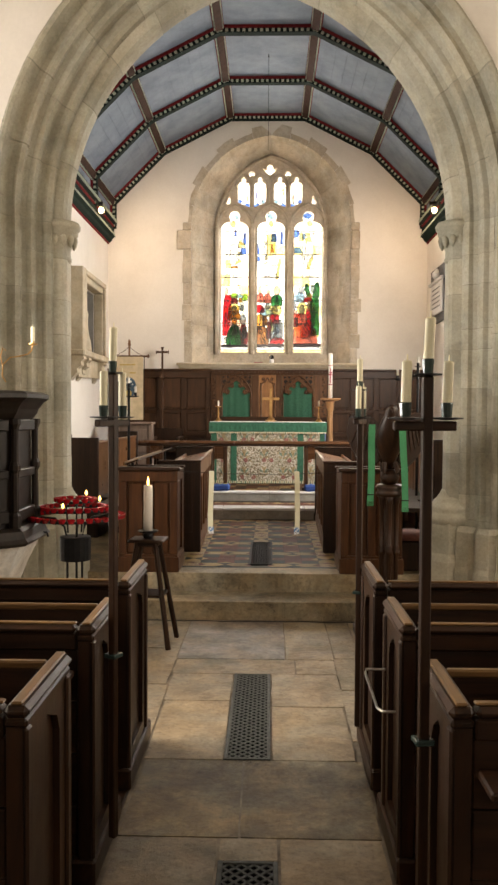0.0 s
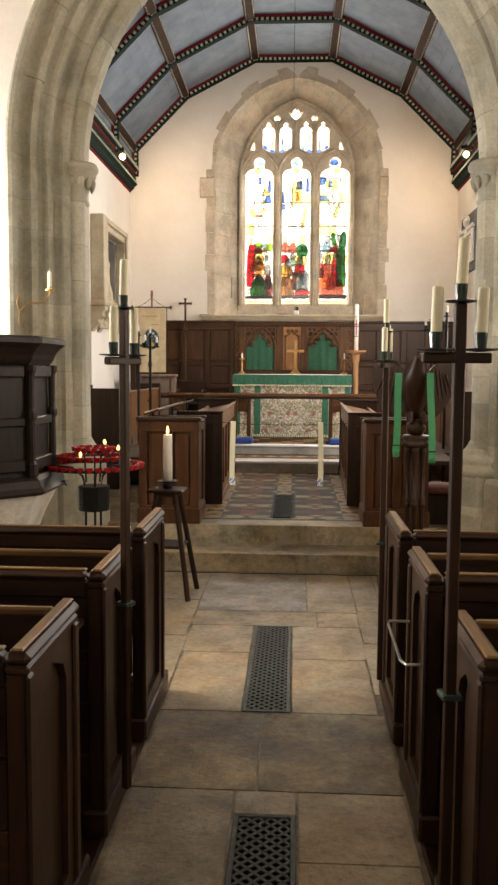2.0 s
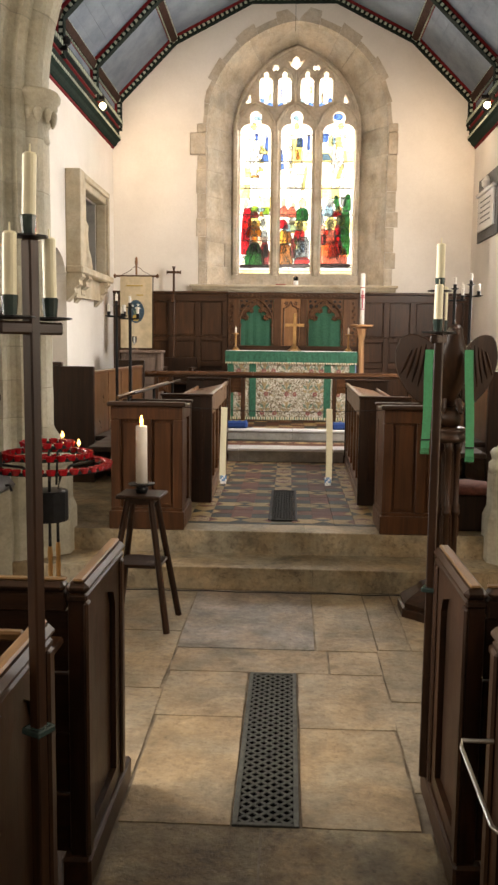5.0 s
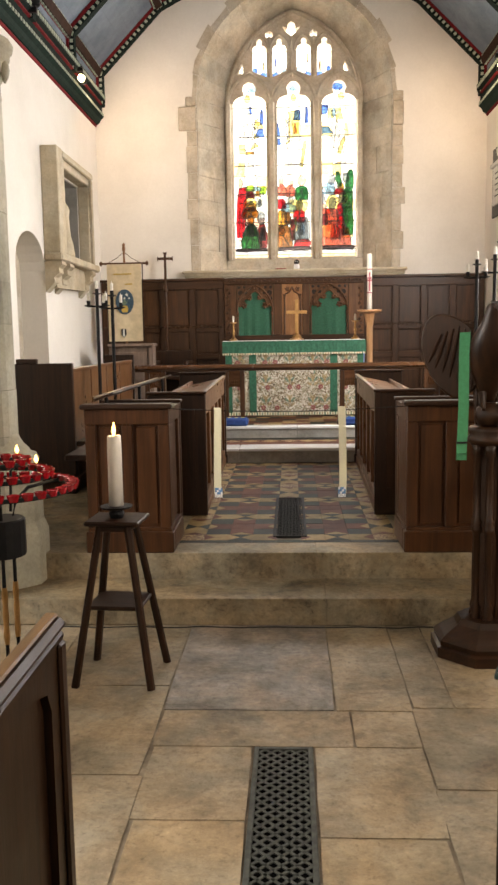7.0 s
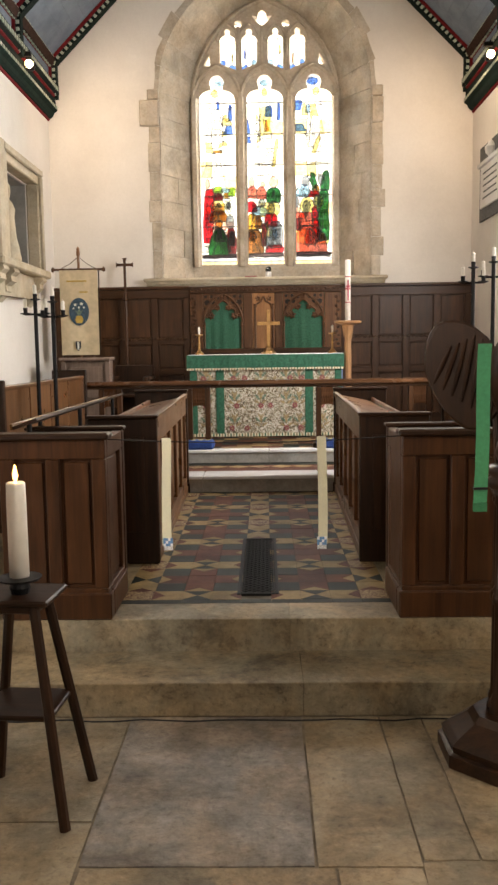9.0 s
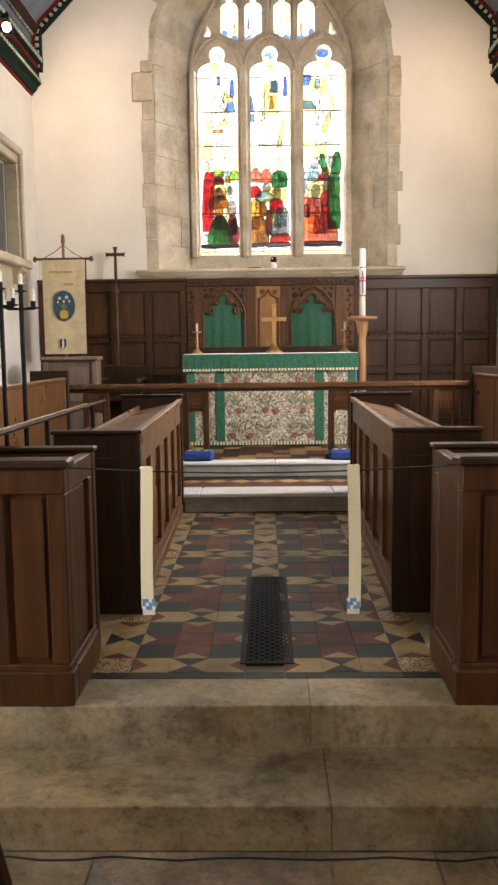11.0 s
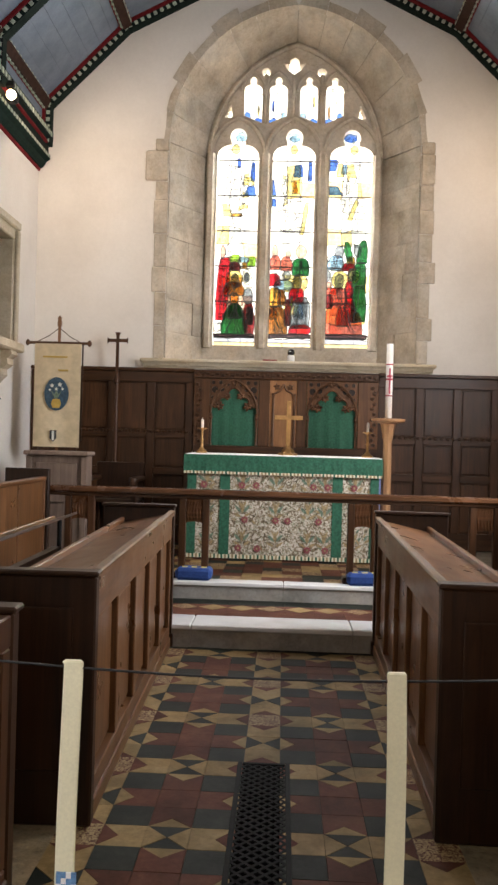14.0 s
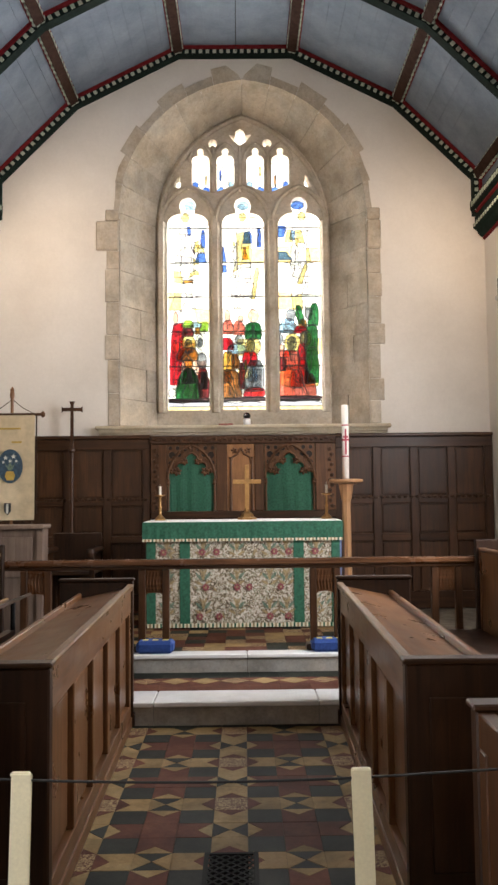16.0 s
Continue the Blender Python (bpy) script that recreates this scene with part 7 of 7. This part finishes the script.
def grating(x0, x1, y0, y1, z, label, iron=GRATE):
    g = thing("floor_grating", x0, y0, z, label, "floor grating", "cast-iron heating gratings")
    w, L = x1 - x0, y1 - y0
    # black sheet just under the lattice; the pit's darkness is in its colour
    part("duct", box(0.004, w - 0.004, 0.004, L - 0.004, -0.0090, -0.0022), VOID_SHADE, g, "black sheet painted as the darkness below the lattice")
    for a0, a1, b0, b1 in ((0, 0.018, 0, L), (w - 0.018, w, 0, L), (0.0185, w - 0.0185, 0, 0.018), (0.0185, w - 0.0185, L - 0.018, L)):
        part("frame", box(a0, a1, b0, b1, -0.009, 0.004, 0.002), iron, g)
    bm = bmesh.new()
    px, py = (w - 0.036) / 4, 0.042
    n = int((L - 0.036) / py)
    py = (L - 0.036) / n
    t = 0.0048
    for j in range(n):
        for i in range(4):
            xa, ya = 0.018 + i * px, 0.018 + j * py
            pts = [(xa, ya + py / 2), (xa + px / 2, ya), (xa + px, ya + py / 2), (xa + px / 2, ya + py)]
            for k in range(4):
                (ax, ay), (bx, by) = pts[k], pts[(k + 1) % 4]
                d = Vector((bx - ax, by - ay)).normalized()
                nrm = Vector((-d.y, d.x)) * t
                vs = [(ax + nrm.x, ay + nrm.y), (bx + nrm.x, by + nrm.y), (bx - nrm.x, by - nrm.y), (ax - nrm.x, ay - nrm.y)]
                lo = [bm.verts.new((x, y, -0.0078)) for x, y in vs]
                hi = [bm.verts.new((x, y, 0.001)) for x, y in vs]
                bm.faces.new(hi)
                for q in range(4):
                    bm.faces.new((lo[q], lo[(q + 1) % 4], hi[(q + 1) % 4], hi[q]))
    part("lattice", bm, iron, g, "diamond lattice of cast iron")
    return g


grating(-0.222, -0.012, 3.60, 4.82, 0.001, "long cast-iron heating grating set in the stone aisle")
grating(-0.195, 0.012, 1.55, 2.76, 0.001, "long cast-iron heating grating set in the stone aisle")
grating(-0.195, 0.008, 6.83, 8.03, Z2 + 0.001, "long dark heating grating set in the tiled floor", GRATE_BLACK)

# ---- flagstones ----
rng = random.Random(21)


def flag(x0, x1, y0, y1, mat=FLAG):
    g = 0.0022
    j = [rng.uniform(-0.0012, 0.0012) for _ in range(8)]
    corners = [(x0 + g + j[0], y0 + g + j[1]), (x1 - g + j[2], y0 + g + j[3]), (x1 - g + j[4], y1 - g + j[5]), (x0 + g + j[6], y1 - g + j[7])]
    poly = []
    for n in range(4):
        a, b = Vector(corners[n]), Vector(corners[(n + 1) % 4])
        inward = Vector((-(b - a).y, (b - a).x)).normalized()
        poly.append(tuple(a + (inward + (b - a).normalized()) * rng.uniform(0, 0.006)))
        for f in (0.17, 0.34, 0.5, 0.66, 0.83):
            poly.append(tuple(a + (b - a) * (f + rng.uniform(-0.04, 0.04)) + inward * rng.uniform(0, 0.0035)))
    bm = prism(poly, -0.012, rng.uniform(0.0, 0.001), "z", None, 0.0012)
    part("flagstone", bm, mat, floor)


FLAGS = [
    (-0.60, 0.085, 5.12, 6.10), (0.085, 0.39, 5.12, 6.10), (-0.595, 0.14, 4.826, 5.12), (0.14, 0.385, 4.826, 5.12), (-0.59, -0.225, 4.36, 4.826), (-0.009, 0.38, 4.28, 4.826),
    (-0.58, -0.225, 3.60, 4.36), (-0.009, 0.37, 3.60, 4.28), (-0.575, -0.13, 2.92, 3.60), (-0.13, 0.395, 2.92, 3.60),
    (-0.57, -0.20, 2.10, 2.92), (0.016, 0.39, 2.50, 2.92), (-0.197, 0.013, 2.765, 2.92), (0.016, 0.39, 1.50, 2.50), (-0.57, -0.20, 1.20, 2.10), (-0.195, 0.012, 1.1, 1.545),
    (0.016, 0.39, 0.6, 1.50), (-0.57, -0.20, 0.4, 1.20), (-0.195, 0.012, 0.3, 1.1), (-0.57, 0.39, -0.6, 0.3), (-0.57, 0.39, -1.5, -0.6), (-0.57, 0.39, -2.6, -1.5),
    (0.39, 0.555, 5.15, 6.10), (0.555, 1.10, 5.15, 6.10), (1.10, 1.90, 5.3, 6.10), (0.38, 0.98, 4.55, 5.15), (0.98, 1.9, 4.55, 5.3), (0.375, 1.2, 3.83, 4.55), (1.2, 1.9, 3.83, 4.55),
    (-1.15, -0.60, 5.35, 6.10), (-1.75, -1.15, 5.5, 6.10), (-1.3, -0.60, 4.62, 5.35), (-1.85, -1.3, 4.62, 5.5), (-1.0, -0.585, 3.83, 4.62), (-1.85, -1.0, 3.83, 4.62),
]
for q in FLAGS:
    kind = FLAG
    if q[:3] == (-0.60, 0.085, 5.12):
        kind = FLAG_GREY
    elif 2.9 < q[2] < 3.3:
        kind = FLAG_OLIVE
    elif q[2] < 2.9:
        kind = FLAG_SAND if q[0] > 0 else FLAG_OLIVE if q[2] < 2.0 else FLAG
    elif 3.3 < q[2] < 4.0 and q[0] > -0.7 and q[1] < 0.4:
        kind = FLAG_SAND
    flag(*q, kind)
for y0 in (3.83, 4.6, 5.35):
    for x0 in (-3.75, -2.8):
        flag(x0, x0 + 0.95, y0, y0 + 0.75)
    for x0 in (1.9, 2.85):
        flag(x0, x0 + 0.95, y0, y0 + 0.75)
for y0 in (-4.9, -3.6):
    for x0 in (-3.6, -2.2, -0.8, 0.6, 2.0):
        flag(x0, x0 + 1.38, y0, y0 + 1.28)

# pale boarded corner by the south pier
structure(link("floor_pale_boards", box(1.95, 3.75, 4.2, 5.90, 0.001, 0.34, 0.006), SANDSTONE_PAVE), "pale boarded platform beside the south pier")

# ---- clay tiles of the chancel ----
T, TX, TY = 0.143, -0.745, 6.752
tile_far = {}


def tile(poly, mat, y):
    c = Vector((sum(p[0] for p in poly) / len(poly), sum(p[1] for p in poly) / len(poly)))
    pts = []
    for p in poly:
        d = Vector(p) - c
        pts.append(tuple(c + d * (1 - 0.0014 / max(d.length, 0.01))))
    if y < 9.15:
        part("tile", prism(pts, Z2 - 0.008, Z2 + rng.uniform(-0.0007, 0.0007), "z"), mat, chancel_floor)
    else:
        prism(pts, Z2 - 0.008, Z2 + rng.uniform(-0.0007, 0.0007), "z", tile_far.setdefault(mat.name, (bmesh.new(), mat))[0])


def square(i, j, mat):
    x, y = TX + i * T, TY + j * T
    tile([(x, y), (x + T, y), (x + T, y + T), (x, y + T)], mat, y)


def quarter(i, j, mats):
    """Four triangles: south, east, north, west."""
    x, y = TX + i * T, TY + j * T
    c = (x + T / 2, y + T / 2)
    k = [(x, y), (x + T, y), (x + T, y + T), (x, y + T)]
    for n in range(4):
        tile([k[n], k[(n + 1) % 4], c], mats[n], y)


def pointed_tile(i, j, side, body, tip, reach=0.5):
    """A square whose side (0 south, 1 east, 2 north, 3 west) holds a triangle that points inwards."""
    x, y = TX + i * T, TY + j * T
    k = [(x, y), (x + T, y), (x + T, y + T), (x, y + T)]
    a, b = k[side], k[(side + 1) % 4]
    c, d = k[(side + 2) % 4], k[(side + 3) % 4]
    m = (x + T / 2, y + T / 2)
    m = tuple(Vector(m) * reach * 2 + (Vector(a) + Vector(b)) / 2 * (1 - reach * 2)) if reach != 0.5 else m
    tile([a, b, m], tip, y)
    tile([b, c, d, a, m], body, y)


for j in range(21):
    y = TY + j * T
    for i in range(9):
        x = TX + i * T
        if i == 4 and 6.82 < y + T / 2 < 8.03:
            continue
        a, b = i % 4, j % 4
        if a == 0 and b == 0:
            square(i, j, TILE_PATTERN)
        elif b == 0 and a in (1, 3):
            pointed_tile(i, j, 3 if a == 1 else 1, TILE_BUFF, TILE_RED, 0.42)
        elif a == 0 and b in (1, 3):
            pointed_tile(i, j, 0 if b == 1 else 2, TILE_BUFF, TILE_RED, 0.42)
        elif b == 0:
            quarter(i, j, (TILE_BLACK, TILE_BUFF, TILE_BLACK, TILE_BUFF))
        elif a == 0:
            quarter(i, j, (TILE_BUFF, TILE_BLACK, TILE_BUFF, TILE_BLACK))
        elif a == 2 and b == 2:
            square(i, j, TILE_RED)
        elif a in (1, 3) and b in (1, 3):
            square(i, j, TILE_BLACK)
        elif a == 2:
            pointed_tile(i, j, 0 if b == 1 else 2, TILE_RED, TILE_BUFF, 0.42)
        else:
            pointed_tile(i, j, 3 if a == 1 else 1, TILE_RED, TILE_BUFF, 0.42)
for y0, y1 in ((TY - 0.055, TY), (TY + 21 * T, Y3)):
    for k in range(9):
        x = TX + k * T
        tile([(x, y0), (x + T, y0), (x + T, y1), (x, y1)], TILE_BLACK, y0)
for key, (bm, mat) in tile_far.items():
    tagged(part("tile_field", bm, mat, chancel_floor), "", "", "", "stuff")

# sanctuary tread: red tiles with buff diamonds; altar platform: mixed clay tiles
S = 0.18
for k in range(24):
    x = NX + 0.02 + k * (SX - NX) / 25.5
    s = (SX - NX) / 25.5
    for r in range(3):
        y = Y3 + 0.302 + r * 0.179
        h = 0.178
        if r == 1:
            m = [(x + s / 2, y), (x + s, y + h / 2), (x + s / 2, y + h), (x, y + h / 2)]
            kk = [(x, y), (x + s, y), (x + s, y + h), (x, y + h)]
            part("tile", prism([tuple(Vector(p) * 0.985 + Vector((x + s / 2, y + h / 2)) * 0.015) for p in m], Z3 - 0.012, Z3 - 0.001, "z"), TILE_BUFF if k % 3 else TILE_PATTERN, sanctuary_floor)
            for n in range(4):
                part("tile", prism([kk[n], m[n], m[n - 1]], Z3 - 0.012, Z3 - 0.002, "z"), TILE_RED, sanctuary_floor)
        else:
            part("tile", prism([(x + 0.001, y), (x + s - 0.001, y), (x + s - 0.001, y + h - 0.002), (x + 0.001, y + h - 0.002)], Z3 - 0.012, Z3 - 0.0015, "z"), (TILE_RED, TILE_BLACK)[r // 2], sanctuary_floor)
for i in range(20):
    for j in range(14):
        x, y = -1.55 + 0.152 * i, Y4 + 0.142 + 0.152 * j
        mat = (TILE_RED, TILE_BUFF, TILE_BLACK, TILE_RED, TILE_PATTERN)[(i * 2 + j * 3 + (i * j) % 3) % 5]
        part("tile", box(x + 0.001, x + 0.151, y + 0.001, y + 0.151, Z4 - 0.010, Z4 - 0.001), mat, altar_floor)
